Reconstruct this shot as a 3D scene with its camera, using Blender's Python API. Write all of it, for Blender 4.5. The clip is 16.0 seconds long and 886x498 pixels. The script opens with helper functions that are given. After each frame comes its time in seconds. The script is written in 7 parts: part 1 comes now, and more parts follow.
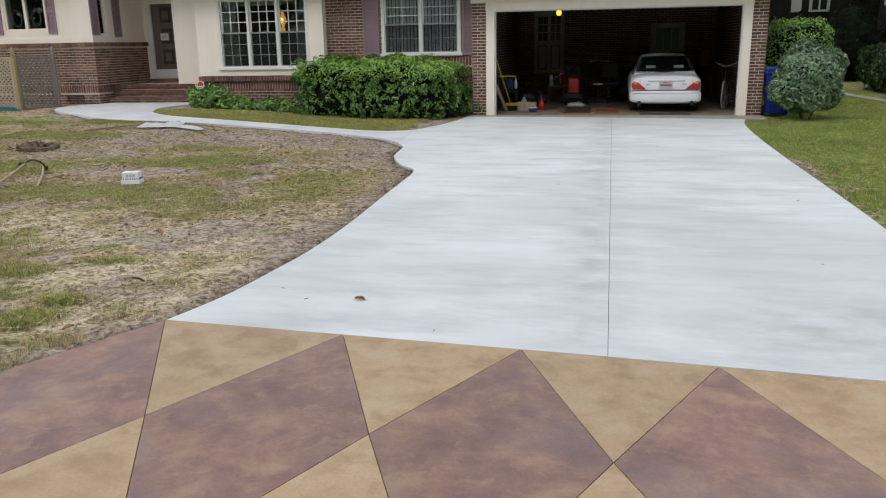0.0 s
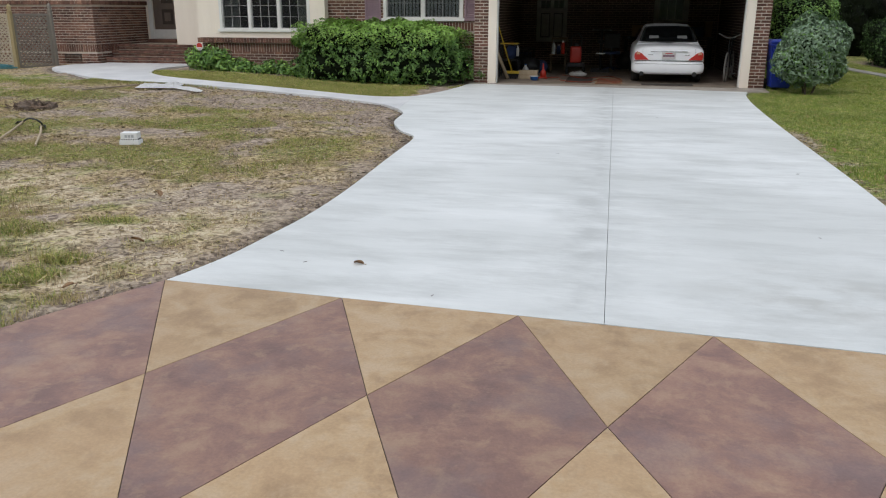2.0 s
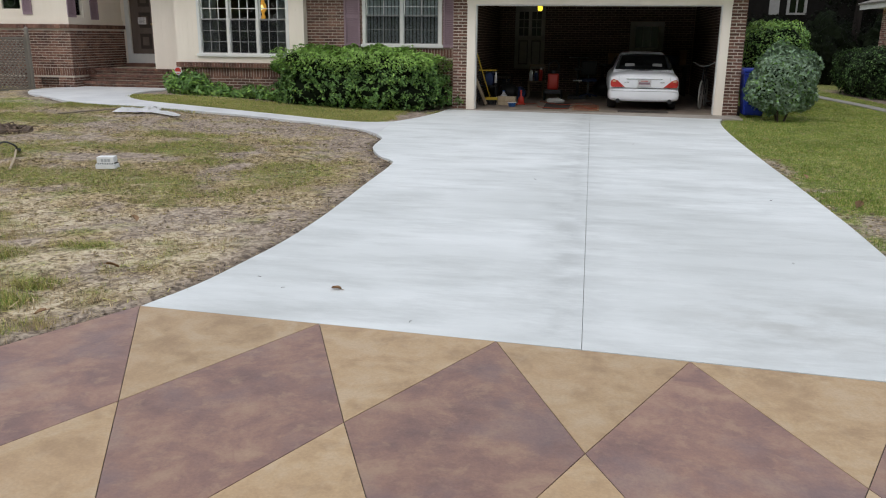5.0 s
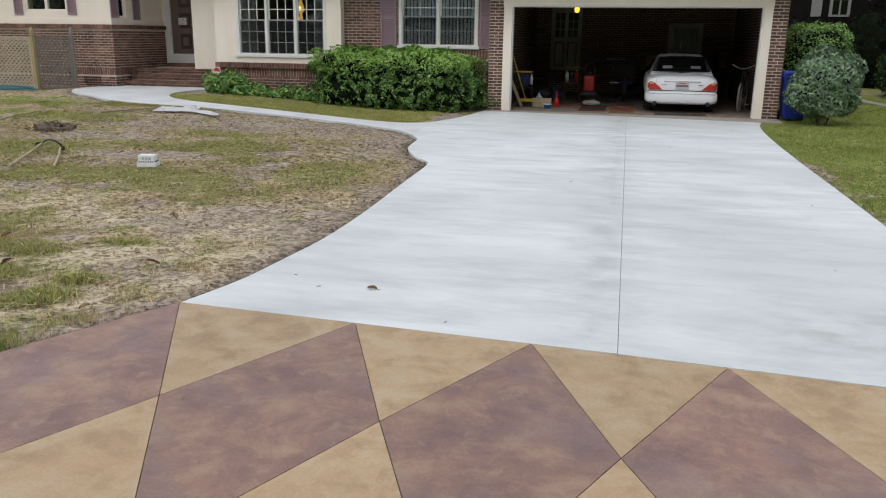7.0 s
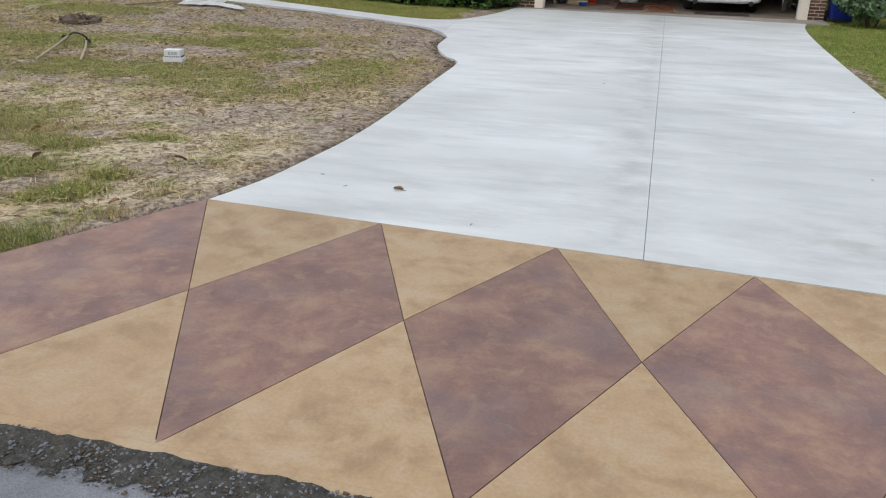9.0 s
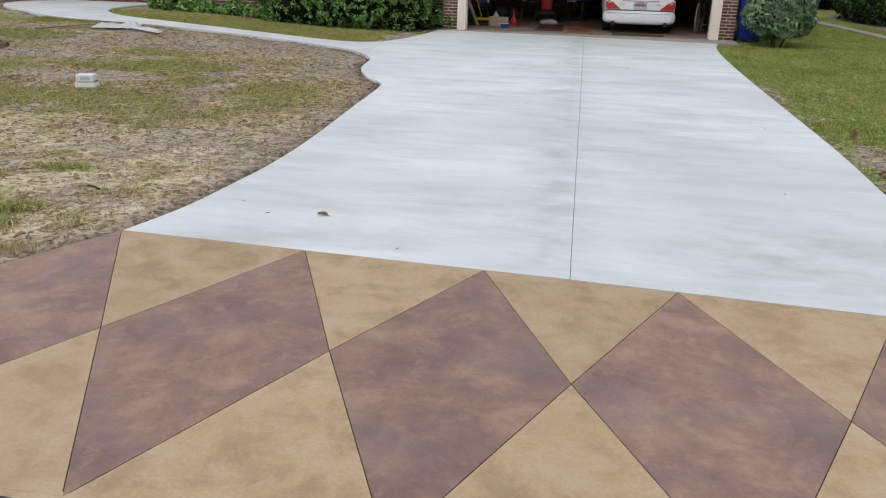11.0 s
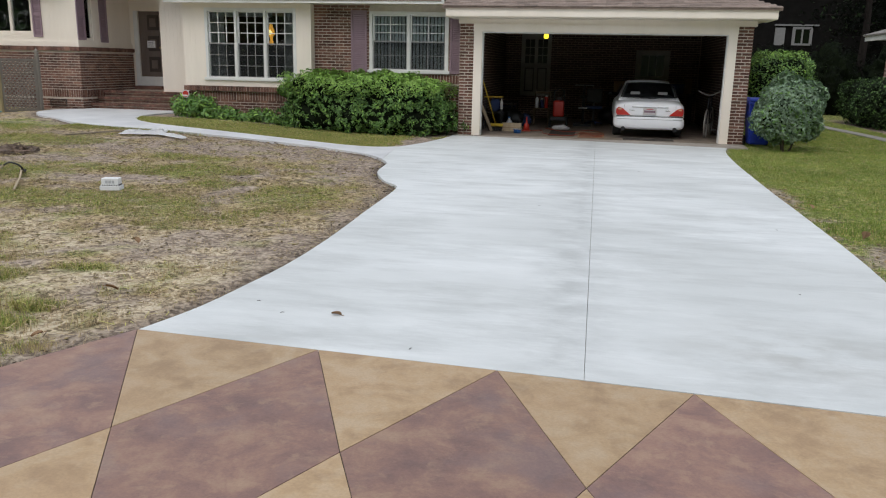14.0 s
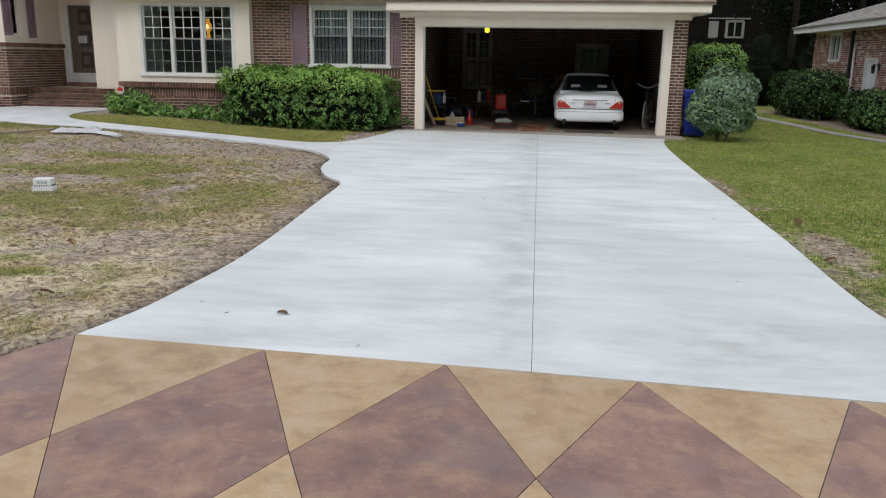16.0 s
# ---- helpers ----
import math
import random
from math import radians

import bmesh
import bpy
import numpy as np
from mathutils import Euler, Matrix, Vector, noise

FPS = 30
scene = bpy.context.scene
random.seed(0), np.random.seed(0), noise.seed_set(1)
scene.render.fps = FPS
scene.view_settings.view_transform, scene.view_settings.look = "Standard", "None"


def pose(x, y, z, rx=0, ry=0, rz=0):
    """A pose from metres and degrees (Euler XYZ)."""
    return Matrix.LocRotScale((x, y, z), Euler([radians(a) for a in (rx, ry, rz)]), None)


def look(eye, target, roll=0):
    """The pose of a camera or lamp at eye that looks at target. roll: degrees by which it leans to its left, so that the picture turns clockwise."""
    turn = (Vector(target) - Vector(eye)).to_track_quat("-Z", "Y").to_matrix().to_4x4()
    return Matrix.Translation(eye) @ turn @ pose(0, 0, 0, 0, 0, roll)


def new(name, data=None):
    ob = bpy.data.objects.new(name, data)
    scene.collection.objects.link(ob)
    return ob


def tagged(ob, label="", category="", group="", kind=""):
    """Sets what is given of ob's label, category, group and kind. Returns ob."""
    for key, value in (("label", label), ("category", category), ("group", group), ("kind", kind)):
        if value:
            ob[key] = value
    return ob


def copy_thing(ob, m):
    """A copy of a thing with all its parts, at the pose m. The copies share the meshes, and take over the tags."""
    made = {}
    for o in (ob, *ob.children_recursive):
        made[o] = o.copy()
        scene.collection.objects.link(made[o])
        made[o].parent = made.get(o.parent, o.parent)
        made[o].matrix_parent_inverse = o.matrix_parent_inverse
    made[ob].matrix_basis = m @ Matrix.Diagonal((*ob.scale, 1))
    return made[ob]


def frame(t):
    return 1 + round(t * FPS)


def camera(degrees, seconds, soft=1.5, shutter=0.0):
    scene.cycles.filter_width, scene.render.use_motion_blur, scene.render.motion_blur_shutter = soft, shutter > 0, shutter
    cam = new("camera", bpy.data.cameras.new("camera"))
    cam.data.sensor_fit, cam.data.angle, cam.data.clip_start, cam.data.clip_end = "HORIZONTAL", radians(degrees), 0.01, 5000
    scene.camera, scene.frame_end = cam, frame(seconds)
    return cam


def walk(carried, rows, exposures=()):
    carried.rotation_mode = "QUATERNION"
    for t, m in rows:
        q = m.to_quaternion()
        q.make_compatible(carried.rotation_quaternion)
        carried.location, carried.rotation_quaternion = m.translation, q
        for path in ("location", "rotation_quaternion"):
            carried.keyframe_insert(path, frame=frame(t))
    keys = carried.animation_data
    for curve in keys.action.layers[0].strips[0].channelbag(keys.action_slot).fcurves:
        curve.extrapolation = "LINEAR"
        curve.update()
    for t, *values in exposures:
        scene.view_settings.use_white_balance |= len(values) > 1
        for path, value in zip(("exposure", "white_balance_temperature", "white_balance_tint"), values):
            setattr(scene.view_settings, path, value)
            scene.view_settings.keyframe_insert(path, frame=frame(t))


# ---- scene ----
cam = camera(59.0, 16.0, soft=1.1)
PATH = [
    (0, (-0.013, -18.393, 1.614), (-0.421, -16.501, 1.11), -1.07),
    (0.5, (-0.016, -18.395, 1.61), (-0.419, -16.501, 1.109), -0.18),
    (1, (-0.02, -18.402, 1.609), (-0.424, -16.508, 1.108), -0.24),
    (1.5, (-0.025, -18.409, 1.61), (-0.423, -16.515, 1.108), -0.02),
    (2, (-0.022, -18.417, 1.604), (-0.419, -16.545, 1.022), 0.1),
    (2.5, (-0.025, -18.415, 1.606), (-0.415, -16.591, 0.886), 0.44),
    (3, (-0.022, -18.407, 1.61), (-0.399, -16.58, 0.889), 0.7),
    (3.5, (-0.014, -18.397, 1.61), (-0.338, -16.537, 0.95), 1.23),
    (4, (-0.011, -18.401, 1.609), (-0.334, -16.513, 1.033), 0.88),
    (6.5, (-0.034, -18.438, 1.617), (-0.438, -16.546, 1.11), 0.6),
    (7, (-0.038, -18.433, 1.616), (-0.466, -16.55, 1.096), 0.76),
    (7.5, (-0.037, -18.447, 1.611), (-0.481, -16.593, 1.007), 0.91),
    (8, (-0.046, -18.444, 1.607), (-0.545, -16.621, 0.951), 0.68),
    (8.5, (-0.046, -18.45, 1.605), (-0.544, -16.652, 0.885), 0.96),
    (8.7, (-0.042, -18.437, 1.605), (-0.532, -16.65, 0.854), 1.01),
    (10.8, (-0.028, -18.338, 1.607), (-0.334, -16.513, 0.848), 1.5),
    (11, (-0.026, -18.341, 1.607), (-0.332, -16.495, 0.902), 1.5),
    (11.5, (-0.018, -18.352, 1.608), (-0.33, -16.465, 1.026), 1.4),
    (12, (-0.013, -18.358, 1.61), (-0.335, -16.459, 1.073), 1.3),
    (12.5, (-0.01, -18.364, 1.608), (-0.339, -16.455, 1.113), 1.2),
    (13, (-0.013, -18.363, 1.607), (-0.386, -16.456, 1.13), 0.9),
    (13.5, (-0.01, -18.365, 1.608), (-0.382, -16.455, 1.146), 1.1),
    (14, (-0.009, -18.366, 1.609), (-0.372, -16.454, 1.149), 1.2),
    (14.5, (-0.008, -18.366, 1.611), (-0.333, -16.448, 1.149), 1.5),
    (15, (-0.009, -18.366, 1.612), (-0.301, -16.443, 1.148), 1.3),
    (15.5, (-0.011, -18.362, 1.612), (-0.269, -16.434, 1.144), 0.9),
    (16, (-0.01, -18.363, 1.614), (-0.236, -16.432, 1.142), 0.9),
]

# ---- body ----
walk(cam, [(t, look(e, a, r)) for t, e, a, r in PATH])

# ---- world and light: a bright overcast sky ----
world = bpy.data.worlds.new("overcast_sky")
scene.world = world
world.use_nodes = True
wn = world.node_tree.nodes
sky = wn.new("ShaderNodeTexSky")
sky.sky_type, sky.sun_disc = "NISHITA", False
sky.sun_elevation, sky.sun_rotation = radians(48), radians(200)
sky.air_density, sky.dust_density, sky.ozone_density = 1.0, 4.0, 1.0
soft_sky = wn.new("ShaderNodeMix")
soft_sky.data_type = "RGBA"
soft_sky.inputs[0].default_value = 0.75
soft_sky.inputs[7].default_value = (6.0, 6.35, 6.85, 1)
world.node_tree.links.new(sky.outputs[0], soft_sky.inputs[6])
world.node_tree.links.new(soft_sky.outputs[2], wn["Background"].inputs[0])
wn["Background"].inputs[1].default_value = 0.145
sun_data = bpy.data.lights.new("sun", "SUN")
sun_data.energy, sun_data.angle, sun_data.color = 0.7, radians(40), (1.0, 0.96, 0.9)
sun = new("sun", sun_data)
sun.matrix_world = look((-8, -20, 30), (0, 0, 0))
scene.view_settings.exposure = 0.0


# ---- materials ----
def material(name, colours, scale=4.0, rough=0.7, bump=0.2, metal=0.0, stretch=(1, 1, 1), detail=6.0, fine=60.0, fine_mix=0.25,
             space="object", random_tone=0.0, spec=0.5, contrast=(0.3, 0.7), bump_scale=None, coat=0.0, island=0.0):
    """A surface with two scales of noise: a ramp over the broad one, the fine one over it."""
    m = bpy.data.materials.new(name)
    m.use_nodes = True
    nt, nodes = m.node_tree, m.node_tree.nodes
    p = nodes["Principled BSDF"]
    p.inputs["Roughness"].default_value, p.inputs["Metallic"].default_value = rough, metal
    p.inputs["Specular IOR Level"].default_value, p.inputs["Coat Weight"].default_value = spec, coat
    if space == "object":
        src = nodes.new("ShaderNodeTexCoord").outputs["Object"]
    else:
        src = nodes.new("ShaderNodeNewGeometry").outputs["Position"]
    mp = nodes.new("ShaderNodeMapping")
    mp.inputs["Scale"].default_value = stretch
    nt.links.new(src, mp.inputs[0])
    n1 = nodes.new("ShaderNodeTexNoise")
    n1.inputs["Scale"].default_value, n1.inputs["Detail"].default_value, n1.inputs["Roughness"].default_value = scale, detail, 0.6
    n2 = nodes.new("ShaderNodeTexNoise")
    n2.inputs["Scale"].default_value, n2.inputs["Detail"].default_value = fine, 4.0
    nt.links.new(mp.outputs[0], n1.inputs[0])
    nt.links.new(src, n2.inputs[0])
    ramp = nodes.new("ShaderNodeValToRGB")
    ramp.color_ramp.elements.remove(ramp.color_ramp.elements[1])
    for i, c in enumerate(colours):
        at = contrast[0] + (contrast[1] - contrast[0]) * i / max(1, len(colours) - 1)
        el = ramp.color_ramp.elements[0] if i == 0 else ramp.color_ramp.elements.new(at)
        el.position, el.color = at, (*c, 1)
    nt.links.new(n1.outputs[0], ramp.inputs[0])
    mul = nodes.new("ShaderNodeMix")
    mul.data_type, mul.blend_type = "RGBA", "OVERLAY"
    mul.inputs[0].default_value = fine_mix
    nt.links.new(ramp.outputs[0], mul.inputs[6])
    nt.links.new(n2.outputs[0], mul.inputs[7])
    out = mul.outputs[2]
    if random_tone or island:
        if random_tone:
            rnd = nodes.new("ShaderNodeObjectInfo").outputs["Random"]
        else:
            rnd = nodes.new("ShaderNodeNewGeometry").outputs["Random Per Island"]
        rng = nodes.new("ShaderNodeMapRange")
        rng.inputs["To Min"].default_value, rng.inputs["To Max"].default_value = 1 - (random_tone or island), 1 + (random_tone or island)
        nt.links.new(rnd, rng.inputs[0])
        hsv = nodes.new("ShaderNodeHueSaturation")
        nt.links.new(rng.outputs[0], hsv.inputs["Value"])
        nt.links.new(out, hsv.inputs["Color"])
        out = hsv.outputs[0]
    nt.links.new(out, p.inputs["Base Color"])
    if bump:
        b = nodes.new("ShaderNodeBump")
        b.inputs["Strength"].default_value, b.inputs["Distance"].default_value = bump, bump_scale or 0.01
        nt.links.new(n2.outputs[0], b.inputs["Height"])
        nt.links.new(b.outputs[0], p.inputs["Normal"])
    return m


def plain(name, colour, rough=0.5, metal=0.0, coat=0.0, spec=0.5):
    """Small, plain parts: paint, plastic and metal with a faint mottle."""
    lo = tuple(c * 0.88 for c in colour)
    return material(name, (lo, colour), 9.0, rough, 0.05, metal, fine=150, fine_mix=0.1, coat=coat, spec=spec)


def brushed_concrete():
    """Pale sealed concrete: fine brush streaks across the drive, cloudy tone, grey smudges, a dirty line along the centre joint."""
    m = bpy.data.materials.new("pale_brushed_concrete")
    m.use_nodes = True
    nt, nodes = m.node_tree, m.node_tree.nodes
    p = nodes["Principled BSDF"]
    p.inputs["Roughness"].default_value = 0.62
    pos = nodes.new("ShaderNodeNewGeometry").outputs["Position"]

    def layer(scale, stretch, detail, lo, hi, rough=0.6):
        mp = nodes.new("ShaderNodeMapping")
        mp.inputs["Scale"].default_value = stretch
        nt.links.new(pos, mp.inputs[0])
        n = nodes.new("ShaderNodeTexNoise")
        n.inputs["Scale"].default_value, n.inputs["Detail"].default_value, n.inputs["Roughness"].default_value = scale, detail, rough
        nt.links.new(mp.outputs[0], n.inputs[0])
        r = nodes.new("ShaderNodeMapRange")
        r.inputs["From Min"].default_value, r.inputs["From Max"].default_value = lo, hi
        nt.links.new(n.outputs[0], r.inputs[0])
        return r.outputs[0], n.outputs[0]

    def math_node(op, a, b):
        x = nodes.new("ShaderNodeMath")
        x.operation = op
        for i, v in enumerate((a, b)):
            if isinstance(v, (int, float)):
                x.inputs[i].default_value = v
            else:
                nt.links.new(v, x.inputs[i])
        return x.outputs[0]

    def blend(f, a, b):
        x = nodes.new("ShaderNodeMix")
        x.data_type = "RGBA"
        nt.links.new(f, x.inputs[0])
        for i, v in ((6, a), (7, b)):
            if isinstance(v, tuple):
                x.inputs[i].default_value = (*v, 1)
            else:
                nt.links.new(v, x.inputs[i])
        return x.outputs[2]

    streak, _ = layer(1.7, (0.5, 1.9, 1), 10.0, 0.34, 0.64, 0.7)
    cloud, _ = layer(0.55, (0.7, 1.2, 1), 5.0, 0.36, 0.62)
    smudge, _ = layer(1.1, (0.6, 1.7, 1), 9.0, 0.47, 0.66, 0.7)
    grain, raw = layer(120.0, (1, 1, 1), 3.0, 0.3, 0.7)
    sep = nodes.new("ShaderNodeSeparateXYZ")
    nt.links.new(pos, sep.inputs[0])
    off = math_node("ABSOLUTE", math_node("ADD", sep.outputs[0], 0.12), 0)
    line = nodes.new("ShaderNodeMapRange")
    line.inputs["From Min"].default_value, line.inputs["From Max"].default_value = 0.42, 0.02
    nt.links.new(off, line.inputs[0])
    blot, _ = layer(2.3, (0.9, 1.5, 1), 7.0, 0.4, 0.62, 0.65)
    broad, _ = layer(0.32, (1, 1, 1), 3.0, 0.42, 0.6)
    # a tyre-scuffed stain near the apron
    ring = nodes.new("ShaderNodeVectorMath")
    ring.operation = "DISTANCE"
    flat = nodes.new("ShaderNodeMapping")
    flat.inputs["Scale"].default_value = (1.0, 1.3, 1)
    nt.links.new(pos, flat.inputs[0])
    nt.links.new(flat.outputs[0], ring.inputs[0])
    ring.inputs[1].default_value = (1.25, -17.9, 0)
    scuff = nodes.new("ShaderNodeMapRange")
    scuff.inputs["From Min"].default_value, scuff.inputs["From Max"].default_value = 1.0, 0.1
    nt.links.new(ring.outputs["Value"], scuff.inputs[0])
    base = blend(streak, (0.61, 0.64, 0.64), (0.785, 0.812, 0.815))
    base = blend(math_node("MULTIPLY", cloud, 0.5), base, (0.8, 0.825, 0.83))
    base = blend(math_node("MULTIPLY", broad, 0.55), base, (0.56, 0.585, 0.578))
    base = blend(math_node("MULTIPLY", smudge, 0.6), base, (0.46, 0.48, 0.472))
    base = blend(math_node("MULTIPLY", math_node("MULTIPLY", scuff.outputs[0], blot), 0.55), base, (0.36, 0.36, 0.335))
    base = blend(math_node("MULTIPLY", math_node("MULTIPLY", line.outputs[0], blot), 0.7), base, (0.44, 0.46, 0.458))
    base = blend(math_node("MULTIPLY", grain, 0.1), base, (0.4, 0.4, 0.4))
    nt.links.new(base, p.inputs["Base Color"])
    b = nodes.new("ShaderNodeBump")
    b.inputs["Strength"].default_value, b.inputs["Distance"].default_value = 0.15, 0.004
    nt.links.new(raw, b.inputs["Height"])
    nt.links.new(b.outputs[0], p.inputs["Normal"])
    return m


def stained(name, ramp_stops, blotch, blotch_amount, second, seed):
    """Acid-stained concrete: cloudy ramp, a second stain in blotches, fine pitting."""
    m = bpy.data.materials.new(name)
    m.use_nodes = True
    nt, nodes = m.node_tree, m.node_tree.nodes
    p = nodes["Principled BSDF"]
    p.inputs["Roughness"].default_value = 0.5
    pos = nodes.new("ShaderNodeNewGeometry").outputs["Position"]
    mp = nodes.new("ShaderNodeMapping")
    mp.inputs["Location"].default_value = (seed, seed * 0.7, 0)
    nt.links.new(pos, mp.inputs[0])

    def tex(scale, detail, rough, dist=0.0):
        n = nodes.new("ShaderNodeTexNoise")
        n.inputs["Scale"].default_value, n.inputs["Detail"].default_value = scale, detail
        n.inputs["Roughness"].default_value, n.inputs["Distortion"].default_value = rough, dist
        nt.links.new(mp.outputs[0], n.inputs[0])
        return n.outputs[0]

    def ramp(fac, stops):
        r = nodes.new("ShaderNodeValToRGB")
        r.color_ramp.elements.remove(r.color_ramp.elements[1])
        for i, (at, c) in enumerate(stops):
            el = r.color_ramp.elements[0] if i == 0 else r.color_ramp.elements.new(at)
            el.position, el.color = at, (*c, 1)
        nt.links.new(fac, r.inputs[0])
        return r.outputs[0]

    def mix(f, a, b, how="MIX"):
        x = nodes.new("ShaderNodeMix")
        x.data_type, x.blend_type = "RGBA", how
        if isinstance(f, float):
            x.inputs[0].default_value = f
        else:
            nt.links.new(f, x.inputs[0])
        for i, v in ((6, a), (7, b)):
            if isinstance(v, tuple):
                x.inputs[i].default_value = (*v, 1)
            else:
                nt.links.new(v, x.inputs[i])
        return x.outputs[2]

    def span(v, lo, hi, top):
        r = nodes.new("ShaderNodeMapRange")
        r.inputs["From Min"].default_value, r.inputs["From Max"].default_value, r.inputs["To Max"].default_value = lo, hi, top
        nt.links.new(v, r.inputs[0])
        return r.outputs[0]

    col = ramp(tex(3.4, 9.0, 0.66, 0.3), ramp_stops)
    col = mix(span(tex(8.0, 7.0, 0.65, 0.3), 0.52, 0.66, blotch_amount), col, blotch)
    col = mix(span(tex(1.6, 6.0, 0.62), 0.5, 0.62, 0.42), col, second)
    pit = tex(70.0, 5.0, 0.6)
    col = mix(0.22, col, pit, "OVERLAY")
    rnd = nodes.new("ShaderNodeObjectInfo").outputs["Random"]
    hsv = nodes.new("ShaderNodeHueSaturation")
    tone = nodes.new("ShaderNodeMapRange")
    tone.inputs["To Min"].default_value, tone.inputs["To Max"].default_value = 0.93, 1.08
    nt.links.new(rnd, tone.inputs[0])
    nt.links.new(tone.outputs[0], hsv.inputs["Value"])
    nt.links.new(col, hsv.inputs["Color"])
    nt.links.new(hsv.outputs[0], p.inputs["Base Color"])
    b = nodes.new("ShaderNodeBump")
    b.inputs["Strength"].default_value, b.inputs["Distance"].default_value = 0.2, 0.004
    nt.links.new(pit, b.inputs["Height"])
    nt.links.new(b.outputs[0], p.inputs["Normal"])
    return m


CONCRETE = brushed_concrete()
WALK_CONCRETE = material("walk_concrete", ((0.55, 0.56, 0.575), (0.7, 0.71, 0.72)), 1.5, 0.7, 0.15, fine=90, fine_mix=0.12, space="world")
GARAGE_FLOOR = material("worn_garage_concrete", ((0.15, 0.12, 0.095), (0.32, 0.265, 0.215)), 2.0, 0.8, 0.1, fine=70, space="world")
SILL_CONCRETE = material("tan_worn_concrete", ((0.29, 0.26, 0.225), (0.47, 0.43, 0.38)), 3.0, 0.8, 0.15, fine=70, space="world")
PLUM = stained("plum_stained_concrete", ((0.350, (0.18, 0.105, 0.092)), (0.462, (0.238, 0.136, 0.11)), (0.545, (0.29, 0.168, 0.125)), (0.650, (0.35, 0.225, 0.155))),
               (0.39, 0.258, 0.172), 0.5, (0.2, 0.15, 0.152), 3.0)
OCHRE = stained("ochre_stained_concrete", ((0.380, (0.345, 0.228, 0.126)), (0.500, (0.44, 0.303, 0.17)), (0.620, (0.475, 0.35, 0.222))),
                (0.5, 0.39, 0.265), 0.35, (0.45, 0.3, 0.17), 8.0)
ASPHALT = material("grey_road_asphalt", ((0.19, 0.2, 0.22), (0.29, 0.3, 0.33)), 3.0, 0.85, 0.6, fine=160, fine_mix=0.6, space="world")
ASPHALT_EDGE = material("crumbled_dark_asphalt", ((0.035, 0.035, 0.03), (0.13, 0.125, 0.11)), 26.0, 0.95, 1.0, fine=90, fine_mix=0.6, space="world", bump_scale=0.03)
BRICK = material("brown_red_brick", ((0.088, 0.044, 0.034), (0.16, 0.08, 0.058), (0.245, 0.135, 0.095)), 3.0, 0.85, 0.4, fine=50, fine_mix=0.35, island=0.4)
BRICK_PART = material("brown_red_brick_single", ((0.088, 0.044, 0.034), (0.16, 0.08, 0.058), (0.245, 0.135, 0.095)), 3.0, 0.85, 0.4, fine=50, fine_mix=0.35, random_tone=0.4)
MORTAR = material("grey_mortar", ((0.5, 0.44, 0.37), (0.64, 0.58, 0.5)), 8.0, 0.95, 0.5, fine=80)
CREAM = material("cream_painted_wood", ((0.83, 0.755, 0.655), (0.89, 0.815, 0.715)), 3.0, 0.55, 0.1, fine=40, fine_mix=0.1, stretch=(1, 1, 0.2))
WHITE = material("white_paint", ((0.7, 0.7, 0.68), (0.8, 0.8, 0.78)), 3.0, 0.45, 0.08, fine=60, fine_mix=0.08)
SHUTTER = material("mauve_shutter_paint", ((0.25, 0.17, 0.205), (0.33, 0.235, 0.275)), 3.0, 0.6, 0.2, fine=50, fine_mix=0.2, stretch=(1, 1, 0.3))
DARK_WOOD = material("brown_door_paint", ((0.12, 0.092, 0.076), (0.17, 0.13, 0.11)), 4.0, 0.5, 0.15, fine=60, stretch=(1, 1, 0.2))
SHINGLE = material("weathered_shingle", ((0.2, 0.15, 0.12), (0.3, 0.23, 0.19)), 5.0, 0.95, 0.6, fine=60, fine_mix=0.5)
GREY_SHINGLE = material("grey_shingle", ((0.24, 0.22, 0.21), (0.36, 0.34, 0.32)), 5.0, 0.95, 0.6, fine=60, fine_mix=0.5)
# near-black board: the shade inside garage and vents is put into its colour
INNER = material("shade_dark_board", ((0.045, 0.035, 0.03), (0.075, 0.06, 0.05)), 3.0, 0.9, 0.2, fine=40)
LEAF = material("hedge_leaf", ((0.085, 0.185, 0.04), (0.155, 0.3, 0.07)), 3.0, 0.5, 0.0, island=0.45)
LEAF_TIP = material("lighter_hedge_leaf", ((0.19, 0.36, 0.055), (0.3, 0.48, 0.1)), 3.0, 0.5, 0.0, island=0.35)
LEAF_GREY = material("silvery_shrub_leaf", ((0.13, 0.22, 0.13), (0.3, 0.41, 0.28)), 3.0, 0.55, 0.0, island=0.4)
LEAF_DARK = material("dark_tree_leaf", ((0.012, 0.025, 0.01), (0.03, 0.052, 0.018)), 3.0, 0.6, 0.0, island=0.4, spec=0.12)
BARK = material("brown_bark", ((0.05, 0.035, 0.025), (0.11, 0.085, 0.065)), 6.0, 0.9, 0.6, stretch=(1, 1, 0.2))


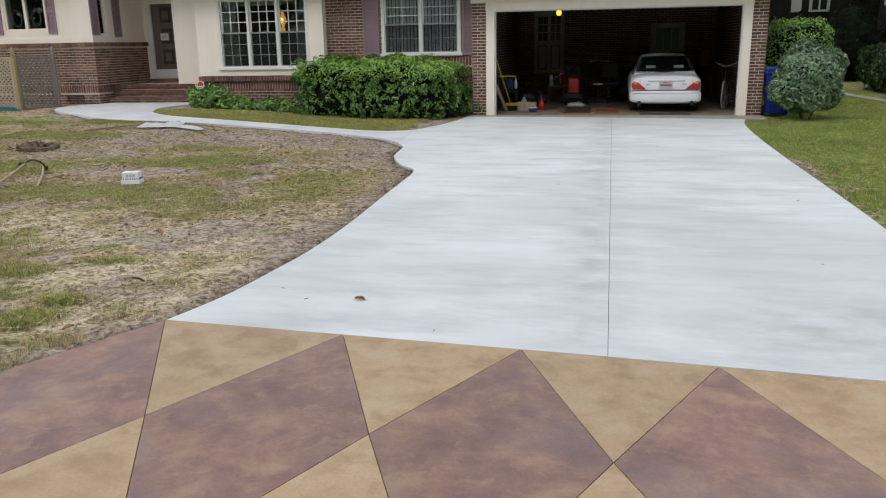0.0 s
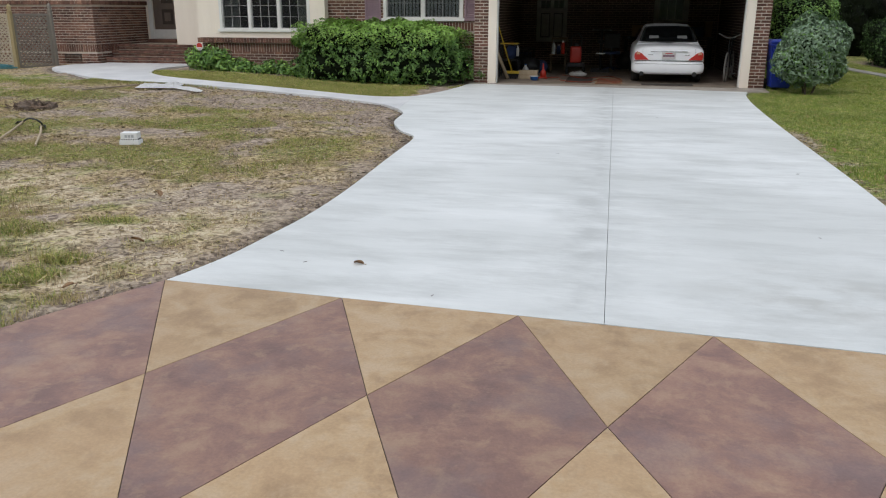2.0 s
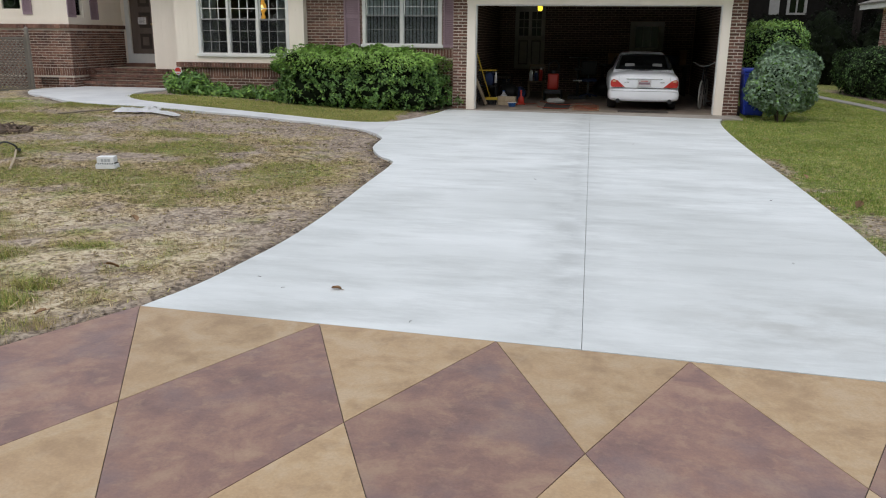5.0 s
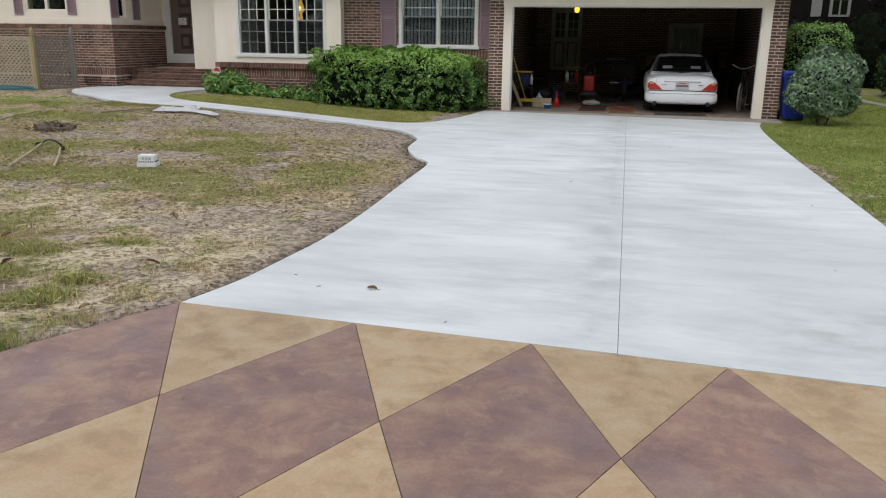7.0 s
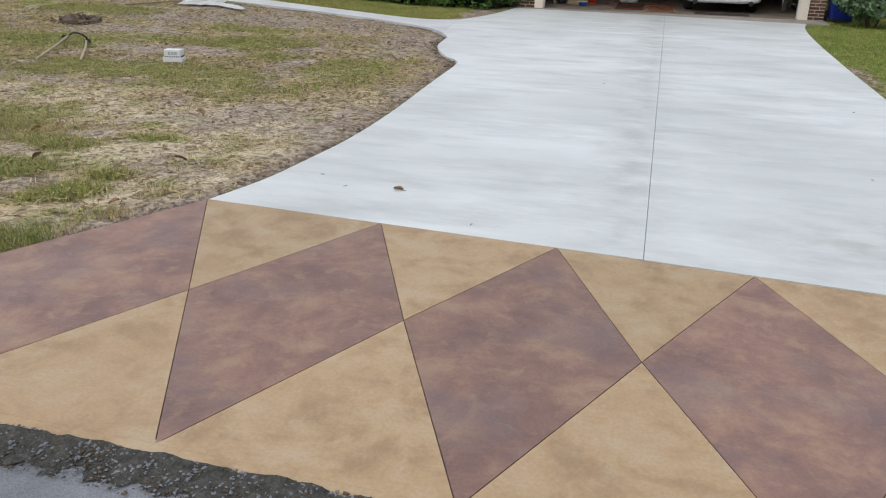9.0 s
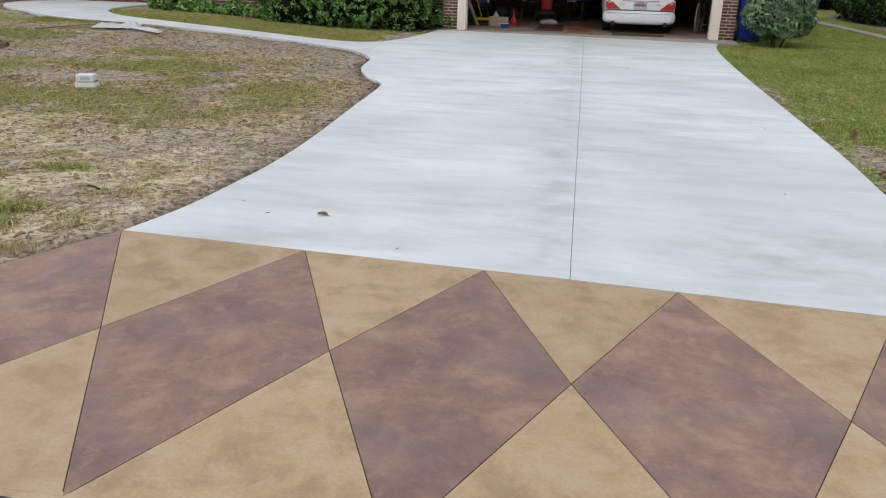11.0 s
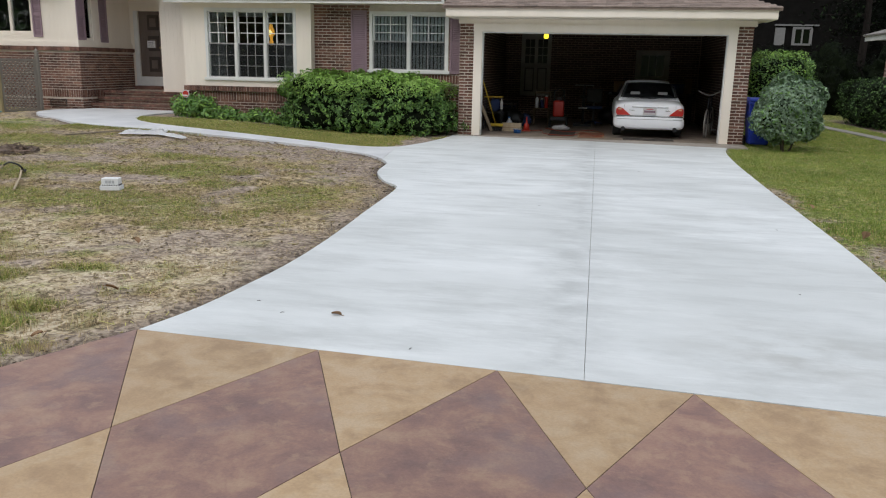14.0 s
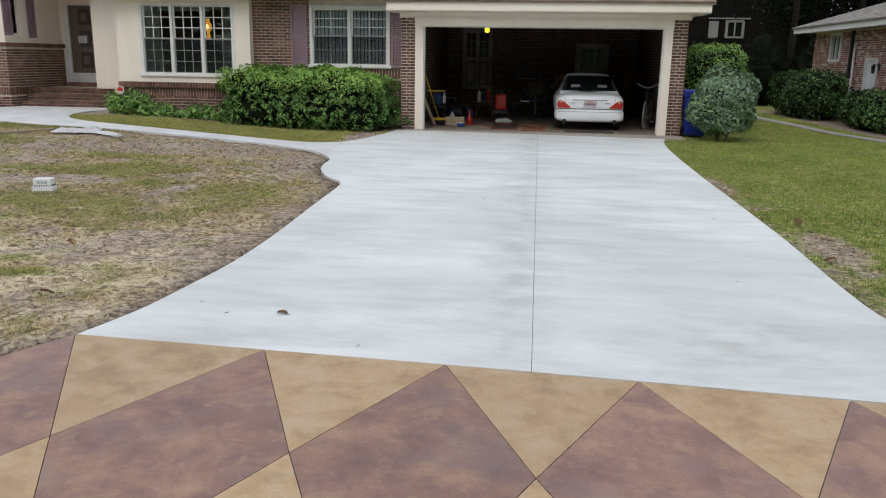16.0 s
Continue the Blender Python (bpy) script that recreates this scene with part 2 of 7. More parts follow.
def ground_material():
    """Soil, sand and turf blended by broad noise: worn and dry beside the drive, green past it."""
    m = bpy.data.materials.new("lawn_soil")
    m.use_nodes = True
    nt, nodes = m.node_tree, m.node_tree.nodes
    p = nodes["Principled BSDF"]
    p.inputs["Roughness"].default_value, p.inputs["Specular IOR Level"].default_value = 0.95, 0.2
    pos = nodes.new("ShaderNodeNewGeometry").outputs["Position"]

    def noise_at(s, d=6.0, dist=0.0):
        n = nodes.new("ShaderNodeTexNoise")
        n.inputs["Scale"].default_value, n.inputs["Detail"].default_value, n.inputs["Distortion"].default_value = s, d, dist
        nt.links.new(pos, n.inputs[0])
        return n.outputs[0]

    def ramp(fac, stops):
        r = nodes.new("ShaderNodeValToRGB")
        r.color_ramp.elements.remove(r.color_ramp.elements[1])
        for i, (at, c) in enumerate(stops):
            el = r.color_ramp.elements[0] if i == 0 else r.color_ramp.elements.new(at)
            el.position, el.color = at, (*c, 1)
        nt.links.new(fac, r.inputs[0])
        return r.outputs[0]

    def mix(f, a, b, how="MIX"):
        x = nodes.new("ShaderNodeMix")
        x.data_type, x.blend_type = "RGBA", how
        if isinstance(f, float):
            x.inputs[0].default_value = f
        else:
            nt.links.new(f, x.inputs[0])
        nt.links.new(a, x.inputs[6])
        nt.links.new(b, x.inputs[7])
        return x.outputs[2]

    patch = nodes.new("ShaderNodeAttribute")
    patch.attribute_name = "patch"
    sep = nodes.new("ShaderNodeSeparateColor")
    nt.links.new(patch.outputs["Color"], sep.inputs[0])
    grit = noise_at(55.0, 5.0)
    clump = noise_at(13.0, 9.0, 1.2)
    soil = ramp(clump, ((0.400, (0.2, 0.158, 0.127)), (0.480, (0.305, 0.245, 0.198)), (0.540, (0.38, 0.31, 0.25)), (0.610, (0.48, 0.395, 0.32))))
    straw = ramp(clump, ((0.410, (0.142, 0.106, 0.059)), (0.480, (0.35, 0.265, 0.15)), (0.530, (0.435, 0.338, 0.195)), (0.590, (0.55, 0.445, 0.28))))
    sand = ramp(clump, ((0.390, (0.270, 0.212, 0.140)), (0.475, (0.560, 0.462, 0.318)), (0.600, (0.710, 0.620, 0.465))))
    turf = ramp(clump, ((0.410, (0.08, 0.1, 0.028)), (0.485, (0.17, 0.215, 0.045)), (0.550, (0.25, 0.29, 0.07)), (0.610, (0.389, 0.352, 0.150))))
    dark = ramp(clump, ((0.400, (0.053, 0.042, 0.033)), (0.550, (0.130, 0.100, 0.077))))
    col = mix(sep.outputs[0], straw, sand)
    col = mix(sep.outputs[1], col, turf)
    bare = nodes.new("ShaderNodeMapRange")
    nt.links.new(patch.outputs["Alpha"], bare.inputs[0])
    col = mix(bare.outputs[0], col, soil)
    col = mix(sep.outputs[2], col, dark)
    nt.links.new(mix(0.45, col, grit, "OVERLAY"), p.inputs["Base Color"])
    b = nodes.new("ShaderNodeBump")
    b.inputs["Strength"].default_value, b.inputs["Distance"].default_value = 1.0, 0.05
    nt.links.new(noise_at(14.0, 6.0), b.inputs["Height"])
    nt.links.new(b.outputs[0], p.inputs["Normal"])
    return m


# brick and mortar darkened in colour, standing in for the unlit garage
DARK_BRICK = material("shaded_inner_brick", ((0.075, 0.044, 0.036), (0.135, 0.08, 0.064)), 3.0, 0.9, 0.3, fine=50, island=0.3)
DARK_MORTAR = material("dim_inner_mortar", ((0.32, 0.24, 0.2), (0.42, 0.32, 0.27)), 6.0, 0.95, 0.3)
SOIL = ground_material()


def glass(name):
    """Clear pane: see-through, with gloss by angle."""
    m = bpy.data.materials.new(name)
    m.use_nodes = True
    nt, nodes = m.node_tree, m.node_tree.nodes
    clear, gloss, mix, fres = (nodes.new(k) for k in ("ShaderNodeBsdfTransparent", "ShaderNodeBsdfGlossy", "ShaderNodeMixShader", "ShaderNodeFresnel"))
    clear.inputs[0].default_value = (0.88, 0.92, 0.92, 1)
    gloss.inputs["Roughness"].default_value = 0.02
    fres.inputs["IOR"].default_value = 1.5
    nt.links.new(fres.outputs[0], mix.inputs[0])
    nt.links.new(clear.outputs[0], mix.inputs[1])
    nt.links.new(gloss.outputs[0], mix.inputs[2])
    nt.links.new(mix.outputs[0], nodes["Material Output"].inputs[0])
    return m


GLASS = glass("window_glass")


def glow(name, colour, strength):
    m = bpy.data.materials.new(name)
    m.use_nodes = True
    p = m.node_tree.nodes["Principled BSDF"]
    p.inputs["Base Color"].default_value = (*colour, 1)
    p.inputs["Emission Color"].default_value, p.inputs["Emission Strength"].default_value = (*colour, 1), strength
    return m


# ---- building helpers ----
def mesh_of(name, bm):
    me = bpy.data.meshes.new(name)
    bm.normal_update()
    bm.to_mesh(me)
    bm.free()
    return me


def put(ob, mat):
    for mm in mat if isinstance(mat, (list, tuple)) else (mat,):
        ob.data.materials.append(mm)
    return ob


def thing(name, label, category, at=(0, 0, 0), turn=0.0, group="", kind=""):
    """An empty at the thing's base that carries its parts."""
    ob = tagged(new(name), label, category, group, kind)
    ob.matrix_world = pose(*at, 0, 0, turn)
    return ob


def part(name, bm, mat, parent=None, label="", smooth=False):
    me = bm if isinstance(bm, bpy.types.Mesh) else mesh_of(name, bm)
    ob = new(name, me)
    if not me.materials:
        put(ob, mat)
    if smooth:
        me.polygons.foreach_set("use_smooth", [True] * len(me.polygons))
    if parent:
        ob.parent = parent
    return tagged(ob, label)


def setting(name, bm, mat, label, category, parent=None):
    return tagged(part(name, bm, mat, parent), label, category, "", "structure")


def box(bm, x0, x1, y0, y1, z0, z1, bevel=0.0):
    m = Matrix.LocRotScale(((x0 + x1) / 2, (y0 + y1) / 2, (z0 + z1) / 2), None, (abs(x1 - x0), abs(y1 - y0), abs(z1 - z0)))
    r = bmesh.ops.create_cube(bm, size=1, matrix=m)
    if bevel:
        es = list({e for v in r["verts"] for e in v.link_edges})
        bmesh.ops.bevel(bm, geom=es, offset=bevel, segments=2, affect="EDGES", profile=0.6)
    return bm


def boxes(*rows, bevel=0.0):
    bm = bmesh.new()
    for r in rows:
        box(bm, *r, bevel=bevel)
    return bm


def rod(bm, a, b, r0, r1=None, seg=10):
    a, b = Vector(a), Vector(b)
    m = Matrix.Translation((a + b) / 2) @ (b - a).to_track_quat("Z", "Y").to_matrix().to_4x4()
    bmesh.ops.create_cone(bm, cap_ends=True, segments=seg, radius1=r0, radius2=r0 if r1 is None else r1, depth=(b - a).length, matrix=m)
    return bm


def rods(pts, r, seg=8):
    bm = bmesh.new()
    for a, b in zip(pts, pts[1:]):
        rod(bm, a, b, r, seg=seg)
    return bm


def ball(bm, at, r, squash=(1, 1, 1), sub=2):
    m = Matrix.LocRotScale(at, None, [r * s for s in squash])
    bmesh.ops.create_icosphere(bm, subdivisions=sub, radius=1, matrix=m)
    return bm


def lathe(profile, seg=20, at=(0, 0, 0)):
    bm = bmesh.new()
    rings = []
    for r, z in profile:
        rings.append([bm.verts.new((at[0] + r * math.cos(2 * math.pi * i / seg), at[1] + r * math.sin(2 * math.pi * i / seg), at[2] + z)) for i in range(seg)])
    for a, b in zip(rings, rings[1:]):
        for i in range(seg):
            bm.faces.new((a[i], a[(i + 1) % seg], b[(i + 1) % seg], b[i]))
    bm.faces.new(list(reversed(rings[0])))
    bm.faces.new(rings[-1])
    return bm


def curve(pts, steps=6, closed=False):
    """A smooth line through the points."""
    out, n = [], len(pts)
    for i in range(n if closed else n - 1):
        p0, p1, p2, p3 = (Vector(pts[j % n] if closed else pts[max(0, min(n - 1, j))]) for j in (i - 1, i, i + 1, i + 2))
        for k in range(steps):
            u = k / steps
            out.append(0.5 * (2 * p1 + (p2 - p0) * u + (2 * p0 - 5 * p1 + 4 * p2 - p3) * u * u + (3 * p1 - p0 - 3 * p2 + p3) * u ** 3))
    if not closed:
        out.append(Vector(pts[-1]))
    return out


def slab(outline, top, thick, lift=None, bevel=0.0):
    """A plate with the outline; lift(x, y) adds to its height."""
    bm = bmesh.new()
    lift = lift or (lambda x, y: 0.0)
    up = [bm.verts.new((p[0], p[1], top + lift(p[0], p[1]))) for p in outline]
    lo = [bm.verts.new((p[0], p[1], top - thick + lift(p[0], p[1]))) for p in outline]
    f = bm.faces.new(up)
    f.normal_update()
    if f.normal.z < 0:
        f.normal_flip()
    n = len(up)
    for i in range(n):
        bm.faces.new((up[i], up[(i + 1) % n], lo[(i + 1) % n], lo[i]))
    bmesh.ops.recalc_face_normals(bm, faces=bm.faces)
    return bm


def ease(u):
    u = max(0.0, min(1.0, u))
    return u * u * (3 - 2 * u)


def rise(x, y):
    """The lawn climbs gently from the drive towards the front door."""
    return 0.22 * ease((-x - 4.5) / 5.5) * ease((y + 9) / 7.5)


# ---- ground, drive, road ----
def spread(a, b, step, reach):
    inner = list(np.arange(a, b, step))
    out, d = [], step
    x = inner[-1]
    while x < reach:
        d *= 1.5
        x += d
        out.append(x)
    low, d, x = [], step, inner[0]
    while x > -reach:
        d *= 1.5
        x -= d
        low.append(x)
    return low[::-1] + inner + out


E = [(-3.75, -14.19), (-2.67, -14.27), (-1.49, -14.34), (-0.45, -14.40), (0.57, -14.475), (1.59, -14.55), (2.62, -14.62), (3.66, -14.7)]
M = [(-3.12, -15.46), (-2.05, -15.48), (-0.985, -15.47), (0.045, -15.53), (1.09, -15.58), (2.12, -15.63), (3.15, -15.68)]
B = [(-3.7, -16.57), (-2.6, -16.57), (-1.5, -16.565), (-0.46, -16.58), (0.58, -16.59), (1.6, -16.6), (2.63, -16.62), (3.67, -16.63)]

left_edge = curve([(-2.66, -14.27), (-2.53, -13.77), (-2.46, -13.2), (-2.40, -12.5), (-2.40, -11.5), (-2.47, -9.95), (-2.53, -8.54), (-2.63, -8.15),
                   (-2.88, -7.8), (-3.2, -7.0), (-3.3, -6.3), (-3.36, -5.85), (-3.58, -5.35)], 5)
inner_edge = curve([(-3.82, -3.28), (-3.52, -2.3), (-3.34, -1.2), (-3.26, -0.3)], 4)
right_edge = curve([(2.74, -0.93), (2.6, -1.7), (2.5, -3.0), (2.44, -4.7), (2.4, -7.0), (2.39, -8.6), (2.36, -10.9), (2.3, -12.4), (2.33, -13.3), (2.6, -14.61)], 5)
drive = tagged(new("driveway"), "pale grey freshly coated concrete driveway with a saw-cut centre joint", "driveway", "", "structure")
part("drive_slab", slab([*left_edge, *inner_edge, Vector((0.0, -0.55)), Vector((0.0135, -14.425))], 0.0, 0.12), CONCRETE, drive)
part("drive_slab", slab([Vector((0.003, -0.55)), *right_edge, Vector((0.0165, -14.427))], 0.0, 0.12), CONCRETE, drive)

setting("garage_sill", slab([Vector((-3.26, -0.03)), Vector((-3.26, -0.294)), Vector((0.0, -0.544)), Vector((2.74, -0.924)), Vector((3.18, -0.85)), Vector((3.22, -0.03))], 0.001, 0.12), SILL_CONCRETE, "worn brown-grey concrete sill before the garage", "floor")

low_edge = curve([(-3.58, -5.35), (-4.09, -4.72), (-5.25, -3.95), (-6.56, -3.6), (-7.75, -3.5), (-9.15, -3.42), (-10.2, -3.3), (-11.2, -2.9),
                  (-12.16, -2.23), (-13.25, -1.43), (-14.0, -0.4), (-14.1, 0.6), (-13.7, 1.03)], 5)
top_edge = curve([(-13.7, 1.45), (-10.6, 1.45), (-10.8, 0.8), (-11.0, 0.3), (-11.0, -0.5), (-10.75, -1.2), (-10.3, -1.9), (-9.6, -2.45), (-8.6, -2.72), (-7.46, -2.85), (-6.04, -3.04),
                  (-4.97, -3.35), (-4.3, -3.5), (-3.82, -3.28)], 5)
setting("front_walk", slab([*low_edge, *top_edge], 0.004, 0.12, rise), WALK_CONCRETE, "smooth pale concrete path curving to the front steps", "path")


def near_line(x, y, line):
    return float(np.sqrt(((line - (x, y)) ** 2).sum(1)).min())


def blob(x, y, cx, cy, rx, ry, soft=0.6):
    """1 inside an ellipse with a ragged border, 0 outside."""
    d = math.hypot((x - cx) / rx, (y - cy) / ry)
    d += 0.75 * noise.fractal(Vector((x * 2.3, y * 2.3, 5)), 1.0, 2.0, 4)
    return 1 - ease((d - 1 + soft / 2) / soft)


def patches(x, y):
    """How sandy, how green, how dark and how bare the ground is at a place."""
    n1 = noise.fractal(Vector((x * 1.5, y * 1.5, 0)), 0.8, 2.0, 4)
    n2 = noise.fractal(Vector((x * 2.0, y * 2.0, 9)), 0.8, 2.0, 4)
    if x > 1.0:
        d = near_line(x, y, RIGHT_LINE) if x < 5 else 9.0
        worn = ease((-5.5 - y) / 2.5) * (1 - ease((d - 0.05 - 0.3 * max(n1, 0)) / 0.16)) * (0.8 + 0.7 * n2)
        worn = max(worn, blob(x, y, 2.68, -11.1, 0.3, 0.7), blob(x, y, 2.52, -7.4, 0.12, 0.8) * 0.9, 0.6 * (1 - ease((d - 0.05) / 0.08)))
        if x > 7.3 and y > -3.5 and y < 14:
            mulch = ease((x - 7.75 + 0.09 * (y - 2) * (y < 2)) / 0.2)
            return 0.0, 0.9 * (1 - mulch), 0.45 * mulch, mulch
        return 0.75 * worn, 0.9, 0.8 * (1 - ease((d - 0.03) / 0.08)) * (0.6 + n1), 0.9 * worn
    d = near_line(x, y, LEFT_LINE) if -15 < x < -1 and y > -17 else 9.0
    sand = max(blob(x, y, -3.05, -12.5, 0.6, 0.5), blob(x, y, -3.65, -13.2, 0.45, 0.35), blob(x, y, -3.4, -14.2, 0.4, 0.22), blob(x, y, -4.2, -13.55, 0.5, 0.3) * 0.9, blob(x, y, -3.1, -15.0, 0.35, 0.25), blob(x, y, -4.4, -12.2, 0.9, 0.4) * 0.9,
               blob(x, y, -3.7, -12.05, 0.7, 0.35), blob(x, y, -2.98, -13.8, 0.3, 0.22), blob(x, y, -7.2, -11.6, 2.0, 0.6) * 0.7, 0.8 * ease((n1 - 0.1) / 0.22) * ease((-9.5 - y) / 2.0))
    green = max(blob(x, y, -4.47, -14.05, 0.4, 0.3), blob(x, y, -3.68, -14.35, 0.22, 0.22), blob(x, y, -3.64, -13.95, 0.16, 0.1), blob(x, y, -3.4, -15.15, 0.3, 0.3), blob(x, y, -3.9, -12.97, 0.25, 0.13), blob(x, y, -5.6, -12.8, 0.7, 0.4) * 0.8, blob(x, y, -4.46, -13.35, 0.35, 0.18) * 0.8,
                blob(x, y, -5.9, -7.6, 0.75, 0.75), blob(x, y, -5.0, -8.75, 0.4, 0.35) * 0.9, blob(x, y, -6.7, -6.25, 0.8, 0.3), blob(x, y, -7.3, -7.8, 0.6, 0.35), blob(x, y, -6.1, -10.2, 2.0, 0.5) * 0.85, blob(x, y, -3.7, -9.2, 0.6, 0.9) * 0.85, blob(x, y, -4.7, -10.8, 0.9, 0.3) * 0.7,
                blob(x, y, -8.9, -8.5, 1.3, 0.7), blob(x, y, -10.4, -5.3, 1.6, 0.6), blob(x, y, -12.8, -3.2, 2.0, 0.8), blob(x, y, -8.6, -10.6, 1.6, 0.8) * 0.7, 0.6 * ease((n2 - 0.18) / 0.2))
    bare = max(blob(x, y, -5.6, -4.9, 3.4, 1.15), blob(x, y, -4.85, -8.2, 0.22, 0.9), blob(x, y, -4.5, -9.1, 0.3, 0.4), blob(x, y, -8.5, -5.5, 1.4, 0.6), blob(x, y, -6.6, -8.6, 1.0, 0.4), blob(x, y, -8.4, -7.0, 1.0, 0.4), blob(x, y, -3.5, -11.7, 0.5, 0.4) * 0.85, blob(x, y, -2.75, -11.9, 0.35, 0.7) * 0.9,
               blob(x, y, -3.6, -6.6, 0.6, 1.7), blob(x, y, -4.0, -12.25, 0.25, 0.14), blob(x, y, -4.5, -12.95, 0.25, 0.14), blob(x, y, -3.0, -14.5, 0.25, 0.3) * 0.8, 0.9 * (1 - ease((d - 0.1 - 0.3 * max(n2, 0)) / 0.3)), 0.8 * ease((-n1 - 0.12) / 0.2))
    if y > -3.45 + 0.05 * (x + 6) and x > -11.2:
        bare = max(blob(x, y, -3.75, -1.9, 0.45, 1.5), ease((y - (-0.95 + 0.1 * n2)) / 0.5))
        green, sand = 0.75, 0.15
    elif green > 0.5 and d > 0.5:
        bare *= 0.5
    return sand * 0.9, green, 0.95 * (1 - ease((d - 0.03) / (0.16 + 0.1 * n1))), bare


LEFT_LINE = np.array([tuple(p)[:2] for p in [*left_edge, *low_edge]] + [(-2.66 - 0.59 * k / 8, -14.27 - 1.19 * k / 8) for k in range(9)] + [(-3.25 - 0.5 * k / 8, -15.46 - 1.11 * k / 8) for k in range(9)])
RIGHT_LINE = np.array([tuple(p)[:2] for p in right_edge])


def build_ground():
    xs, ys = spread(-17, 9, 0.11, 900), spread(-17.4, 4, 0.11, 900)
    verts, faces, tones = [], [], []
    for y in ys:
        for x in xs:
            near = -20 < x < 14 and -20 < y < 12
            tone = patches(x, y) if near else (0.1, 0.9, 0.0, 0.0)
            z = rise(x, y) - 0.03
            if near:
                z += 0.035 * noise.fractal(Vector((x * 1.1, y * 1.1, 0)), 1.0, 2.0, 5) * (1.0 if x < 1 else 0.4) - 0.02 * tone[2]
            z -= 0.1 * ease((-16.3 - y) / 0.2)
            if -2.2 < x < 2.3 and y > -16.4 or (-10 < x < 3.1 and y > 0.1):
                z = -0.12
            verts.append((x, y, min(z, -0.012 + rise(x, y))))
            tones.append(tone)
    w = len(xs)
    for j in range(len(ys) - 1):
        for i in range(w - 1):
            a = j * w + i
            faces.append((a, a + 1, a + 1 + w, a + w))
    me = bpy.data.meshes.new("ground")
    me.from_pydata(verts, [], faces)
    me.color_attributes.new("patch", "FLOAT_COLOR", "POINT").data.foreach_set("color", np.clip(np.array(tones, dtype=np.float32), 0, 1).ravel())
    return tagged(put(new("ground", me), SOIL), "patchy front lawn of dry grass, sand and bare soil", "ground", "", "structure")


build_ground()


def inset(poly, d):
    c = sum((Vector(p) for p in poly), Vector((0, 0))) / len(poly)
    n, out = len(poly), []
    for i in range(n):
        a, b, c2 = Vector(poly[i - 1]), Vector(poly[i]), Vector(poly[(i + 1) % n])
        u, v = (b - a).normalized(), (c2 - b).normalized()
        nu, nv = Vector((-u.y, u.x)), Vector((-v.y, v.x))
        if nu.dot(c - b) < 0:
            nu, nv = -nu, -nv
        k = (nu + nv) / max(0.25, 1 + nu.dot(nv))
        out.append(b + k * d)
    return out


band = tagged(new("decorative_apron"), "stained concrete apron of plum diamonds and ochre triangles", "driveway apron", "", "structure")
JOINT = material("brown_joint_dirt", ((0.06, 0.045, 0.035), (0.13, 0.095, 0.07)), 12.0, 0.95, 0.3, space="world")
part("joint_bed", slab([(-2.69, -14.28), (-3.26, -15.46), (-3.75, -16.56), (2.6, -16.61), (3.12, -15.68), (2.6, -14.63)], -0.0045, 0.08), JOINT, band)
for k in range(1, 7):
    lo = [E[k], M[k], B[k], M[k - 1]]
    if k == 1:
        lo = [E[1], M[1], B[1], (-3.75, -16.57), (-3.25, -15.46)]
    part("diamond", slab(inset(lo, 0.0022), 0.0, 0.1), PLUM, band)
for k in range(1, 6):
    part("triangle", slab(inset([E[k], E[k + 1], M[k]], 0.0022), 0.0, 0.1), OCHRE, band)
    part("triangle", slab(inset([M[k], B[k + 1], B[k]], 0.0022), 0.0, 0.1), OCHRE, band)


part("border_strip", slab([(-3.73, -16.53), (2.66, -16.56), (2.66, -16.66), (-3.79, -16.66)], -0.0008, 0.1), OCHRE, band)


def build_road():
    bm = bmesh.new()
    rng = random.Random(4)
    xs = np.arange(-14, 10, 0.04)
    front = [(x, -16.615 + 0.012 * math.sin(x * 7.1) * math.sin(x * 2.3) + rng.uniform(-0.012, 0.012)) for x in xs]
    rows = [[], []]
    for x, y in front:
        rows[0].append(bm.verts.new((x, y, 0.004 + rng.uniform(-0.003, 0.006))))
        rows[1].append(bm.verts.new((x, y - 0.16 + rng.uniform(-0.035, 0.035), 0.0 + rng.uniform(-0.006, 0.006))))
    for i in range(len(xs) - 1):
        bm.faces.new((rows[0][i], rows[1][i], rows[1][i + 1], rows[0][i + 1]))
    edge = setting("road_edge", bm, ASPHALT_EDGE, "crumbled dark asphalt lip where the road meets the apron", "road edge")
    bm = bmesh.new()
    box(bm, -300, 300, -24.5, -16.73, -0.2, -0.008)
    setting("road", bm, ASPHALT, "grey weathered asphalt street", "road")


build_road()


# ---- the house ----
def brick_rows(verts, faces, origin, along, width, height, normal, brick=(0.199, 0.054), joint=0.015, deep=0.007, rng=None, stagger=True):
    """Brick faces, each a shallow block, on one wall: origin, the way along it, and the way out of it."""
    o, a, n = Vector(origin), Vector(along), Vector(normal)
    bw, bh = brick
    z, row = 0.0, 0
    while z + bh <= height + 0.02:
        x = -(bw + joint) * (0.5 if row % 2 and stagger else 0.0)
        while x < width:
            x0, x1 = max(0.0, x), min(width, x + bw)
            if x1 - x0 > 0.03:
                out = deep + rng.uniform(-0.003, 0.003)
                base = len(verts)
                for d in (0.0, out):
                    for px, pz in ((x0, z), (x1, z), (x1, z + bh), (x0, z + bh)):
                        verts.append(o + a * px + n * d + Vector((0, 0, pz)))
                faces += [[base + i for i in f] for f in ((4, 5, 6, 7), (0, 1, 5, 4), (1, 2, 6, 5), (2, 3, 7, 6), (3, 0, 4, 7))]
            x += bw + joint
        z += bh + joint
        row += 1


BRICK_RNG = random.Random(11)


